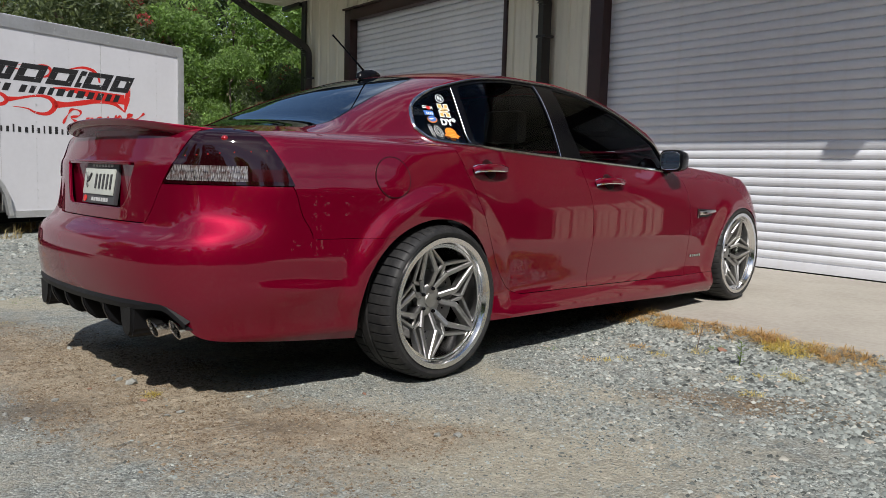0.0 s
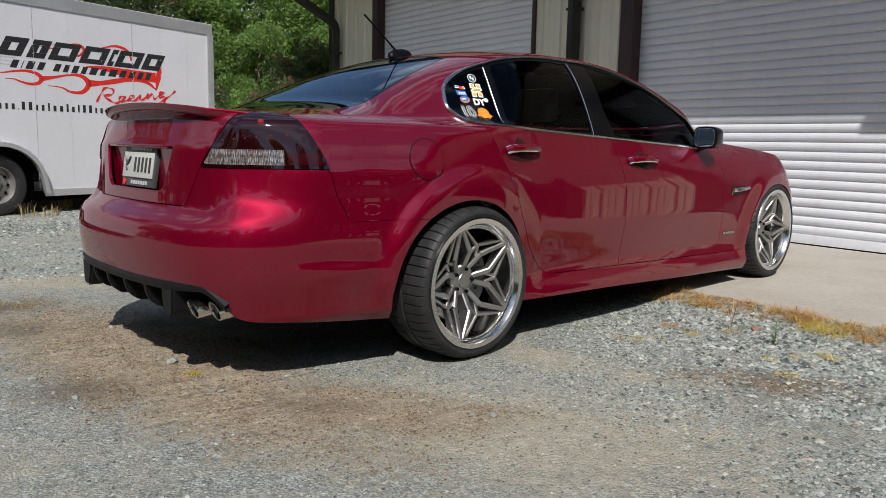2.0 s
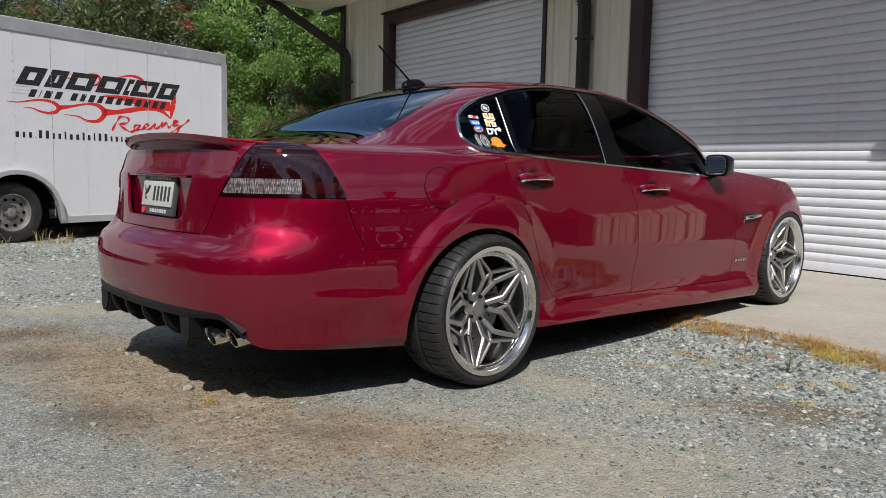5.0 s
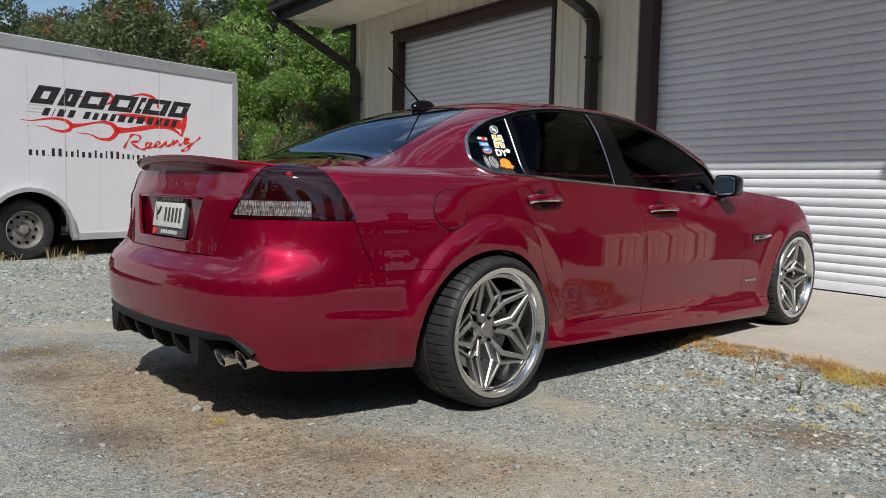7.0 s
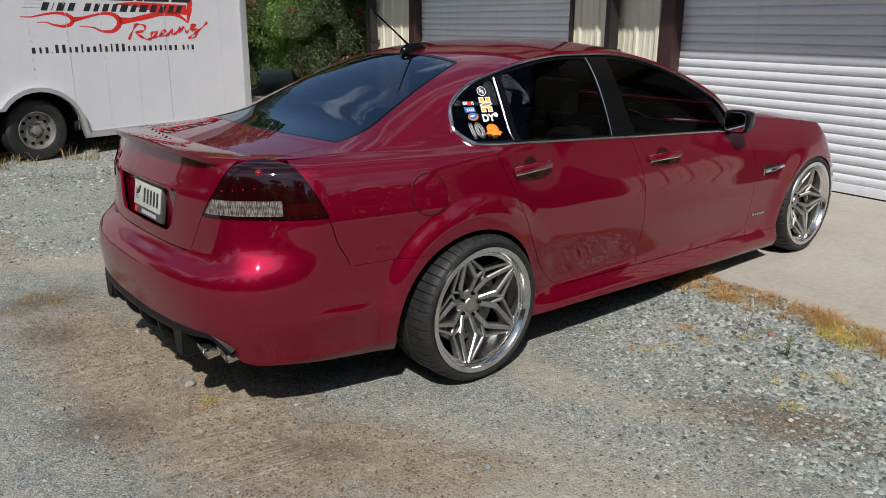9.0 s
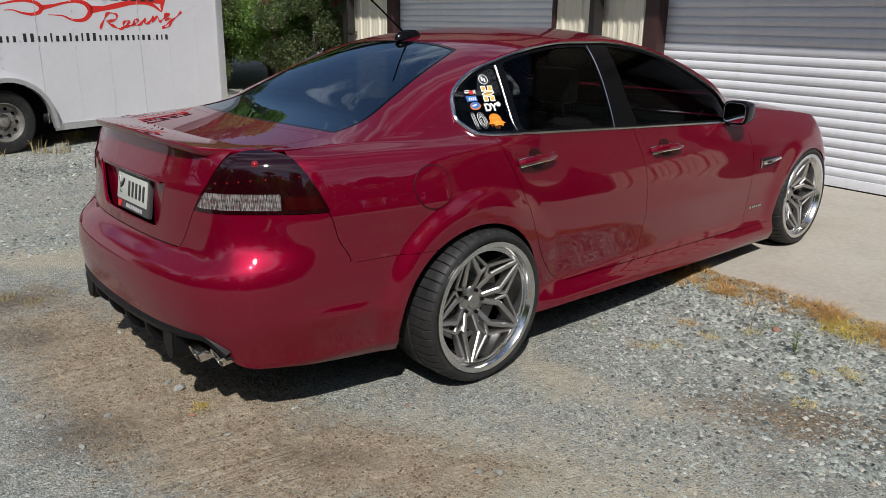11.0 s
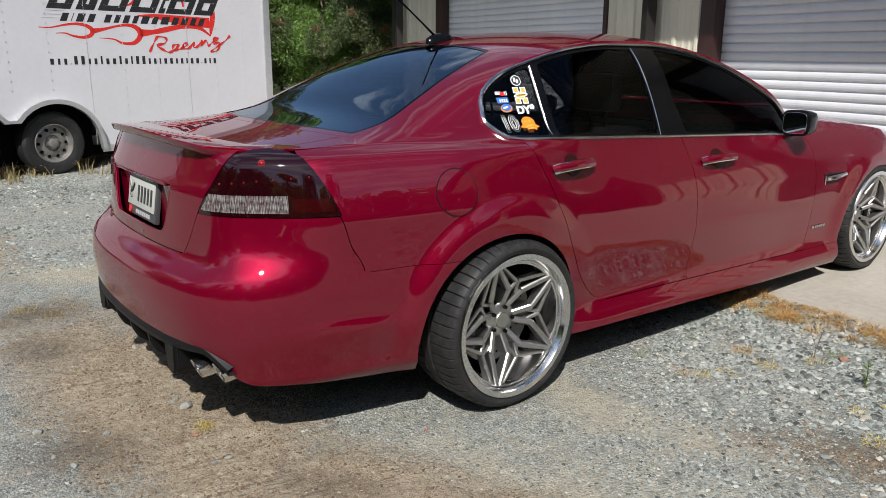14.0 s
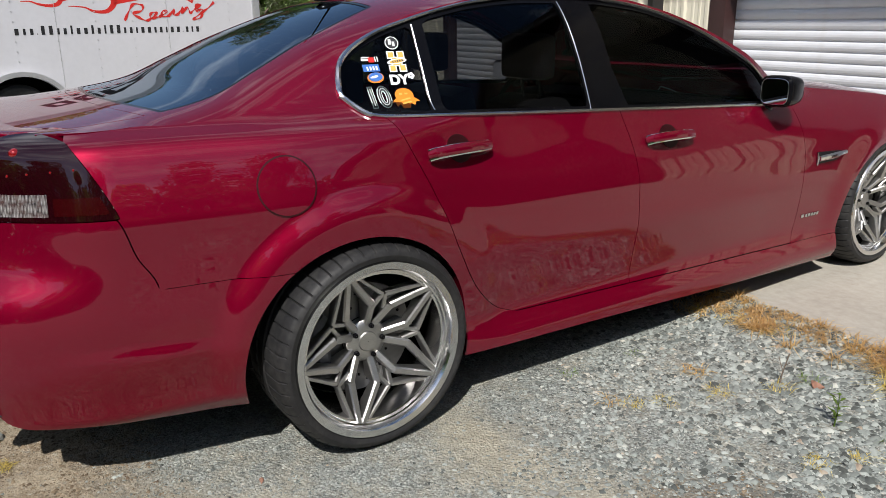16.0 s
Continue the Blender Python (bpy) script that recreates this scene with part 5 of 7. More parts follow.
    # tail
    skin_part("rear_bumper", 0.0, a_of_x(-0.2), 0.19, 0.83, [
        rear_arch, lambda a, z: z - BUMPLOW(a), lambda a, z: np.maximum(0.6535 - z, a - LIDSEAM(z) - GAP), lambda a, z: np.maximum(BUMPSEAM(z) - GAP - px(a), 0.608 - z),
        lambda a, z: 0.803 - z], PAINT, car, mirror="both", flange=0.03)
    skin_part("boot_lid", 0.0, 0.82, 0.62, 1.08, [
        below_cap, lambda a, z: z - 0.6575, lambda a, z: LIDSEAM(z) - GAP - a, lambda a, z: np.maximum(np.maximum(a - recess_w(z), a - recess_w(z) - z + 0.73), np.maximum(z - 0.878, 0.70 - z))], PAINT, car, mirror="both")
    us, vs = np.arange(-1.08, -0.38, 0.02), np.linspace(-0.66, 0.66, 67)

    def deck(u, v):
        return np.stack([u, v, capz(u, v)], -1)

    def glass_low(y):
        return -0.555 + 0.08 * (np.abs(y) / 0.58) ** 2.2
    lid_w = curve([(-1.1, 0.585), (-0.85, 0.59), (-0.6, 0.585), (-0.3, 0.58)])
    part("deck_lid", clipped(us, vs, [lambda u, v: u - tail_x(v), lambda u, v: lid_w(u) - np.abs(v) - GAP, lambda u, v: glass_low(v) - 0.045 - u], deck), PAINT, car)
    vs = np.linspace(-0.86, 0.86, 87)
    part("deck_side", clipped(np.arange(-1.08, -0.3, 0.02), vs, [lambda u, v: u - tail_x(v), lambda u, v: np.maximum(np.abs(v) - lid_w(u) - GAP, u - glass_low(v) + 0.043), lambda u, v: half_top(u) - np.abs(v), lambda u, v: glass_low(v) - u], deck, 0.006, joined=at_edge), PAINT, car)
    # screens, roof, hood

    GLASSW = curve([(-0.6, 0.585), (-0.46, 0.575), (-0.22, 0.535), (0.03, 0.48), (0.34, 0.405)])

    def rear_in(u, v):
        y = np.abs(v) * half_top(u)
        return np.minimum(np.minimum(u - glass_low(y), 0.335 - 0.04 * (y / 0.5) ** 2 - u), GLASSW(u) - y)

    def front_in(u, v):
        y = np.abs(v) * half_top(u)
        return np.minimum(np.minimum(u - 1.50 - 0.10 * (y / 0.6) ** 2 * -1, 2.27 - 0.22 * (y / 0.7) ** 2 - u), half_top(u) - 0.05 - y)
    cap_part("roof", -0.56, 2.30, [lambda u, v: -rear_in(u, v), lambda u, v: -front_in(u, v), lambda u, v: 2.26 - 0.2 * (np.abs(v)) ** 2 - u, lambda u, v: u - glass_low(np.abs(v) * half_top(u))], PAINT, car, nx=200, ny=81, rolled=True)
    cap_part("rear_screen_border", -0.56, 0.5, [lambda u, v: rear_in(u, v), lambda u, v: 0.016 - rear_in(u, v)], BLACK, car, lift=-0.001, nx=80, ny=101)
    cap_part("rear_screen", -0.56, 0.5, [lambda u, v: rear_in(u, v) - 0.014], REARTINT, car, lift=-0.003, flange=0, label="dark tinted rear screen", ny=61)
    for u in np.arange(-0.40, 0.22, 0.042):  # heater wires inside the rear screen
        w = float(GLASSW(u)) - 0.05
        ys = np.linspace(-w, w, 25)
        bm = bmesh.new()
        tube(bm, [Vector((u, y, z - 0.0045)) for y, z in zip(ys, capz(u + 0 * ys, ys))], 0.0008, 4)
        part("heater_wire", bm, WIRE, car, smooth=False)
    cap_part("windscreen", 1.38, 2.34, [lambda u, v: front_in(u, v)], CLEAR, car, lift=-0.003, flange=0, ny=41)
    cap_part("hood", 2.06, 3.62, [lambda u, v: u - 2.275 + 0.2 * np.abs(v) ** 2, lambda u, v: 3.60 - 0.15 * v * v - u, lambda u, v: 0.985 - np.abs(v)], PAINT, car, ny=41)
    skin_part("front_bumper", a_of_x(3.2), A_END, 0.12, 0.95, [below_cap, front_arch, lambda a, z: np.maximum(px(a) - 3.362, 0.497 - z), lambda a, z: z - 0.15], PAINT, car, mirror="both", step=1.6)
    for side in (False, True):
        skin_part("headlight", a_of_x(3.26), a_of_x(3.70), 0.62, 0.82, [below_cap, lambda a, z: z - 0.655 - 0.16 * (3.6 - px(a)), lambda a, z: px(a) - 3.28, lambda a, z: below_cap(a, z) - 0.02], DOORWHITE, car, mirror=side, lift=0.004, label="clear headlight lens")
    # dark floor pan, wheel housings and cabin
    part("underbody", boxes((-0.80, 3.55, -0.60, 0.60, 0.20, 0.44), (0.45, 2.45, -0.86, 0.86, 0.19, 0.30), (-1.0, -0.78, -0.5, 0.5, 0.34, 0.60), bevel=0.02), LINER, car)
    for nm, b in (("bulkhead", (2.22, 2.28, -0.75, 0.75, 0.3, 0.9)), ("parcel_shelf", (-0.48, 0.08, -0.56, 0.56, 0.95, 0.99)), ("boot_floor", (-0.9, -0.2, -0.70, 0.70, 0.44, 0.47)), ("boot_back", (-0.95, -0.9, -0.55, 0.55, 0.45, 0.95))):
        part(nm, boxes(b), LINER, car, smooth=False)
    for x in (-0.03, 2.925):
        for sy in (-1, 1):
            bm = bmesh.new()
            n = 22
            ring = [(x + 0.372 * math.cos(t), 0.305 + 0.372 * math.sin(t)) for t in np.linspace(0.02, math.pi - 0.02, n)]
            out_ = [bm.verts.new((a, sy * 0.865, b)) for a, b in ring]
            in_ = [bm.verts.new((a, sy * 0.58, b)) for a, b in ring]
            for i in range(n - 1):
                bm.faces.new((out_[i], out_[i + 1], in_[i + 1], in_[i]))
            bm.faces.new(in_)
            part("wheel_housing", bm, LINER, car)


def build_seats(car):
    def seat(x, y, w, tall):
        bm = bmesh.new()
        box(bm, x - 0.05, x + 0.45, y - w, y + w, 0.42, 0.60, 0.05)
        b2 = bmesh.new()
        box(b2, x - 0.16, x, y - w, y + w, 0.45, tall, 0.055)
        bmesh.ops.transform(b2, matrix=Matrix.Translation((x, 0, 0.45)) @ Matrix.Rotation(radians(-14), 4, "Y") @ Matrix.Translation((-x, 0, -0.45)), verts=b2.verts[:])
        me = bpy.data.meshes.new("t")
        b2.to_mesh(me)
        bm.from_mesh(me)
        b2.free()
        return part("seat", bm, SEAT, car, "dark leather seat")
    for y in (-0.37, 0.37):
        seat(1.28, y, 0.25, 1.0)
        bm = bmesh.new()
        box(bm, 1.0, 1.09, y - 0.13, y + 0.13, 1.04, 1.22, 0.035)
        for d in (-0.05, 0.05):
            tube(bm, [(1.07, y + d, 0.96), (1.05, y + d, 1.08)], 0.007, 6)
        part("headrest", bm, SEAT, car)
        bm = bmesh.new()
        box(bm, 0.14, 0.22, y - 0.14, y + 0.14, 1.0, 1.15, 0.035)
        part("headrest", bm, SEAT, car)
    seat(0.42, 0.0, 0.62, 0.98)
    part("dashboard", boxes((1.85, 2.2, -0.70, 0.70, 0.62, 0.90), bevel=0.05), LINER, car)
    bm = bmesh.new()
    ring = [(1.62 + 0.05 * math.sin(t), 0.37 + 0.18 * math.cos(t), 0.82 + 0.17 * math.sin(t)) for t in np.linspace(0, 2 * math.pi, 33)]
    tube(bm, ring, 0.014, 8, up=(1, 0, 0), cap=False)
    part("steering_wheel", bm, LINER, car)


def build_taillight(car, side):
    t = skin_part("taillight", 0.46, 1.16, 0.78, 1.05, [lambda a, z: taillight_in(a, z)], LENS, car, mirror=side, lift=0.004, flange=0.016, label="smoked dark red taillight", step=0.6)
    skin_part("clear_strip", 0.48, 0.98, 0.79, 0.9, [lambda a, z: taillight_in(a, z, 0.012), lambda a, z: 0.872 - z, lambda a, z: 0.944 - a], CLEARLENS, t, mirror=side, lift=0.0055, flange=0.004, label="clear ribbed reversing lens", step=0.5)
    skin_part("red_reflector", 0.92, 1.12, 0.79, 0.9, [lambda a, z: taillight_in(a, z, 0.014), lambda a, z: 0.862 - z, lambda a, z: a - 0.958], DIMRED, t, mirror=side, lift=0.0052, flange=0.003, step=0.5)
    for k in range(8):
        a_, z_, r_ = (0.66 + 0.06 * k, 0.905 + 0.004 * k, 0.005) if k < 7 else (0.86, 0.968, 0.016)
        p = skin(np.array([a_]), np.array([z_]))[0]
        bm = bmesh.new()
        bmesh.ops.create_icosphere(bm, subdivisions=2 if k == 7 else 1, radius=r_, matrix=Matrix.Translation((p[0] - 0.002 if k < 7 else p[0] + 0.005, (p[1] + (0.006 if k == 7 else 0)) * (-1 if side else 1), p[2])))
        part("lamp", bm, REDLENS, t, "small bright red lamp element")


CLEARLENS = Mat("clear_ribbed_lens", (0.55, 0.53, 0.52), 0.12, 0.55, Coat_Weight=1.0)
_v = CLEARLENS.voronoi(1.0, "Distance", vec=CLEARLENS.mapping((170, 170, 42)), loose=0.45)
_w = CLEARLENS.noise(34, 3, 0.6, CLEARLENS.mapping((1, 1, 1.6)))
_c = CLEARLENS.ramp(_v, [(0.1, (0.62, 0.60, 0.60)), (0.42, (0.34, 0.31, 0.31)), (0.75, (0.06, 0.052, 0.055))])
CLEARLENS.color(CLEARLENS.mix(CLEARLENS.ramp(_w, [(0.48, 0.0), (0.66, 0.8)]), _c, (0.13, 0.06, 0.055))).bump(_v, 0.5, 0.005)
CLEARLENS = CLEARLENS.m
DIMRED = Mat("dim_red_reflector", (0.03, 0.001, 0.002), 0.12, 0.2, Coat_Weight=0.3).m


def build_handle(door_x, z, car, side):
    m = flank_frame(door_x, z)
    if side:
        m = Matrix.Diagonal((1, -1, 1, 1)) @ m
    g = bmesh.new()
    # painted grip with a bright lower edge; a dark disc paints the cup's shade
    L = 0.125
    pts = [(-L, 0, 0.004), (-L + 0.012, 0, 0.022), (-0.06, 0, 0.033), (0, 0, 0.036), (0.06, 0, 0.033), (L - 0.012, 0, 0.022), (L, 0, 0.004)]
    tube(g, [Vector(p) for p in pts], [0.012, 0.017, 0.0185, 0.019, 0.0185, 0.017, 0.012], 10, flat=0.95, up=(0, 1, 0))
    h = part("door_handle", g, PAINT, car)
    h.matrix_local = m
    b = bmesh.new()
    tube(b, [Vector((x * 1.01, -0.0135, zz + 0.004)) for x, _, zz in pts], 0.0062, 8, up=(0, 1, 0))
    part("bright_strip", b, CHROME, h, "bright metal handle strip")
    b = bmesh.new()
    tube(b, [Vector((x * 1.0, 0.0145, zz + 0.003)) for x, _, zz in pts], 0.0036, 8, up=(0, 1, 0))
    part("bright_strip", b, CHROME, h, "bright metal handle edge")
    c = bmesh.new()
    ring = [(0.050 * math.cos(t) + 0.005, 0.046 * math.sin(t) + 0.008) for t in np.linspace(0, 2 * math.pi, 25)[:-1]]
    prism(c, ring, 0.001, 0.0035, "z")
    part("cup", c, CUP, h, "flat dark disc giving the handle cup its shade", smooth=False)


# body red darkened to carry the shade of handle cups and flap gap
CUP = simple("shaded_red_cup", (0.03, 0.002, 0.004), 0.4, 0.3).m


def build_mirror(car, side):
    sg = 1 if side else -1
    m = Matrix.Translation((1.985, sg * 0.918, 0.975))
    bm = bmesh.new()
    # housing: rounded shell tapering forward
    rings = []
    for x, s in ((-0.055, 0.90), (-0.045, 1.0), (0.0, 0.98), (0.05, 0.86), (0.085, 0.62), (0.10, 0.3)):
        ring = []
        for t in np.linspace(0, 2 * math.pi, 29)[:-1]:
            c, n = math.cos(t), math.sin(t)
            y = 0.074 * math.copysign(abs(c) ** 0.5, c) * s
            z = 0.065 * math.copysign(abs(n) ** 0.5, n) * s
            ring.append(bm.verts.new((x, y, z)))
        rings.append(ring)
    for q, w in zip(rings, rings[1:]):
        for i in range(28):
            bm.faces.new((q[i], q[(i + 1) % 28], w[(i + 1) % 28], w[i]))
    bm.faces.new(rings[-1])
    bm.faces.new(rings[0][::-1])
    bmesh.ops.recalc_face_normals(bm, faces=bm.faces[:])
    h = part("door_mirror", bm, BLACK, car, "black door mirror")
    h.matrix_local = m
    g = bmesh.new()
    ring = [(0.062 * math.copysign(abs(math.cos(t)) ** 0.5, math.cos(t)), 0.053 * math.copysign(abs(math.sin(t)) ** 0.5, math.sin(t))) for t in np.linspace(0, 2 * math.pi, 33)[:-1]]
    prism(g, ring, -0.0575, -0.0545, "x")
    part("mirror_glass", g, MIRROR, h, smooth=False)
    g = bmesh.new()
    tube(g, [Vector((-0.0565, y, z)) for y, z in ring + ring[:1]], 0.0018, 6, up=(1, 0, 0), cap=False)
    part("mirror_rim", g, SATIN, h, "thin bright mirror rim")
    a = bmesh.new()
    tube(a, [Vector((0.02, -sg * 0.05, -0.045)), Vector((0.02, -sg * 0.072, -0.058)), Vector((0.02, -sg * 0.088, -0.075))], [0.03, 0.026, 0.034], 10, flat=1.3)
    part("mirror_foot", a, BLACK, h)


def kite(bm, pts, w, y0, y1):
    """A bar between two points in the wheel's plane, chamfered."""
    (a, b) = (Vector(pts[0]), Vector(pts[1]))
    d = (b - a).normalized()
    n = Vector((-d.y, d.x))
    q = [a - n * w[0], b - n * w[1], b + n * w[1], a + n * w[0]]
    prism_face = [(p.x, p.y) for p in q]
    lo = [bm.verts.new((x, y1, z)) for x, z in prism_face]
    mid = [bm.verts.new((x, (y0[0] if k in (0, 3) else y0[1]) + 0.006, z)) for k, (x, z) in enumerate(prism_face)]
    top = [bm.verts.new((x * 0.0 + (c.x), (y0[0] if k in (0, 3) else y0[1]), c.y)) for k, ((x, z), c) in enumerate(zip(prism_face, [a - n * w[0] * 0.62, b - n * w[1] * 0.62, b + n * w[1] * 0.62, a + n * w[0] * 0.62]))]
    for r0, r1 in ((lo, mid), (mid, top)):
        for i in range(4):
            bm.faces.new((r0[i], r0[(i + 1) % 4], r1[(i + 1) % 4], r1[i]))
    bm.faces.new(top)
    bm.faces.new(lo[::-1])


def build_wheel():
    """A wheel about its hub, outer face towards -y."""
    bm = bmesh.new()
    lathe(bm, [(0.284, 0.0), (0.287, -0.014), (0.283, -0.023), (0.262, -0.022), (0.257, -0.014), (0.252, 0.000), (0.247, 0.002), (0.244, 0.010), (0.238, 0.012), (0.236, 0.05), (0.232, 0.10), (0.225, 0.20), (0.262, 0.24), (0.272, 0.25), (0.268, 0.2), (0.240, 0.05), (0.268, 0.01), (0.284, 0.0)], 96)
    wheel = part("wheel", bm, POLISHED, None, "brushed and polished alloy wheel")
    spokes = bmesh.new()
    R, ro = 0.247, 0.030
    for i in range(5):
        base = 2 * math.pi * i / 5 + math.pi / 2 + 0.35

        def at(r, da):
            return (r * math.cos(base + da), r * math.sin(base + da))
        for sg in (-1, 1):
            mid_ = at(0.134, sg * 0.37)
            kite(spokes, [at(0.056, sg * 0.42), mid_], (0.013, 0.0125), (0.076, 0.036), 0.105)
            kite(spokes, [mid_, at(R, sg * 0.03)], (0.0125, 0.010), (0.036, 0.004), 0.066)
            kite(spokes, [at(0.166, sg * 0.60), at(R + 0.002, sg * 0.10)], (0.008, 0.0065), (0.036, 0.013), 0.062)
            kite(spokes, [at(0.118, sg * 0.46), at(0.166, sg * 0.60)], (0.008, 0.008), (0.054, 0.036), 0.078)
    part("spokes", spokes, ALLOY, wheel, "brushed star-shaped spokes", smooth=False)
    hub = bmesh.new()
    lathe(hub, [(0.001, 0.070), (0.030, 0.070), (0.033, 0.075), (0.060, 0.078), (0.070, 0.086), (0.068, 0.115)], 40)
    part("hub", hub, ALLOY, wheel)
    for i in range(5):
        a = 2 * math.pi * i / 5 + math.pi / 2 + 0.35 + math.pi / 5
        nut = bmesh.new()
        lathe(nut, [(0.001, 0.066), (0.007, 0.066), (0.0085, 0.072), (0.0085, 0.079), (0.0135, 0.078), (0.014, 0.082)], 12, center=(0.052 * math.cos(a), 0, 0.052 * math.sin(a)))
        part("wheel_nut", nut, BLACK, wheel)
    tb = bmesh.new()
    prof = [(0.270, 0.0), (0.284, -0.012), (0.291, -0.020), (0.304, -0.024), (0.316, -0.019), (0.324, -0.008), (0.331, 0.008), (0.334, 0.030), (0.3345, 0.055), (0.3355, 0.060), (0.3355, 0.095), (0.328, 0.098), (0.328, 0.106),
            (0.336, 0.109), (0.336, 0.145), (0.3285, 0.148), (0.3285, 0.156), (0.3355, 0.159), (0.3345, 0.20), (0.331, 0.225), (0.324, 0.241), (0.31, 0.252), (0.283, 0.254), (0.262, 0.24)]
    segs = 612
    rings = lathe(tb, prof, segs)
    for k, ring in enumerate(rings):
        r, h = prof[k]
        cut = (0.008 if 6 <= k <= 10 or 17 <= k <= 20 else 0.005 if k == 5 else 0.0)
        for i, v in enumerate(ring):
            if i % 12 == 0 and cut:
                s = (r - cut) / r
                v.co.x *= s
                v.co.z *= s
    part("tyre", tb, TYRE, wheel, "low-profile black tyre")
    disc = bmesh.new()
    lathe(disc, [(0.07, 0.118), (0.182, 0.118), (0.184, 0.122), (0.184, 0.142), (0.07, 0.146)], 60)
    part("brake_disc", disc, STEEL, wheel, "ventilated steel brake disc")
    holes = bmesh.new()
    for i in range(30):
        a, r = 2 * math.pi * i / 30, (0.11, 0.13, 0.15)[i % 3]
        lathe(holes, [(0.0005, 0.1165), (0.005, 0.1165), (0.005, 0.1185)], 8, center=(r * math.cos(a), 0, r * math.sin(a)))
    tagged(part("disc_holes", holes, LINER, wheel), kind="stuff")
    cal = bmesh.new()
    pts = [(0.155 * math.cos(t), 0.155 * math.sin(t)) for t in np.linspace(math.pi * 0.78, math.pi * 1.2, 9)]
    tube(cal, [Vector((x, 0.108, z)) for x, z in pts], [0.018, 0.03, 0.034, 0.035, 0.035, 0.035, 0.034, 0.03, 0.018], 8, up=(0, 1, 0))
    part("brake_caliper", cal, CALIPER, wheel)
    back = bmesh.new()
    lathe(back, [(0.001, 0.21), (0.224, 0.21)], 40)
    part("wheel_back", back, LINER, wheel)
    return wheel


def build_wheels(car):
    w = build_wheel()
    spots = [(-0.008, -0.945, 0.326, 0, 0.2), (WHEELBASE, -0.932, 0.368, 0, 0.2), (-0.008, 0.945, 0.326, 180, 0.2), (WHEELBASE, 0.932, 0.368, 180, 0.2)]
    for i, (x, y, z, rz, camber) in enumerate(spots):
        m = pose(x, y, z, 0, 0, rz) @ pose(0, 0, 0, camber, 0, 0) @ pose(0, 0, 0, 0, (0, 37, 50, 12)[i], 0) @ Matrix.Scale(0.977, 4)
        o = w if i == 0 else copy_thing(w, m)
        o.parent = car
        o.matrix_basis = m


def build_tail_details(car):
    # number plate recess and plate
    face = -1.066
    bm = bmesh.new()
    box(bm, face + 0.048, face + 0.053, -0.365, 0.365, 0.68, 0.90)
    part("plate_recess", bm, PAINT, car, smooth=False)
    rim = bmesh.new()
    half = [(a, 0.70) for a in np.linspace(0, recess_w(0.70) - 0.035, 9)] + [(recess_w(0.706) - 0.018, 0.706), (recess_w(0.716) - 0.006, 0.716)]
    half += [(recess_w(z), z) for z in np.linspace(0.735, 0.868, 8)] + [(recess_w(0.878) - 0.01, 0.878)] + [(a, 0.878) for a in np.linspace(0.32, 0, 9)]
    p = skin(np.array([a for a, _ in half]), np.array([z for _, z in half]))
    for sy in (1, -1):
        tube(rim, [Vector((x + 0.003, y * sy, z)) for x, y, z in p], 0.004, 8)
    part("recess_rim", rim, PAINT, car)
    hinge = Vector((face + 0.03, 0, 0.79))
    tilt = Matrix.Translation(hinge + Vector((0.006, 0, 0))) @ Matrix.Rotation(math.radians(9), 4, "Y") @ Matrix.Translation(-hinge)

    def lean(b):
        b.transform(tilt)
        return b
    fr = boxes((face + 0.022, face + 0.040, -0.158, 0.158, 0.705, 0.872), bevel=0.005)
    f = part("plate_frame", lean(fr), PLATEFRAME, car, "dark grey plate frame with pale lettering bars")
    part("number_plate", lean(boxes((face + 0.016, face + 0.0215, -0.148, 0.148, 0.742, 0.846), bevel=0.002)), PLATE, f, "pale number plate with dark bars")
    for i in range(5):
        y = 0.035 - i * 0.036
        part("plate_bar", lean(boxes((face + 0.0135, face + 0.0155, y - 0.020, y - 0.004, 0.765, 0.825))), INKBLACK, f, smooth=False)
    for i in range(7):
        part("frame_bar", lean(boxes((face + 0.0195, face + 0.0215, 0.07 - i * 0.03, 0.09 - i * 0.03, 0.854, 0.864))), INKGREY, f, smooth=False)
        part("frame_bar", lean(boxes((face + 0.0195, face + 0.0215, 0.044 - i * 0.024, 0.06 - i * 0.024, 0.715, 0.730))), INKGREY, f, smooth=False)
    bm = bmesh.new()
    ribbon3 = [(0.125, 0.83), (0.105, 0.80), (0.085, 0.815), (0.075, 0.825), (0.092, 0.80), (0.112, 0.79), (0.10, 0.77)]
    tube(bm, [Vector((face + 0.0155, y, z)) for y, z in smooth_path(ribbon3, 4)], 0.005, 6)
    part("plate_emblem", lean(bm), INKBLACK, f)
    bm = bmesh.new()
    lathe(bm, [(0.001, face + 0.0185), (0.014, face + 0.0185), (0.014, face + 0.0215)], 16, "x", center=(0, 0.125, 0.722))
    part("plate_sticker", lean(bm), INKRED, f, "small red sticker")
    part("plate_lamp_bar", boxes((face + 0.020, face + 0.044, -0.29, 0.29, 0.866, 0.878), bevel=0.004), PAINT, car)
    # lip spoiler: a thin blade that overhangs the lid, with a hollow underside
    bm = bmesh.new()
    rings = []
    for s in np.linspace(-1, 1, 61):
        y = s * 0.632
        e = 1 - abs(s) ** 6
        tx = float(tail_x(min(abs(y), 0.6)))
        z0 = float(capz(np.array(tx + 0.05), np.array(y)))
        over = 0.042 * e + 0.006 + 0.012 * (1 - s * s)
        zt = 1.046 - 0.040 * s * s - 0.012 * abs(s) ** 8
        lo = min(z0 - 0.008, zt - 0.034)
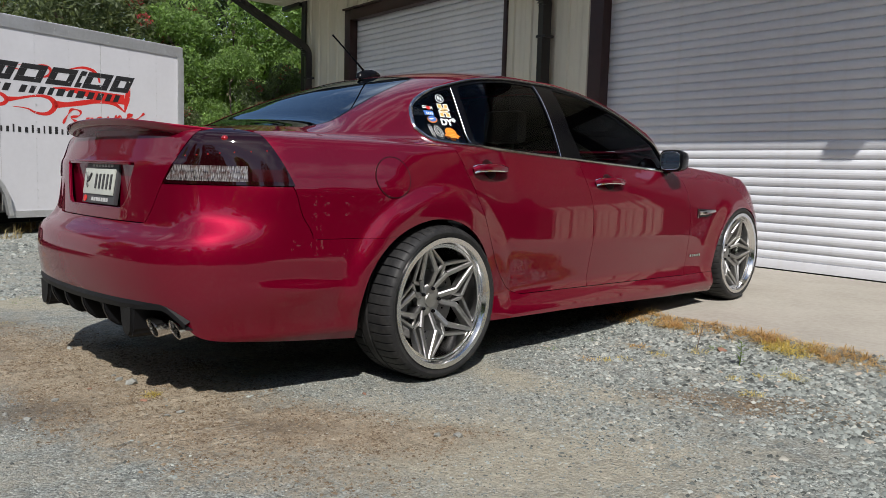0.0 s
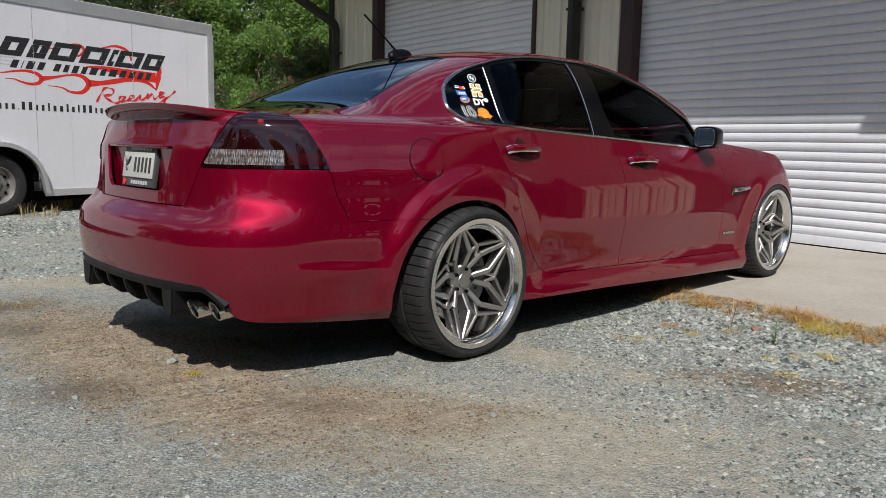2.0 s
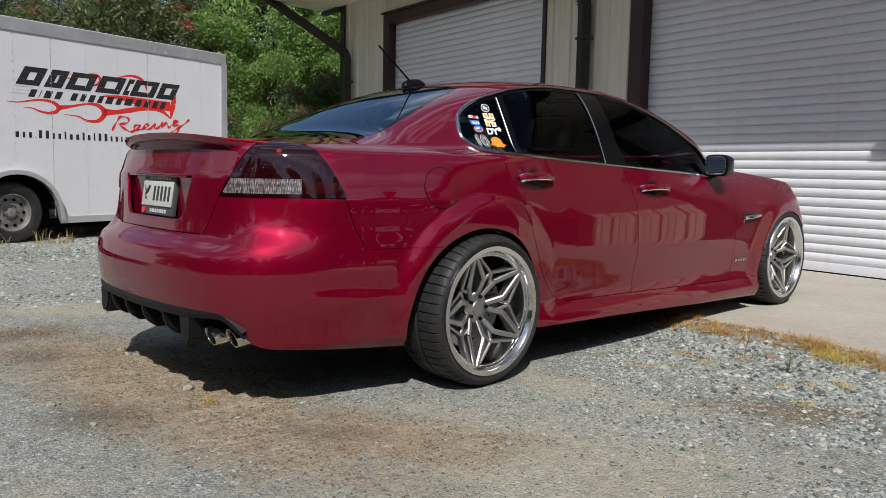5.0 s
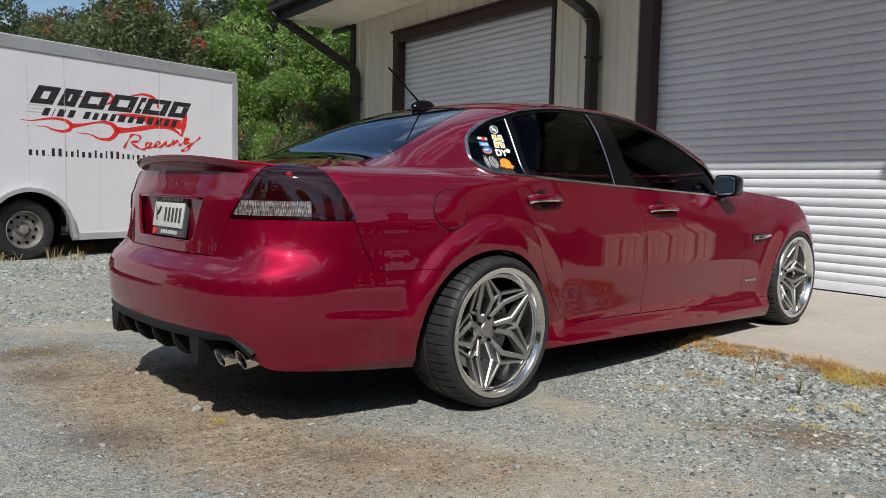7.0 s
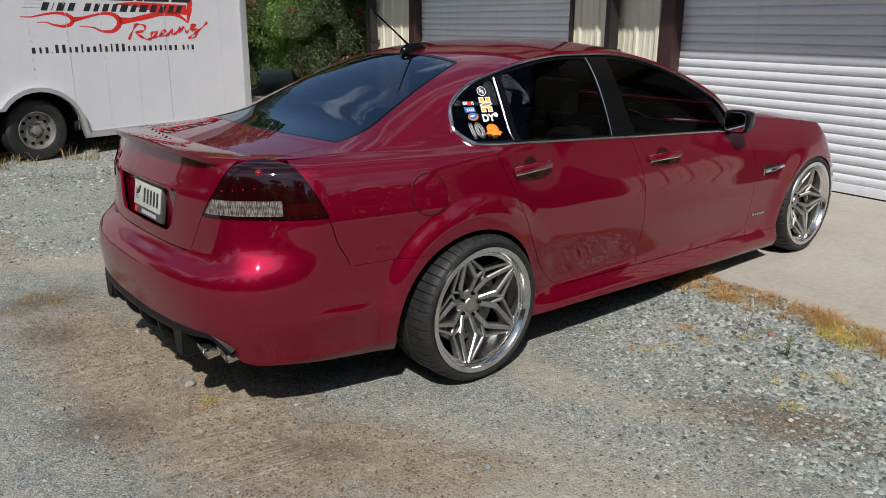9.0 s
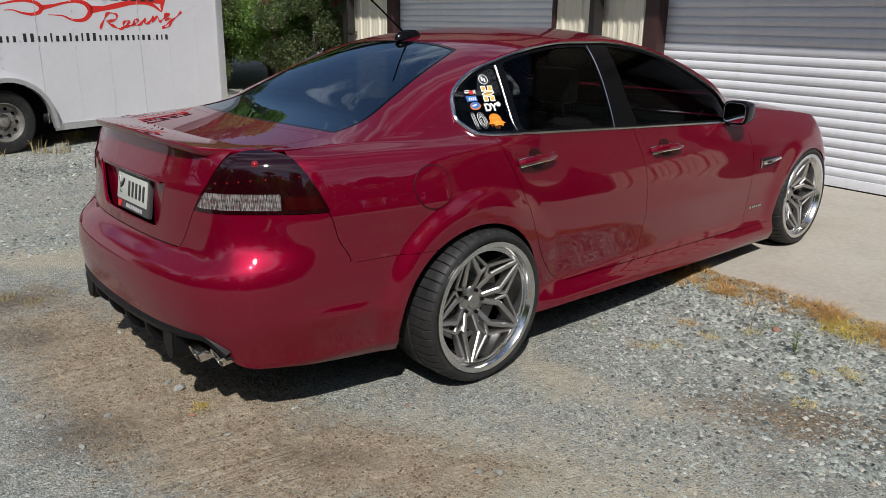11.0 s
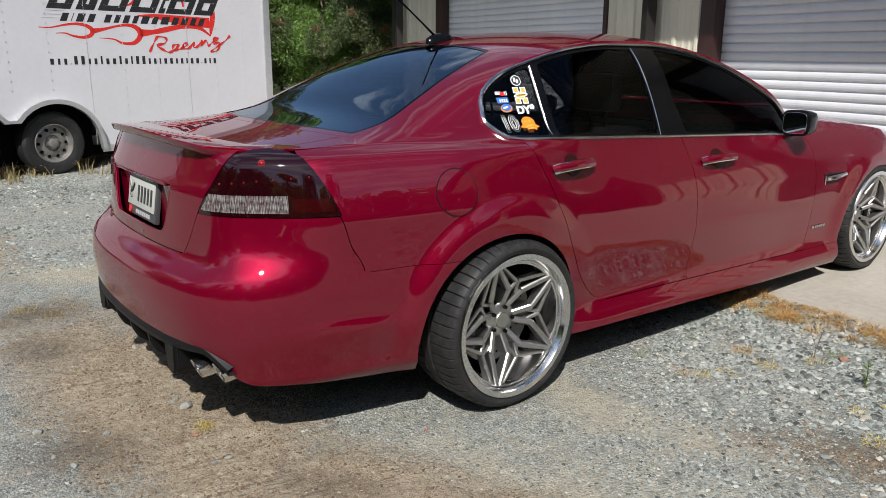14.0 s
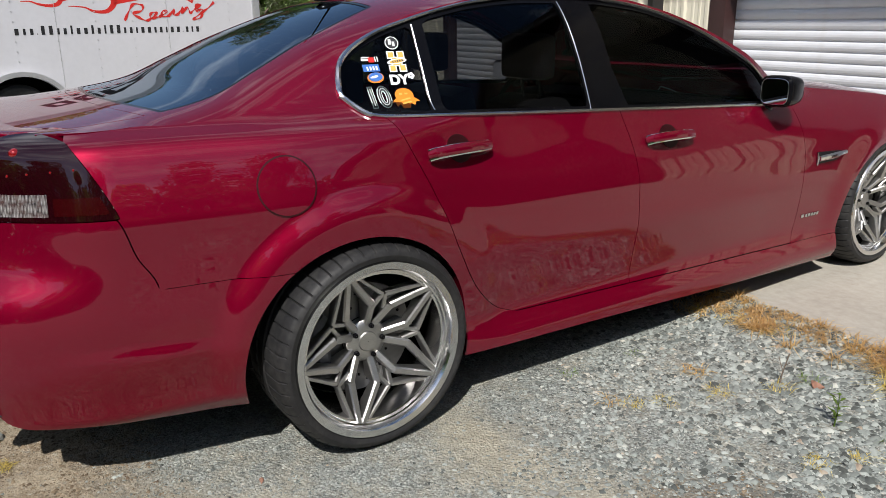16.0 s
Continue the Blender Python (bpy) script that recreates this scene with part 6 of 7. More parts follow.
        sec = [(0.17, z0 - 0.002), (0.12, z0 + 0.004), (0.06, z0 + 0.4 * max(0.003, zt - z0)), (0.0, z0 + 0.78 * max(0.003, zt - z0)), (-over + 0.012, zt - 0.001), (-over + 0.003, zt), (-over, zt - 0.004), (-over + 0.007, zt - 0.022), (-over + 0.012, zt - 0.027),
               (-over * 0.5, 0.5 * (zt - 0.027) + 0.5 * lo - 0.002), (-over * 0.22 - 0.002, lo - 0.004), (0.0, lo - 0.010), (0.012, lo - 0.014)]
        rings.append([bm.verts.new((tx + dx, y, z)) for dx, z in sec])
    for q, w in zip(rings, rings[1:]):
        for i in range(len(q) - 1):
            bm.faces.new((q[i], q[i + 1], w[i + 1], w[i]))
    bm.faces.new(rings[0])
    bm.faces.new(rings[-1][::-1])
    bmesh.ops.recalc_face_normals(bm, faces=bm.faces[:])
    part("spoiler", bm, PAINT, car, "red lip spoiler")
    # black diffuser with fins
    bm = bmesh.new()
    rings = []
    ys = np.linspace(-0.675, 0.675, 69)
    for y in ys:
        ay = abs(y)
        tx = float(np.interp(ay, -_bp[:, 1], _bp[:, 0]))
        topz = float(BUMPLOW(a_of_y(ay))) + 0.004
        lowz = float(np.interp(ay, [0, 0.38, 0.45], [0.272, 0.262, 0.25]))
        dx = float(np.interp(ay, [0, 0.38, 0.44, 0.70], [0.05, 0.05, 0.09, 0.09]))
        if ay > 0.45:
            lowz = topz - 0.05
        k = float(np.interp(ay, [0.0, 0.46, 0.6], [1, 1, 0.5]))
        if ay > 0.45:
            lowz = topz - 0.05 * k
        rings.append([bm.verts.new(p) for p in ((tx + 0.03, y, topz + 0.02), (tx - 0.004, y, topz + 0.004), (tx - 0.012 * k, y, topz - 0.012 * k), (tx - 0.006 * k, y, topz - 0.032 * k), (tx + dx, y, topz - 0.045 * k), (tx + dx + 0.025, y, lowz + 0.01), (tx + dx + 0.05, y, lowz), (tx + 0.30, y, lowz + 0.02))])
    for q, w in zip(rings, rings[1:]):
        for i in range(len(q) - 1):
            bm.faces.new((q[i], q[i + 1], w[i + 1], w[i]))
    bmesh.ops.recalc_face_normals(bm, faces=bm.faces[:])
    d = part("diffuser", bm, PLASTIC, car, "black plastic rear diffuser")
    for y in (-0.27, -0.09, 0.09, 0.27):
        fin = bmesh.new()
        tx = float(np.interp(abs(y), -_bp[:, 1], _bp[:, 0]))
        prism(fin, [(tx - 0.008, 0.362), (tx - 0.002, 0.318), (tx + 0.016, 0.282), (tx + 0.05, 0.256), (tx + 0.16, 0.25), (tx + 0.16, 0.35)], y - 0.013, y + 0.013, "y")
        bmesh.ops.bevel(fin, geom=fin.edges[:], offset=0.005, segments=2, affect="EDGES")
        part("fin", fin, PLASTIC, d)
    for sy in (-1, 1):
        tx = float(np.interp(0.42, -_bp[:, 1], _bp[:, 0]))
        pod = bmesh.new()
        prism(pod, [(0.362, 0.366), (0.374, 0.292), (0.392, 0.254), (0.418, 0.238), (0.446, 0.240), (0.466, 0.264), (0.474, 0.366)][::-1], tx - 0.004, tx + 0.16, "x")
        bmesh.ops.bevel(pod, geom=pod.edges[:], offset=0.011, segments=3, affect="EDGES")
        for v in pod.verts:
            v.co.y *= sy
        bmesh.ops.recalc_face_normals(pod, faces=pod.faces[:])
        part("exhaust_surround", pod, PLASTIC, d)
        part("exhaust_recess", boxes((tx + 0.19, tx + 0.20, min(sy * 0.45, sy * 0.64), max(sy * 0.45, sy * 0.64), 0.25, 0.36)), LINER, d, smooth=False)
        for k, y in enumerate((0.525, 0.608)):
            tip = bmesh.new()
            t2 = float(np.interp(y, -_bp[:, 1], _bp[:, 0]))
            lathe(tip, [(0.030, 0.20), (0.036, 0.12), (0.038, 0.0), (0.0375, -0.006), (0.034, -0.006), (0.033, 0.0), (0.031, 0.15)], 32, "x")
            ob = part("exhaust_tip", tip, POLISHED, car, "polished steel exhaust tip")
            ob.matrix_local = pose(t2 + 0.030 + 0.012 * k, sy * y, 0.286, 0, -4, 0)
            for v in ob.data.vertices:
                if v.co.x < 0.01:
                    v.co.x += v.co.z * -0.35
            inner = bmesh.new()
            lathe(inner, [(0.0005, 0.06), (0.0325, 0.06)], 24, "x")
            part("tip_inside", inner, LINER, ob, smooth=False)


_ba = np.linspace(0, a_of_x(-0.55), 200)
_bp = skin(_ba, 0.37)
PLATEFRAME = simple("plate_frame_plastic", (0.055, 0.055, 0.06), 0.45, vary=0.1).m
PLATE = simple("plate_face", (0.44, 0.46, 0.42), 0.35, vary=0.06).m


def build_flank_details(car):
    for side in (False, True):
        fl = Matrix.Diagonal((1, -1, 1, 1)) if side else Matrix.Identity(4)
        for x, z in ((0.335, 0.883), (1.315, 0.834)):
            build_handle(x, z, car, side)
        build_mirror(car, side)
        # fender vent
        m = fl @ flank_frame(2.40, 0.655, 0.0)
        bm = bmesh.new()
        prism(bm, [(-0.105, -0.026), (0.04, -0.022), (0.12, 0.002), (0.115, 0.020), (-0.02, 0.026), (-0.105, 0.028)], -0.004, 0.003, "z")
        v = part("fender_vent", bm, PLASTIC, car, "dark fender vent with a bright bar", smooth=False)
        v.matrix_local = m
        bm = bmesh.new()
        tube(bm, [Vector((-0.10, 0.0, 0.008)), Vector((0, 0.004, 0.012)), Vector((0.118, 0.01, 0.006))], [0.013, 0.015, 0.011], 8, flat=1.0, up=(0, 0, 1))
        part("vent_bar", bm, CHROME, v, "bright vent bar")
        bm = bmesh.new()
        tube(bm, [Vector((-0.102, -0.030, 0.004)), Vector((-0.104, 0.0, 0.006)), Vector((-0.102, 0.030, 0.004))], 0.0045, 6, up=(0, 0, 1))
        part("vent_edge", bm, SATIN, v, "bright vent edge")
        # badge bars on the lower fender
        m = fl @ flank_frame(2.32, 0.387, 0.0015)
        for i in range(6):
            w = 0.015 if i else 0.02
            x0 = -0.062 + i * 0.0215 + (0.0 if i == 0 else 0.009)
            b = part("badge_bar", boxes((x0, x0 + w, -0.0075, 0.0075, 0, 0.003)), SATIN, car, "small bright badge bar", smooth=False)
            b.matrix_local = m
    # fuel flap on the right flank: a proud disc in a dark ring
    us, vs = np.linspace(a_of_x(-0.4), a_of_x(-0.08), 40), np.linspace(0.74, 0.96, 34)
    part("fuel_flap", clipped(us, vs, [lambda a, z: 0.078 - np.hypot(px(a) + 0.243, z - 0.845)], skin, 0.004, False, 0.0034), PAINT, car)
    # the ring's dark red stands in for shade in the gap
    part("fuel_flap_gap", clipped(us, vs, [lambda a, z: 0.0822 - np.hypot(px(a) + 0.243, z - 0.845), lambda a, z: np.hypot(px(a) + 0.243, z - 0.845) - 0.0775], skin, 0.003, False, 0.003), CUP, car)
    # aerial: fin base and whip at the back of the roof
    m = Matrix.Translation((0.385, 0.03, float(capz(np.array(0.385), np.array(0.03)))))
    bm = bmesh.new()
    rings = []
    for z, s in ((-0.01, 1.0), (0.012, 0.95), (0.028, 0.7), (0.038, 0.35)):
        rings.append([bm.verts.new((0.085 * math.cos(t) * s + 0.02 * (1 - s), 0.034 * math.sin(t) * s, z)) for t in np.linspace(0, 2 * math.pi, 25)[:-1]])
    for q, w in zip(rings, rings[1:]):
        for i in range(24):
            bm.faces.new((q[i], q[(i + 1) % 24], w[(i + 1) % 24], w[i]))
    bm.faces.new(rings[-1])
    an = part("aerial_base", bm, BLACK, car, "black aerial base with a whip")
    an.matrix_local = m
    bm = bmesh.new()
    tube(bm, [Vector((-0.035, 0, 0.03)), Vector((-0.10, 0, 0.08)), Vector((-0.17, 0, 0.133)), Vector((-0.243, 0, 0.186))], [0.006, 0.0042, 0.0042, 0.005], 8)
    part("whip", bm, BLACK, an)


def build_stickers(car):
    """Decals on the right quarter window, as plain shapes in their colours."""
    def decal(name, x, z, shapes, mat, label, out=0.0):
        m = flank_frame(x, z, -0.0045 + out)
        for k, s in enumerate(shapes):
            bm = bmesh.new()
            prism(bm, s, 0.0, 0.0006, "z")
            d = part(name, bm, mat, car, label, smooth=False)
            d.matrix_local = m @ Matrix.Translation((0, 0, 0.0001 * k))

    def disc(cx, cy, r, n=24, sx=1.0):
        return [(cx + sx * r * math.cos(2 * math.pi * i / n), cy + r * math.sin(2 * math.pi * i / n)) for i in range(n)]

    def bar(x0, y0, x1, y1):
        return [(x0, y0), (x1, y0), (x1, y1), (x0, y1)]
    def letters(body, size, x, z, mat, label, fat, out, wide=1.0):
        cu = bpy.data.curves.new("sticker", "FONT")
        cu.body, cu.size, cu.align_x, cu.align_y, cu.extrude, cu.offset = body, size, "CENTER", "CENTER", 0.0003, fat
        tmp = new("sticker_text", cu)
        me = bpy.data.meshes.new_from_object(tmp.evaluated_get(bpy.context.evaluated_depsgraph_get()))
        bpy.data.objects.remove(tmp)
        me.materials.clear()
        me.materials.append(mat)
        d = new("sticker", me)
        d.parent, d["label"] = car, label
        d.matrix_local = flank_frame(x, z, -0.0042 + out) @ Matrix.Diagonal((wide, 1, 1, 1))

    def turned(shape, deg):
        c, n = math.cos(radians(deg)), math.sin(radians(deg))
        return [(x * c - y * n, x * n + y * c) for x, y in shape]
    # ring with two small marks
    decal("sticker", 0.240, 1.209, [disc(0, 0, 0.0225)], INKWHITE, "round white ring decal")
    decal("sticker", 0.240, 1.209, [disc(0, 0, 0.0195)], INKBLACK, "black decal centre", 0.0006)
    decal("sticker", 0.240, 1.209, [bar(-0.011, -0.006, -0.002, 0.012), bar(0.001, -0.012, 0.009, 0.004)], INKWHITE, "white decal marks", 0.0012)
    # gold block with white edges and a band across it
    block = [(-0.029, -0.036, -0.004, -0.010), (0.004, -0.036, 0.029, -0.010), (-0.029, 0.010, -0.004, 0.036), (0.004, 0.010, 0.029, 0.036), (-0.018, -0.016, 0.018, 0.016)]
    decal("sticker", 0.238, 1.153, [bar(*b) for b in block], INKWHITE, "white-edged gold block decal")
    decal("sticker", 0.238, 1.153, [bar(a + 0.004, b + 0.004, c - 0.004, d - 0.004) for a, b, c, d in block], INKGOLD, "gold block decal", 0.0008)
    decal("sticker", 0.238, 1.153, [turned(disc(0, 0, 0.009, sx=3.7), 8)], INKWHITE, "pale band across the gold decal", 0.0016)
    decal("sticker", 0.238, 1.153, [turned(disc(0, 0, 0.006, sx=4.2), 8)], INKGOLD, "gold band", 0.0022)
    decal("sticker", 0.238, 1.153, [turned(bar(-0.016 + 0.008 * k, -0.003, -0.012 + 0.008 * k, 0.003), 8) for k in range(5)], INKBLACK, "dark bars on the band", 0.0028)
    # blue and red patch with an oval below
    decal("sticker", 0.147, 1.158, [bar(-0.028, 0.0, -0.004, 0.006), bar(-0.026, 0.009, 0.002, 0.013), bar(0.018, -0.004, 0.022, 0.013), bar(0.026, -0.004, 0.030, 0.013)], INKWHITE, "white decal bars")
    decal("sticker", 0.147, 1.158, [bar(-0.004, -0.006, 0.016, 0.011)], INKRED, "red decal block", 0.0004)
    decal("sticker", 0.147, 1.137, [bar(-0.030, -0.013, 0.026, 0.012)], INKBLUE, "blue decal block")
    decal("sticker", 0.147, 1.137, [bar(-0.018 + 0.0105 * k, -0.009, -0.012 + 0.0105 * k, 0.004) for k in range(4)], INKWHITE, "white bars on blue", 0.0008)
    decal("sticker", 0.150, 1.108, [turned(disc(0, 0, 0.0185, sx=1.55), 8)], INKORANGE, "orange-rimmed oval decal", -0.0002)
    decal("sticker", 0.150, 1.110, [turned(disc(0, 0, 0.0155, sx=1.6), 8)], INKBLUE, "blue oval decal", 0.0006)
    decal("sticker", 0.150, 1.110, [turned(disc(-0.004, 0.001, 0.004, sx=3.6), 12)], INKWHITE, "pale streak on the oval", 0.0012)
    # two white capitals with a flower
    letters("DY", 0.046, 0.226, 1.098, INKWHITE, "white capital letters decal", 0.0022, 0.0004, 1.0)
    decal("sticker", 0.270, 1.110, [disc(0.007 * math.cos(t), 0.007 * math.sin(t), 0.0052, 10) for t in np.arange(5) * 2 * math.pi / 5], INKWHITE, "small white flower decal")
    # black number ten with white edges
    letters("10", 0.098, 0.137, 1.049, INKWHITE, "white-edged number ten decal", 0.0058, 0.0, 0.84)
    letters("10", 0.098, 0.137, 1.049, INKBLACK, "black number ten", 0.0026, 0.0008, 0.84)
    letters("10", 0.098, 0.137, 1.049, INKGREY, "pale inner lines of the number", -0.0028, 0.0016, 0.84)
    # orange round figure: cap, brim and ragged lower edge
    decal("sticker", 0.224, 1.047, [disc(0.002, 0.008, 0.026, sx=1.2), [(-0.048, -0.018), (-0.030, -0.002), (0.034, -0.002), (0.050, -0.014), (0.036, -0.016), (0.030, -0.030), (0.018, -0.020), (0.012, -0.038), (-0.012, -0.038), (-0.018, -0.022), (-0.030, -0.032), (-0.034, -0.016)]], INKORANGE, "orange ragged round decal")
    decal("sticker", 0.224, 1.047, [bar(-0.014, 0.010, -0.004, 0.016), bar(0.004, 0.010, 0.014, 0.016), turned(bar(-0.018, -0.010, 0.018, -0.005), 12), turned(bar(-0.016, -0.022, 0.016, -0.017), 12)], INKGOLD, "darker gold marks", 0.0008)


def build_car():
    car = thing("car", "dark red metallic sedan with tinted windows, parked nose to the doors", "car", pose(-3.001, 2.587, 0.0, 0, 0, 96.64))
    build_body(car)
    build_seats(car)
    for side in (False, True):
        build_taillight(car, side)
    build_wheels(car)
    build_tail_details(car)
    build_flank_details(car)
    build_stickers(car)


build_car()


# ---- loose stones and weeds ----
def oval(x, y, cx, cy, rx, ry, turn):
    c, w = math.cos(radians(turn)), math.sin(radians(turn))
    dx, dy = x - cx, y - cy
    return 1 - math.hypot((dx * c + dy * w) / rx, (dy * c - dx * w) / ry)


def earth(x, y):
    """How bare the ground is: 1 on the worn earth behind the car, 0 on clean gravel."""
    d = max(oval(x, y, -2.8, 1.53, 1.75, 0.5, 12), oval(x, y, -1.85, 1.93, 0.62, 0.3, 35), 0.5 * oval(x, y, -1.57, 2.22, 0.3, 0.16, 50), 0.34 * oval(x, y, -1.0, 3.55, 0.66, 0.27, 28))
    return min(1.0, max(0.0, d * 2.2 + 0.5 * noise.noise(Vector((x * 2.4, y * 2.4, 7)))))


def sandy(x, y):
    """Where wheels have ground the stone to tan dust."""
    d = max(0.7 * oval(x, y, -1.35, 2.3, 1.0, 0.6, 35), oval(x, y, -1.98, 2.95, 0.42, 0.2, 0), 0.8 * oval(x, y, -1.5, 3.1, 0.4, 0.2, 20))
    return min(1.0, max(0.0, d * 1.6 + 0.4 * noise.noise(Vector((x * 3, y * 3, 4)))))


def stone_shape(rng, n=3):
    """Broken stone: a squashed, skewed octahedron-like chip of 6 to 8 corners."""
    ang = np.arange(4) * math.pi / 2 + rng.uniform(-0.45, 0.45, 4)
    ring = [(math.cos(a) * rng.uniform(0.7, 1.2), math.sin(a) * rng.uniform(0.6, 1.0), rng.uniform(-0.25, 0.05)) for a in ang]
    top = (rng.uniform(-0.25, 0.25), rng.uniform(-0.25, 0.25), rng.uniform(0.45, 0.8))
    top2 = (rng.uniform(-0.45, -0.1), rng.uniform(0.05, 0.35), rng.uniform(0.4, 0.7))
    return np.array(ring + [top, top2])


STONE_FACES = [(0, 1, 4), (1, 2, 5), (1, 5, 4), (2, 3, 5), (3, 0, 4), (3, 4, 5)]


def build_gravel():
    rng = np.random.default_rng(5)
    shapes = np.array([stone_shape(rng) for _ in range(60)])
    spots = []
    while len(spots) < 114000:
        x, y = rng.uniform(-5.0, 0.6), rng.uniform(0.3, 4.64)
        if rng.random() < 0.55:
            x, y = rng.uniform(-2.6, 0.2), rng.uniform(1.5, 4.64)
        bare = earth(x, y)
        clump = noise.noise(Vector((x * 1.7, y * 1.7, 2))) + 0.7 * noise.noise(Vector((x * 5, y * 5, 6)))
        coarse = min(1, max(0, (y + 0.5 * x - 1.5) / 1.6))
        if rng.random() > (1 - 0.9 * bare) * (1 - 0.75 * sandy(x, y)) * (0.32 + 0.6 * coarse) * (0.65 + 0.9 * clump):
            continue
        s = min(0.0075 + 0.0085 * coarse, 0.0027 * (1 + rng.pareto(1.85 + 0.5 * (1 - coarse)))) * (1 + 0.65 * coarse) * (1 - 0.35 * bare)
        spots.append((x, y, s))
    while len(spots) < 146000:
        a, r = rng.uniform(0, 2 * math.pi), rng.uniform(2.0, 9.0)
        x, y = -3 + r * math.cos(a) * 1.2, 1.5 + r * math.sin(a)
        if rng.random() < 0.85:  # the strip between car and trailer
            x, y = rng.uniform(-9.2, -4.9), rng.uniform(-0.4, 4.0)
        if y < 4.6 and not (-5.0 < x < 0.6 and y > 0.3):
            spots.append((x, y, min(0.03, 0.008 * (1 + rng.pareto(2.6)))))
    while len(spots) < 162000:  # fine chips over the open yard
        x, y = rng.uniform(-2.8, 0.7), rng.uniform(0.2, 2.6)
        if rng.random() > (1 - 0.97 * earth(x, y)) * (0.55 + 0.9 * noise.noise(Vector((x * 2.6, y * 2.6, 11)))):
            continue
        spots.append((x, y, min(0.011, 0.0030 * (1 + rng.pareto(2.3)))))
    while len(spots) < 172000:
        x, y = rng.uniform(0.6, 4.0), rng.uniform(1.2, 4.6)
        if rng.random() < 0.7 + 0.8 * noise.noise(Vector((x * 1.7, y * 1.7, 2))):
            spots.append((x, y, rng.uniform(0.007, 0.018)))
    crumbs = []
    while len(crumbs) < 30000:
        x, y = rng.uniform(-4.6, -0.6), rng.uniform(0.7, 4.0)
        damp = max(0.0, oval(x, y, -1.0, 3.55, 0.66, 0.27, 28))
        if rng.random() < (earth(x, y) + 1.6 * damp) * (0.5 + noise.noise(Vector((x * 6, y * 6, 3)))):
            crumbs.append((x, y, min(0.011, 0.0024 * (1 + rng.pareto(2.2)))))
    chip_mesh(rng, crumbs, shapes, CLOD, "earth_crumbs", "loose brown crumbs of dry earth", "earth")
    return chip_mesh(rng, spots, shapes, STONE, "gravel", "loose grey-green crushed stone chips on the yard", "gravel")


def chip_mesh(rng, spots, shapes, mat, name, label, category):
    spots = np.array(spots)
    n = len(spots)
    zz = np.array([ground_height(x, y) for x, y, _ in spots]) - spots[:, 2] * 0.05
    k = shapes[rng.integers(60, size=n)]
    a = rng.uniform(0, 2 * math.pi, n)
    c, w = np.cos(a)[:, None], np.sin(a)[:, None]
    s = spots[:, 2][:, None]
    flat = rng.uniform(0.4, 0.85, n)[:, None]
    co = np.stack([spots[:, 0][:, None] + s * (k[:, :, 0] * c - k[:, :, 1] * w), spots[:, 1][:, None] + s * (k[:, :, 0] * w + k[:, :, 1] * c), zz[:, None] + s * k[:, :, 2] * flat], -1).reshape(-1, 3)
    tri = (np.array(STONE_FACES)[None] + 6 * np.arange(n)[:, None, None]).reshape(-1)
    me = bpy.data.meshes.new(name)
    me.vertices.add(len(co))
    me.vertices.foreach_set("co", co.ravel())
    me.loops.add(len(tri))
    me.loops.foreach_set("vertex_index", tri)
    me.polygons.add(len(tri) // 3)
    me.polygons.foreach_set("loop_start", np.arange(0, len(tri), 3))
    me.materials.append(mat)
    me.update(calc_edges=True)
    return tagged(new(name, me), label, category, kind="stuff")


def build_stones():
    """The larger stones that lie loose on the yard."""
    rng = np.random.default_rng(17)
    grey, brick, leafy = "flat grey stone lying on the yard", "small orange brick chip on bare earth", "dry reddish leaf lying on gravel"
    for x, y, r, label, mat in ((-2.68, 1.61, 0.034, grey, PALESTONE), (-2.44, 1.19, 0.020, grey, PALESTONE), (-2.62, 1.32, 0.022, grey, PALESTONE), (-2.83, 1.58, 0.018, grey, PALESTONE), (-2.76, 1.585, 0.022, grey, PALESTONE),
                                (-3.42, 1.55, 0.020, grey, PALESTONE), (-2.22, 1.59, 0.016, grey, PALESTONE), (-2.23, 1.64, 0.017, grey, PALESTONE), (-2.53, 1.14, 0.014, grey, PALESTONE), (-2.75, 1.11, 0.028, grey, PALESTONE),
                                (-1.49, 2.31, 0.024, grey, PALESTONE), (-1.53, 2.25, 0.02, grey, PALESTONE), (-1.59, 3.00, 0.024, grey, PALESTONE), (-1.30, 2.89, 0.020, grey, PALESTONE), (-1.30, 3.28, 0.022, grey, PALESTONE),
                                (-1.20, 3.36, 0.024, grey, PALESTONE), (-1.10, 3.05, 0.02, grey, PALESTONE), (-0.98, 3.3, 0.024, grey, PALESTONE), (-2.69, 1.455, 0.013, brick, BRICKCHIP), (-2.46, 1.585, 0.016, brick, BRICKCHIP),
                                (-2.05, 2.30, 0.014, leafy, BRICKCHIP), (-1.66, 4.20, 0.035, "dull red stone chip in gravel", BRICKCHIP)):
        bm, r = bmesh.new(), r * 0.9
        bmesh.ops.create_icosphere(bm, subdivisions=1, radius=r)
        cuts = [(Vector(rng.normal(size=3)).normalized(), rng.uniform(0.45, 0.8)) for _ in range(7)]
        for v in bm.verts:
            for n_, q in cuts:  # broken flat faces
                over = v.co.dot(n_) - q * r
                if over > 0:
                    v.co -= n_ * over
            v.co = Vector((v.co.x * 1.25, v.co.y * 0.8, v.co.z * 0.5 + r * 0.18))
        ob = part("stone" if mat is not BRICKCHIP else "chip", bm, mat, smooth=False)
        ob.matrix_world = pose(x, y, ground_height(x, y) + r * 0.02, 0, 0, rng.uniform(0, 360))
        tagged(ob, label, "stone", group="larger loose stones")


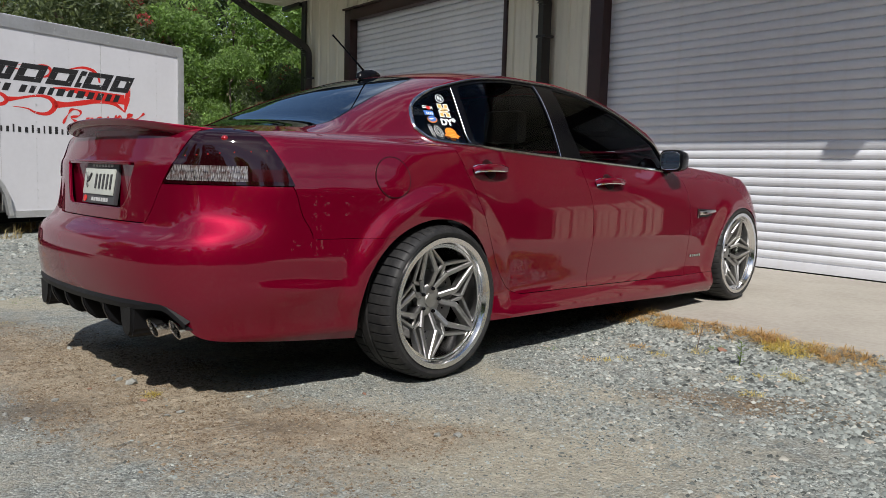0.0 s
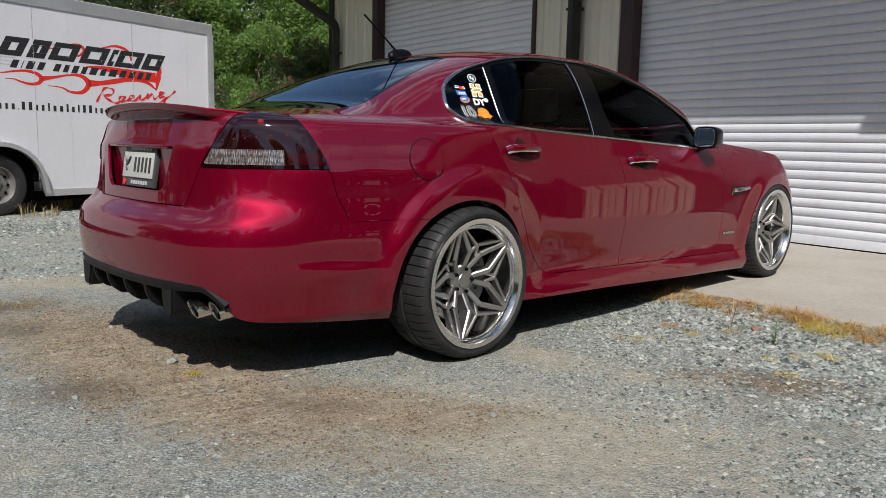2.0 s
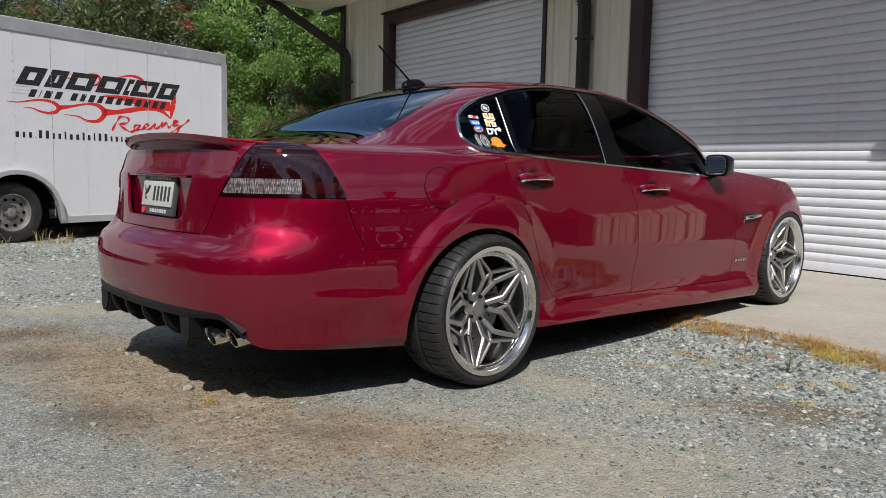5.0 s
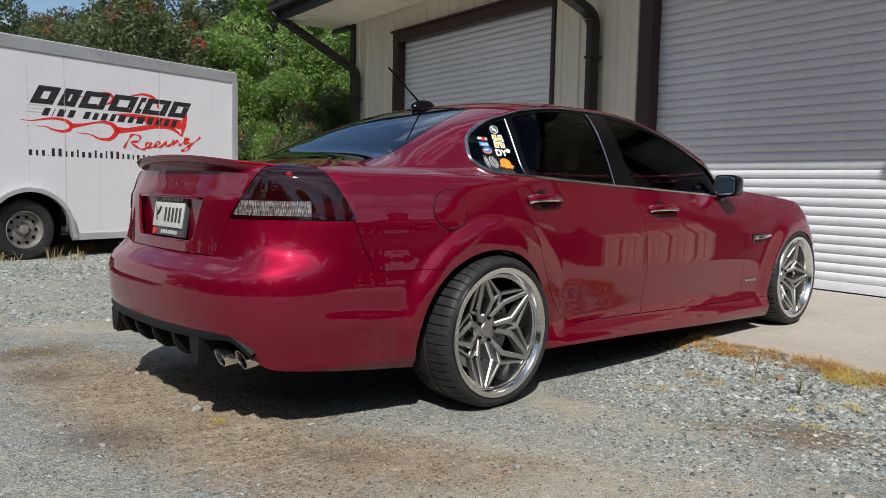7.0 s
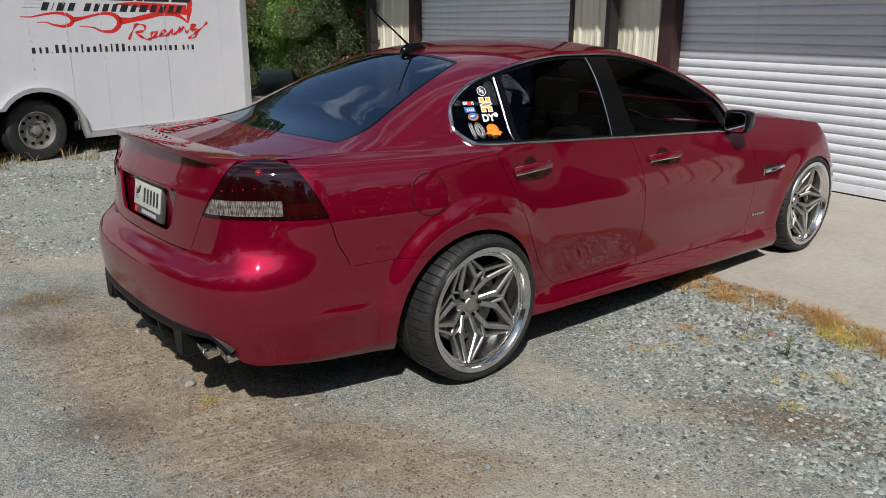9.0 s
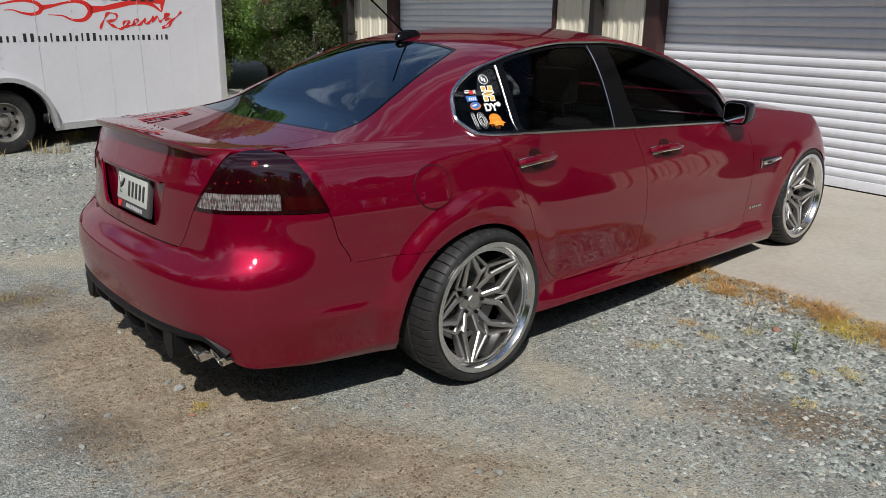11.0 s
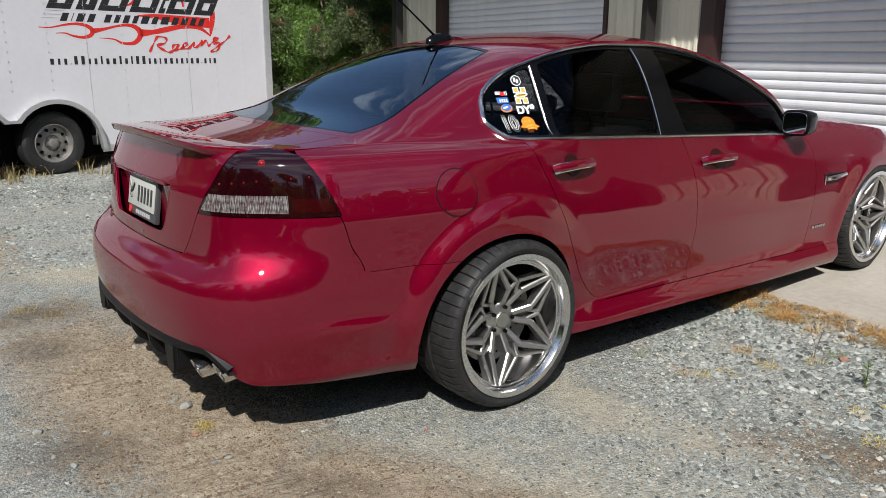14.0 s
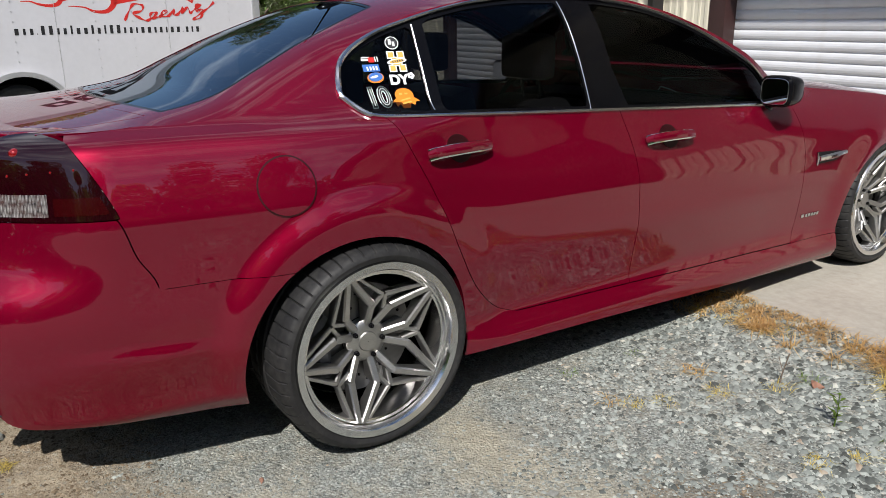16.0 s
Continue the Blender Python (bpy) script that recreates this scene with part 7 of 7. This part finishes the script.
def blades(rng, cx, cy, n, spread, h0, h1, lean, width):
    verts, faces = [], []
    for _ in range(n):
        r, a = spread * math.sqrt(rng.random()), rng.uniform(0, 2 * math.pi)
        x, y = cx + r * math.cos(a), cy + r * math.sin(a)
        h, d, l = rng.uniform(h0, h1), rng.uniform(0, 2 * math.pi), lean * rng.random() ** 0.6
        w = width * rng.uniform(0.6, 1.3)
        px_, py_ = -math.sin(d) * w, math.cos(d) * w
        z = ground_height(x, y) - 0.004
        b = len(verts)
        mx, my = x + math.cos(d) * l * h * 0.4, y + math.sin(d) * l * h * 0.4
        tx, ty = x + math.cos(d) * l * h * 1.15, y + math.sin(d) * l * h * 1.15
        verts += [(x - px_, y - py_, z), (x + px_, y + py_, z), (mx + px_ * 0.8, my + py_ * 0.8, z + h * (0.62 - 0.12 * l)), (mx - px_ * 0.8, my - py_ * 0.8, z + h * (0.62 - 0.12 * l)), (tx, ty, z + h * (1.0 - 0.42 * l))]
        faces += [(b, b + 1, b + 2, b + 3), (b + 3, b + 2, b + 4)]
    return verts, faces


def gather(rng, spots, width, lean, **how):
    v, f = [], []
    for x, y, n, sp, h0, h1 in spots:
        vv, ff = blades(rng, x, y, n, sp, h0, h1, lean, width)
        b = len(v)
        v += vv
        f += [tuple(b + k for k in q) for q in ff]
    return v, f


def build_tufts():
    rng = np.random.default_rng(11)
    # the dry fringe along the slab edge: matted clumps of three tints, with gaps
    mats = {"orange": [], "brown": [], "yellow": []}
    for i in range(800):
        x = rng.uniform(-2.62, 1.6)
        dense = noise.noise(Vector((x * 2.2, 3, 1))) + 0.6 * noise.noise(Vector((x * 6, 8, 1)))
        reach = 0.13 + 0.16 * max(-0.3, dense) + 0.06 * max(0, -1.9 - x)
        y = SLAB_Y + 0.03 - reach * rng.random() ** 0.9 + 0.05 * max(0, dense)
        if noise.noise(Vector((x * 3.5, y * 5, 1))) + 0.25 * dense < 0.02:
            continue
        if x > -1.45 and rng.random() < 0.35:
            continue
        tint = noise.noise(Vector((x * 4, y * 7, 9))) + rng.normal(0, 0.12)
        h = 0.015 + 0.020 * max(0, 0.45 + dense) * rng.uniform(0.4, 1.3)
        mats["yellow" if tint > 0.33 else "brown" if tint < 0.06 else "orange"].append((x, y, int(rng.integers(9, 20)), 0.045, 0.006, h))
    for x, y, n, sp, h in ((-1.50, 4.45, 240, 0.08, 0.075), (-1.38, 4.42, 160, 0.08, 0.075), (-2.2, 4.42, 70, 0.08, 0.035), (-2.05, 4.45, 60, 0.07, 0.04)):
        mats["yellow"].append((x, y, n, sp, 0.015, h))
    for x, y, n, sp, h in ((-1.62, 4.60, 260, 0.10, 0.09), (-1.45, 4.58, 110, 0.11, 0.06), (-1.25, 4.55, 130, 0.14, 0.06), (-1.97, 3.93, 70, 0.05, 0.04), (-1.9, 4.62, 200, 0.12, 0.06), (-1.94, 3.5, 40, 0.05, 0.025), (-2.40, 4.40, 260, 0.13, 0.045), (-1.0, 4.5, 140, 0.16, 0.05)):
        mats["orange"].append((x, y, n, sp, 0.015, h))
    for i in range(26):  # matted brown patches where the gravel meets the slab
        x = rng.uniform(-2.45, -1.85)
        mats["brown" if i % 3 else "orange"].append((x, rng.uniform(4.42, 4.64) - 0.06 * (x < -2.2), int(rng.integers(60, 130)), rng.uniform(0.04, 0.08), 0.01, rng.uniform(0.025, 0.05)))
    for i in range(90):  # spiky clumps that lean out over the slab edge
        x = rng.uniform(-2.5, 1.6)
        y = SLAB_Y + rng.uniform(-0.22, 0.03) - 0.05 * (x < -1.9)
        mats[("orange", "orange", "brown", "brown", "yellow")[int(rng.integers(5))]].append((x, y, int(rng.integers(30, 90)), rng.uniform(0.015, 0.045), 0.02, rng.uniform(0.04, 0.10)))
    for key, mat, label in (("orange", RUST, "matted orange dry grass along the slab edge"), ("brown", STRAW, "matted brown dry grass along the slab edge"), ("yellow", YELLOWGRASS, "yellow-green grass clumps along the slab edge")):
        v, f = gather(rng, mats[key], 0.0018, 2.1)
        tagged(new("dry_grass", mesh_of("dry_grass", v, f, mat)), label, "grass", kind="stuff")
    edge = []
    for i in range(260):
        x, y = rng.uniform(-14.5, -7.0), rng.uniform(0.6, 4.6)
        side = (x + 9.83) * 0.9336 + (y - 4.44) * 0.358
        if -0.9 < side < 0.35 and rng.random() < 0.8:
            edge.append((x, y, int(rng.integers(10, 26)), 0.10, 0.04, 0.22))
    v, f = gather(rng, edge, 0.005, 0.9)
    tagged(new("dry_grass", mesh_of("dry_grass", v, f, PALEGRASS)), "pale dry grass under the trailer edge", "grass", kind="stuff")
    yellow = [(-1.81, 3.88, 45, 0.045, 0.01, 0.035), (-1.89, 3.55, 36, 0.035, 0.01, 0.035), (-1.85, 3.66, 34, 0.04, 0.01, 0.03), (-1.35, 3.79, 46, 0.045, 0.012, 0.04), (-1.31, 3.92, 40, 0.03, 0.012, 0.035), (-1.21, 4.02, 60, 0.05, 0.012, 0.06),
              (-1.17, 3.62, 46, 0.045, 0.012, 0.04), (-2.50, 1.63, 60, 0.03, 0.01, 0.04), (-1.72, 4.08, 30, 0.05, 0.012, 0.06)]
    green = [(-2.19, 3.50, 34, 0.04, 0.008, 0.025), (-2.2, 3.83, 22, 0.03, 0.008, 0.025), (-1.70, 4.22, 30, 0.04, 0.012, 0.05), (-4.9, 1.75, 60, 0.22, 0.012, 0.04), (-1.32, 4.1, 20, 0.03, 0.01, 0.03)]
    pale = [(-4.25, 1.15, 90, 0.07, 0.01, 0.045), (-4.12, 1.27, 80, 0.06, 0.01, 0.04), (-4.08, 1.05, 50, 0.07, 0.01, 0.03), (-4.18, 1.4, 40, 0.06, 0.008, 0.025)]
    for spots, mat, label in ((pale, PALEGRASS, "low pale weeds on dark bare earth"), (yellow, YELLOWGRASS, "small yellow grass tufts scattered in gravel"), (green, GREENGRASS, "small green weeds scattered in gravel")):
        v, f = gather(rng, [(x, y, n * 2, sp, h0 * 0.8, h1 * 0.85) for x, y, n, sp, h0, h1 in spots], 0.0011, 1.9)
        tagged(new("grass_tufts", mesh_of("grass_tufts", v, f, mat)), label, "grass", kind="stuff")
    # a bare dead stalk with two side twigs
    st = thing("dead_stalk", "thin bare brown dead weed stalk in gravel", "dead weed", pose(-1.75, 4.12, 0))
    for pts, r in (([(0, 0, -0.01), (0.004, 0, 0.04), (0.012, 0.004, 0.085), (0.022, 0.002, 0.125)], 0.0024), ([(0.006, 0.001, 0.05), (-0.012, 0.004, 0.075), (-0.018, 0.0, 0.10)], 0.0016), ([(0.010, 0.002, 0.075), (0.03, 0.0, 0.092)], 0.0014)):
        bm = bmesh.new()
        tube(bm, pts, r, 6)
        part("twig", bm, BARK, st)
    # a leafy green weed standing in the gravel
    w = thing("weed", "upright leafy green weed growing in gravel", "weed", pose(-1.46, 4.02, 0))
    bm = bmesh.new()
    tube(bm, [(0, 0, -0.01), (0.004, 0.002, 0.05), (0.0, 0.006, 0.115)], [0.0028, 0.0022, 0.001], 6)
    part("stem", bm, GREENGRASS, w)
    for i in range(16):
        z, a, L = 0.015 + 0.0065 * i, i * 2.4, 0.030 + 0.012 * math.sin(i * 1.7)
        d, n = Vector((math.cos(a), math.sin(a), 0.55)), Vector((-math.sin(a), math.cos(a), 0)) * 0.006
        b = Vector((0.002, 0.003, z))
        lf = bmesh.new()
        q = [lf.verts.new(p) for p in (b, b + d * L * 0.45 + n, b + d * L + Vector((0, 0, -0.004)), b + d * L * 0.45 - n)]
        lf.faces.new(q)
        part("leaf", lf, GREENGRASS, w, smooth=False)


build_gravel()
build_stones()
build_tufts()
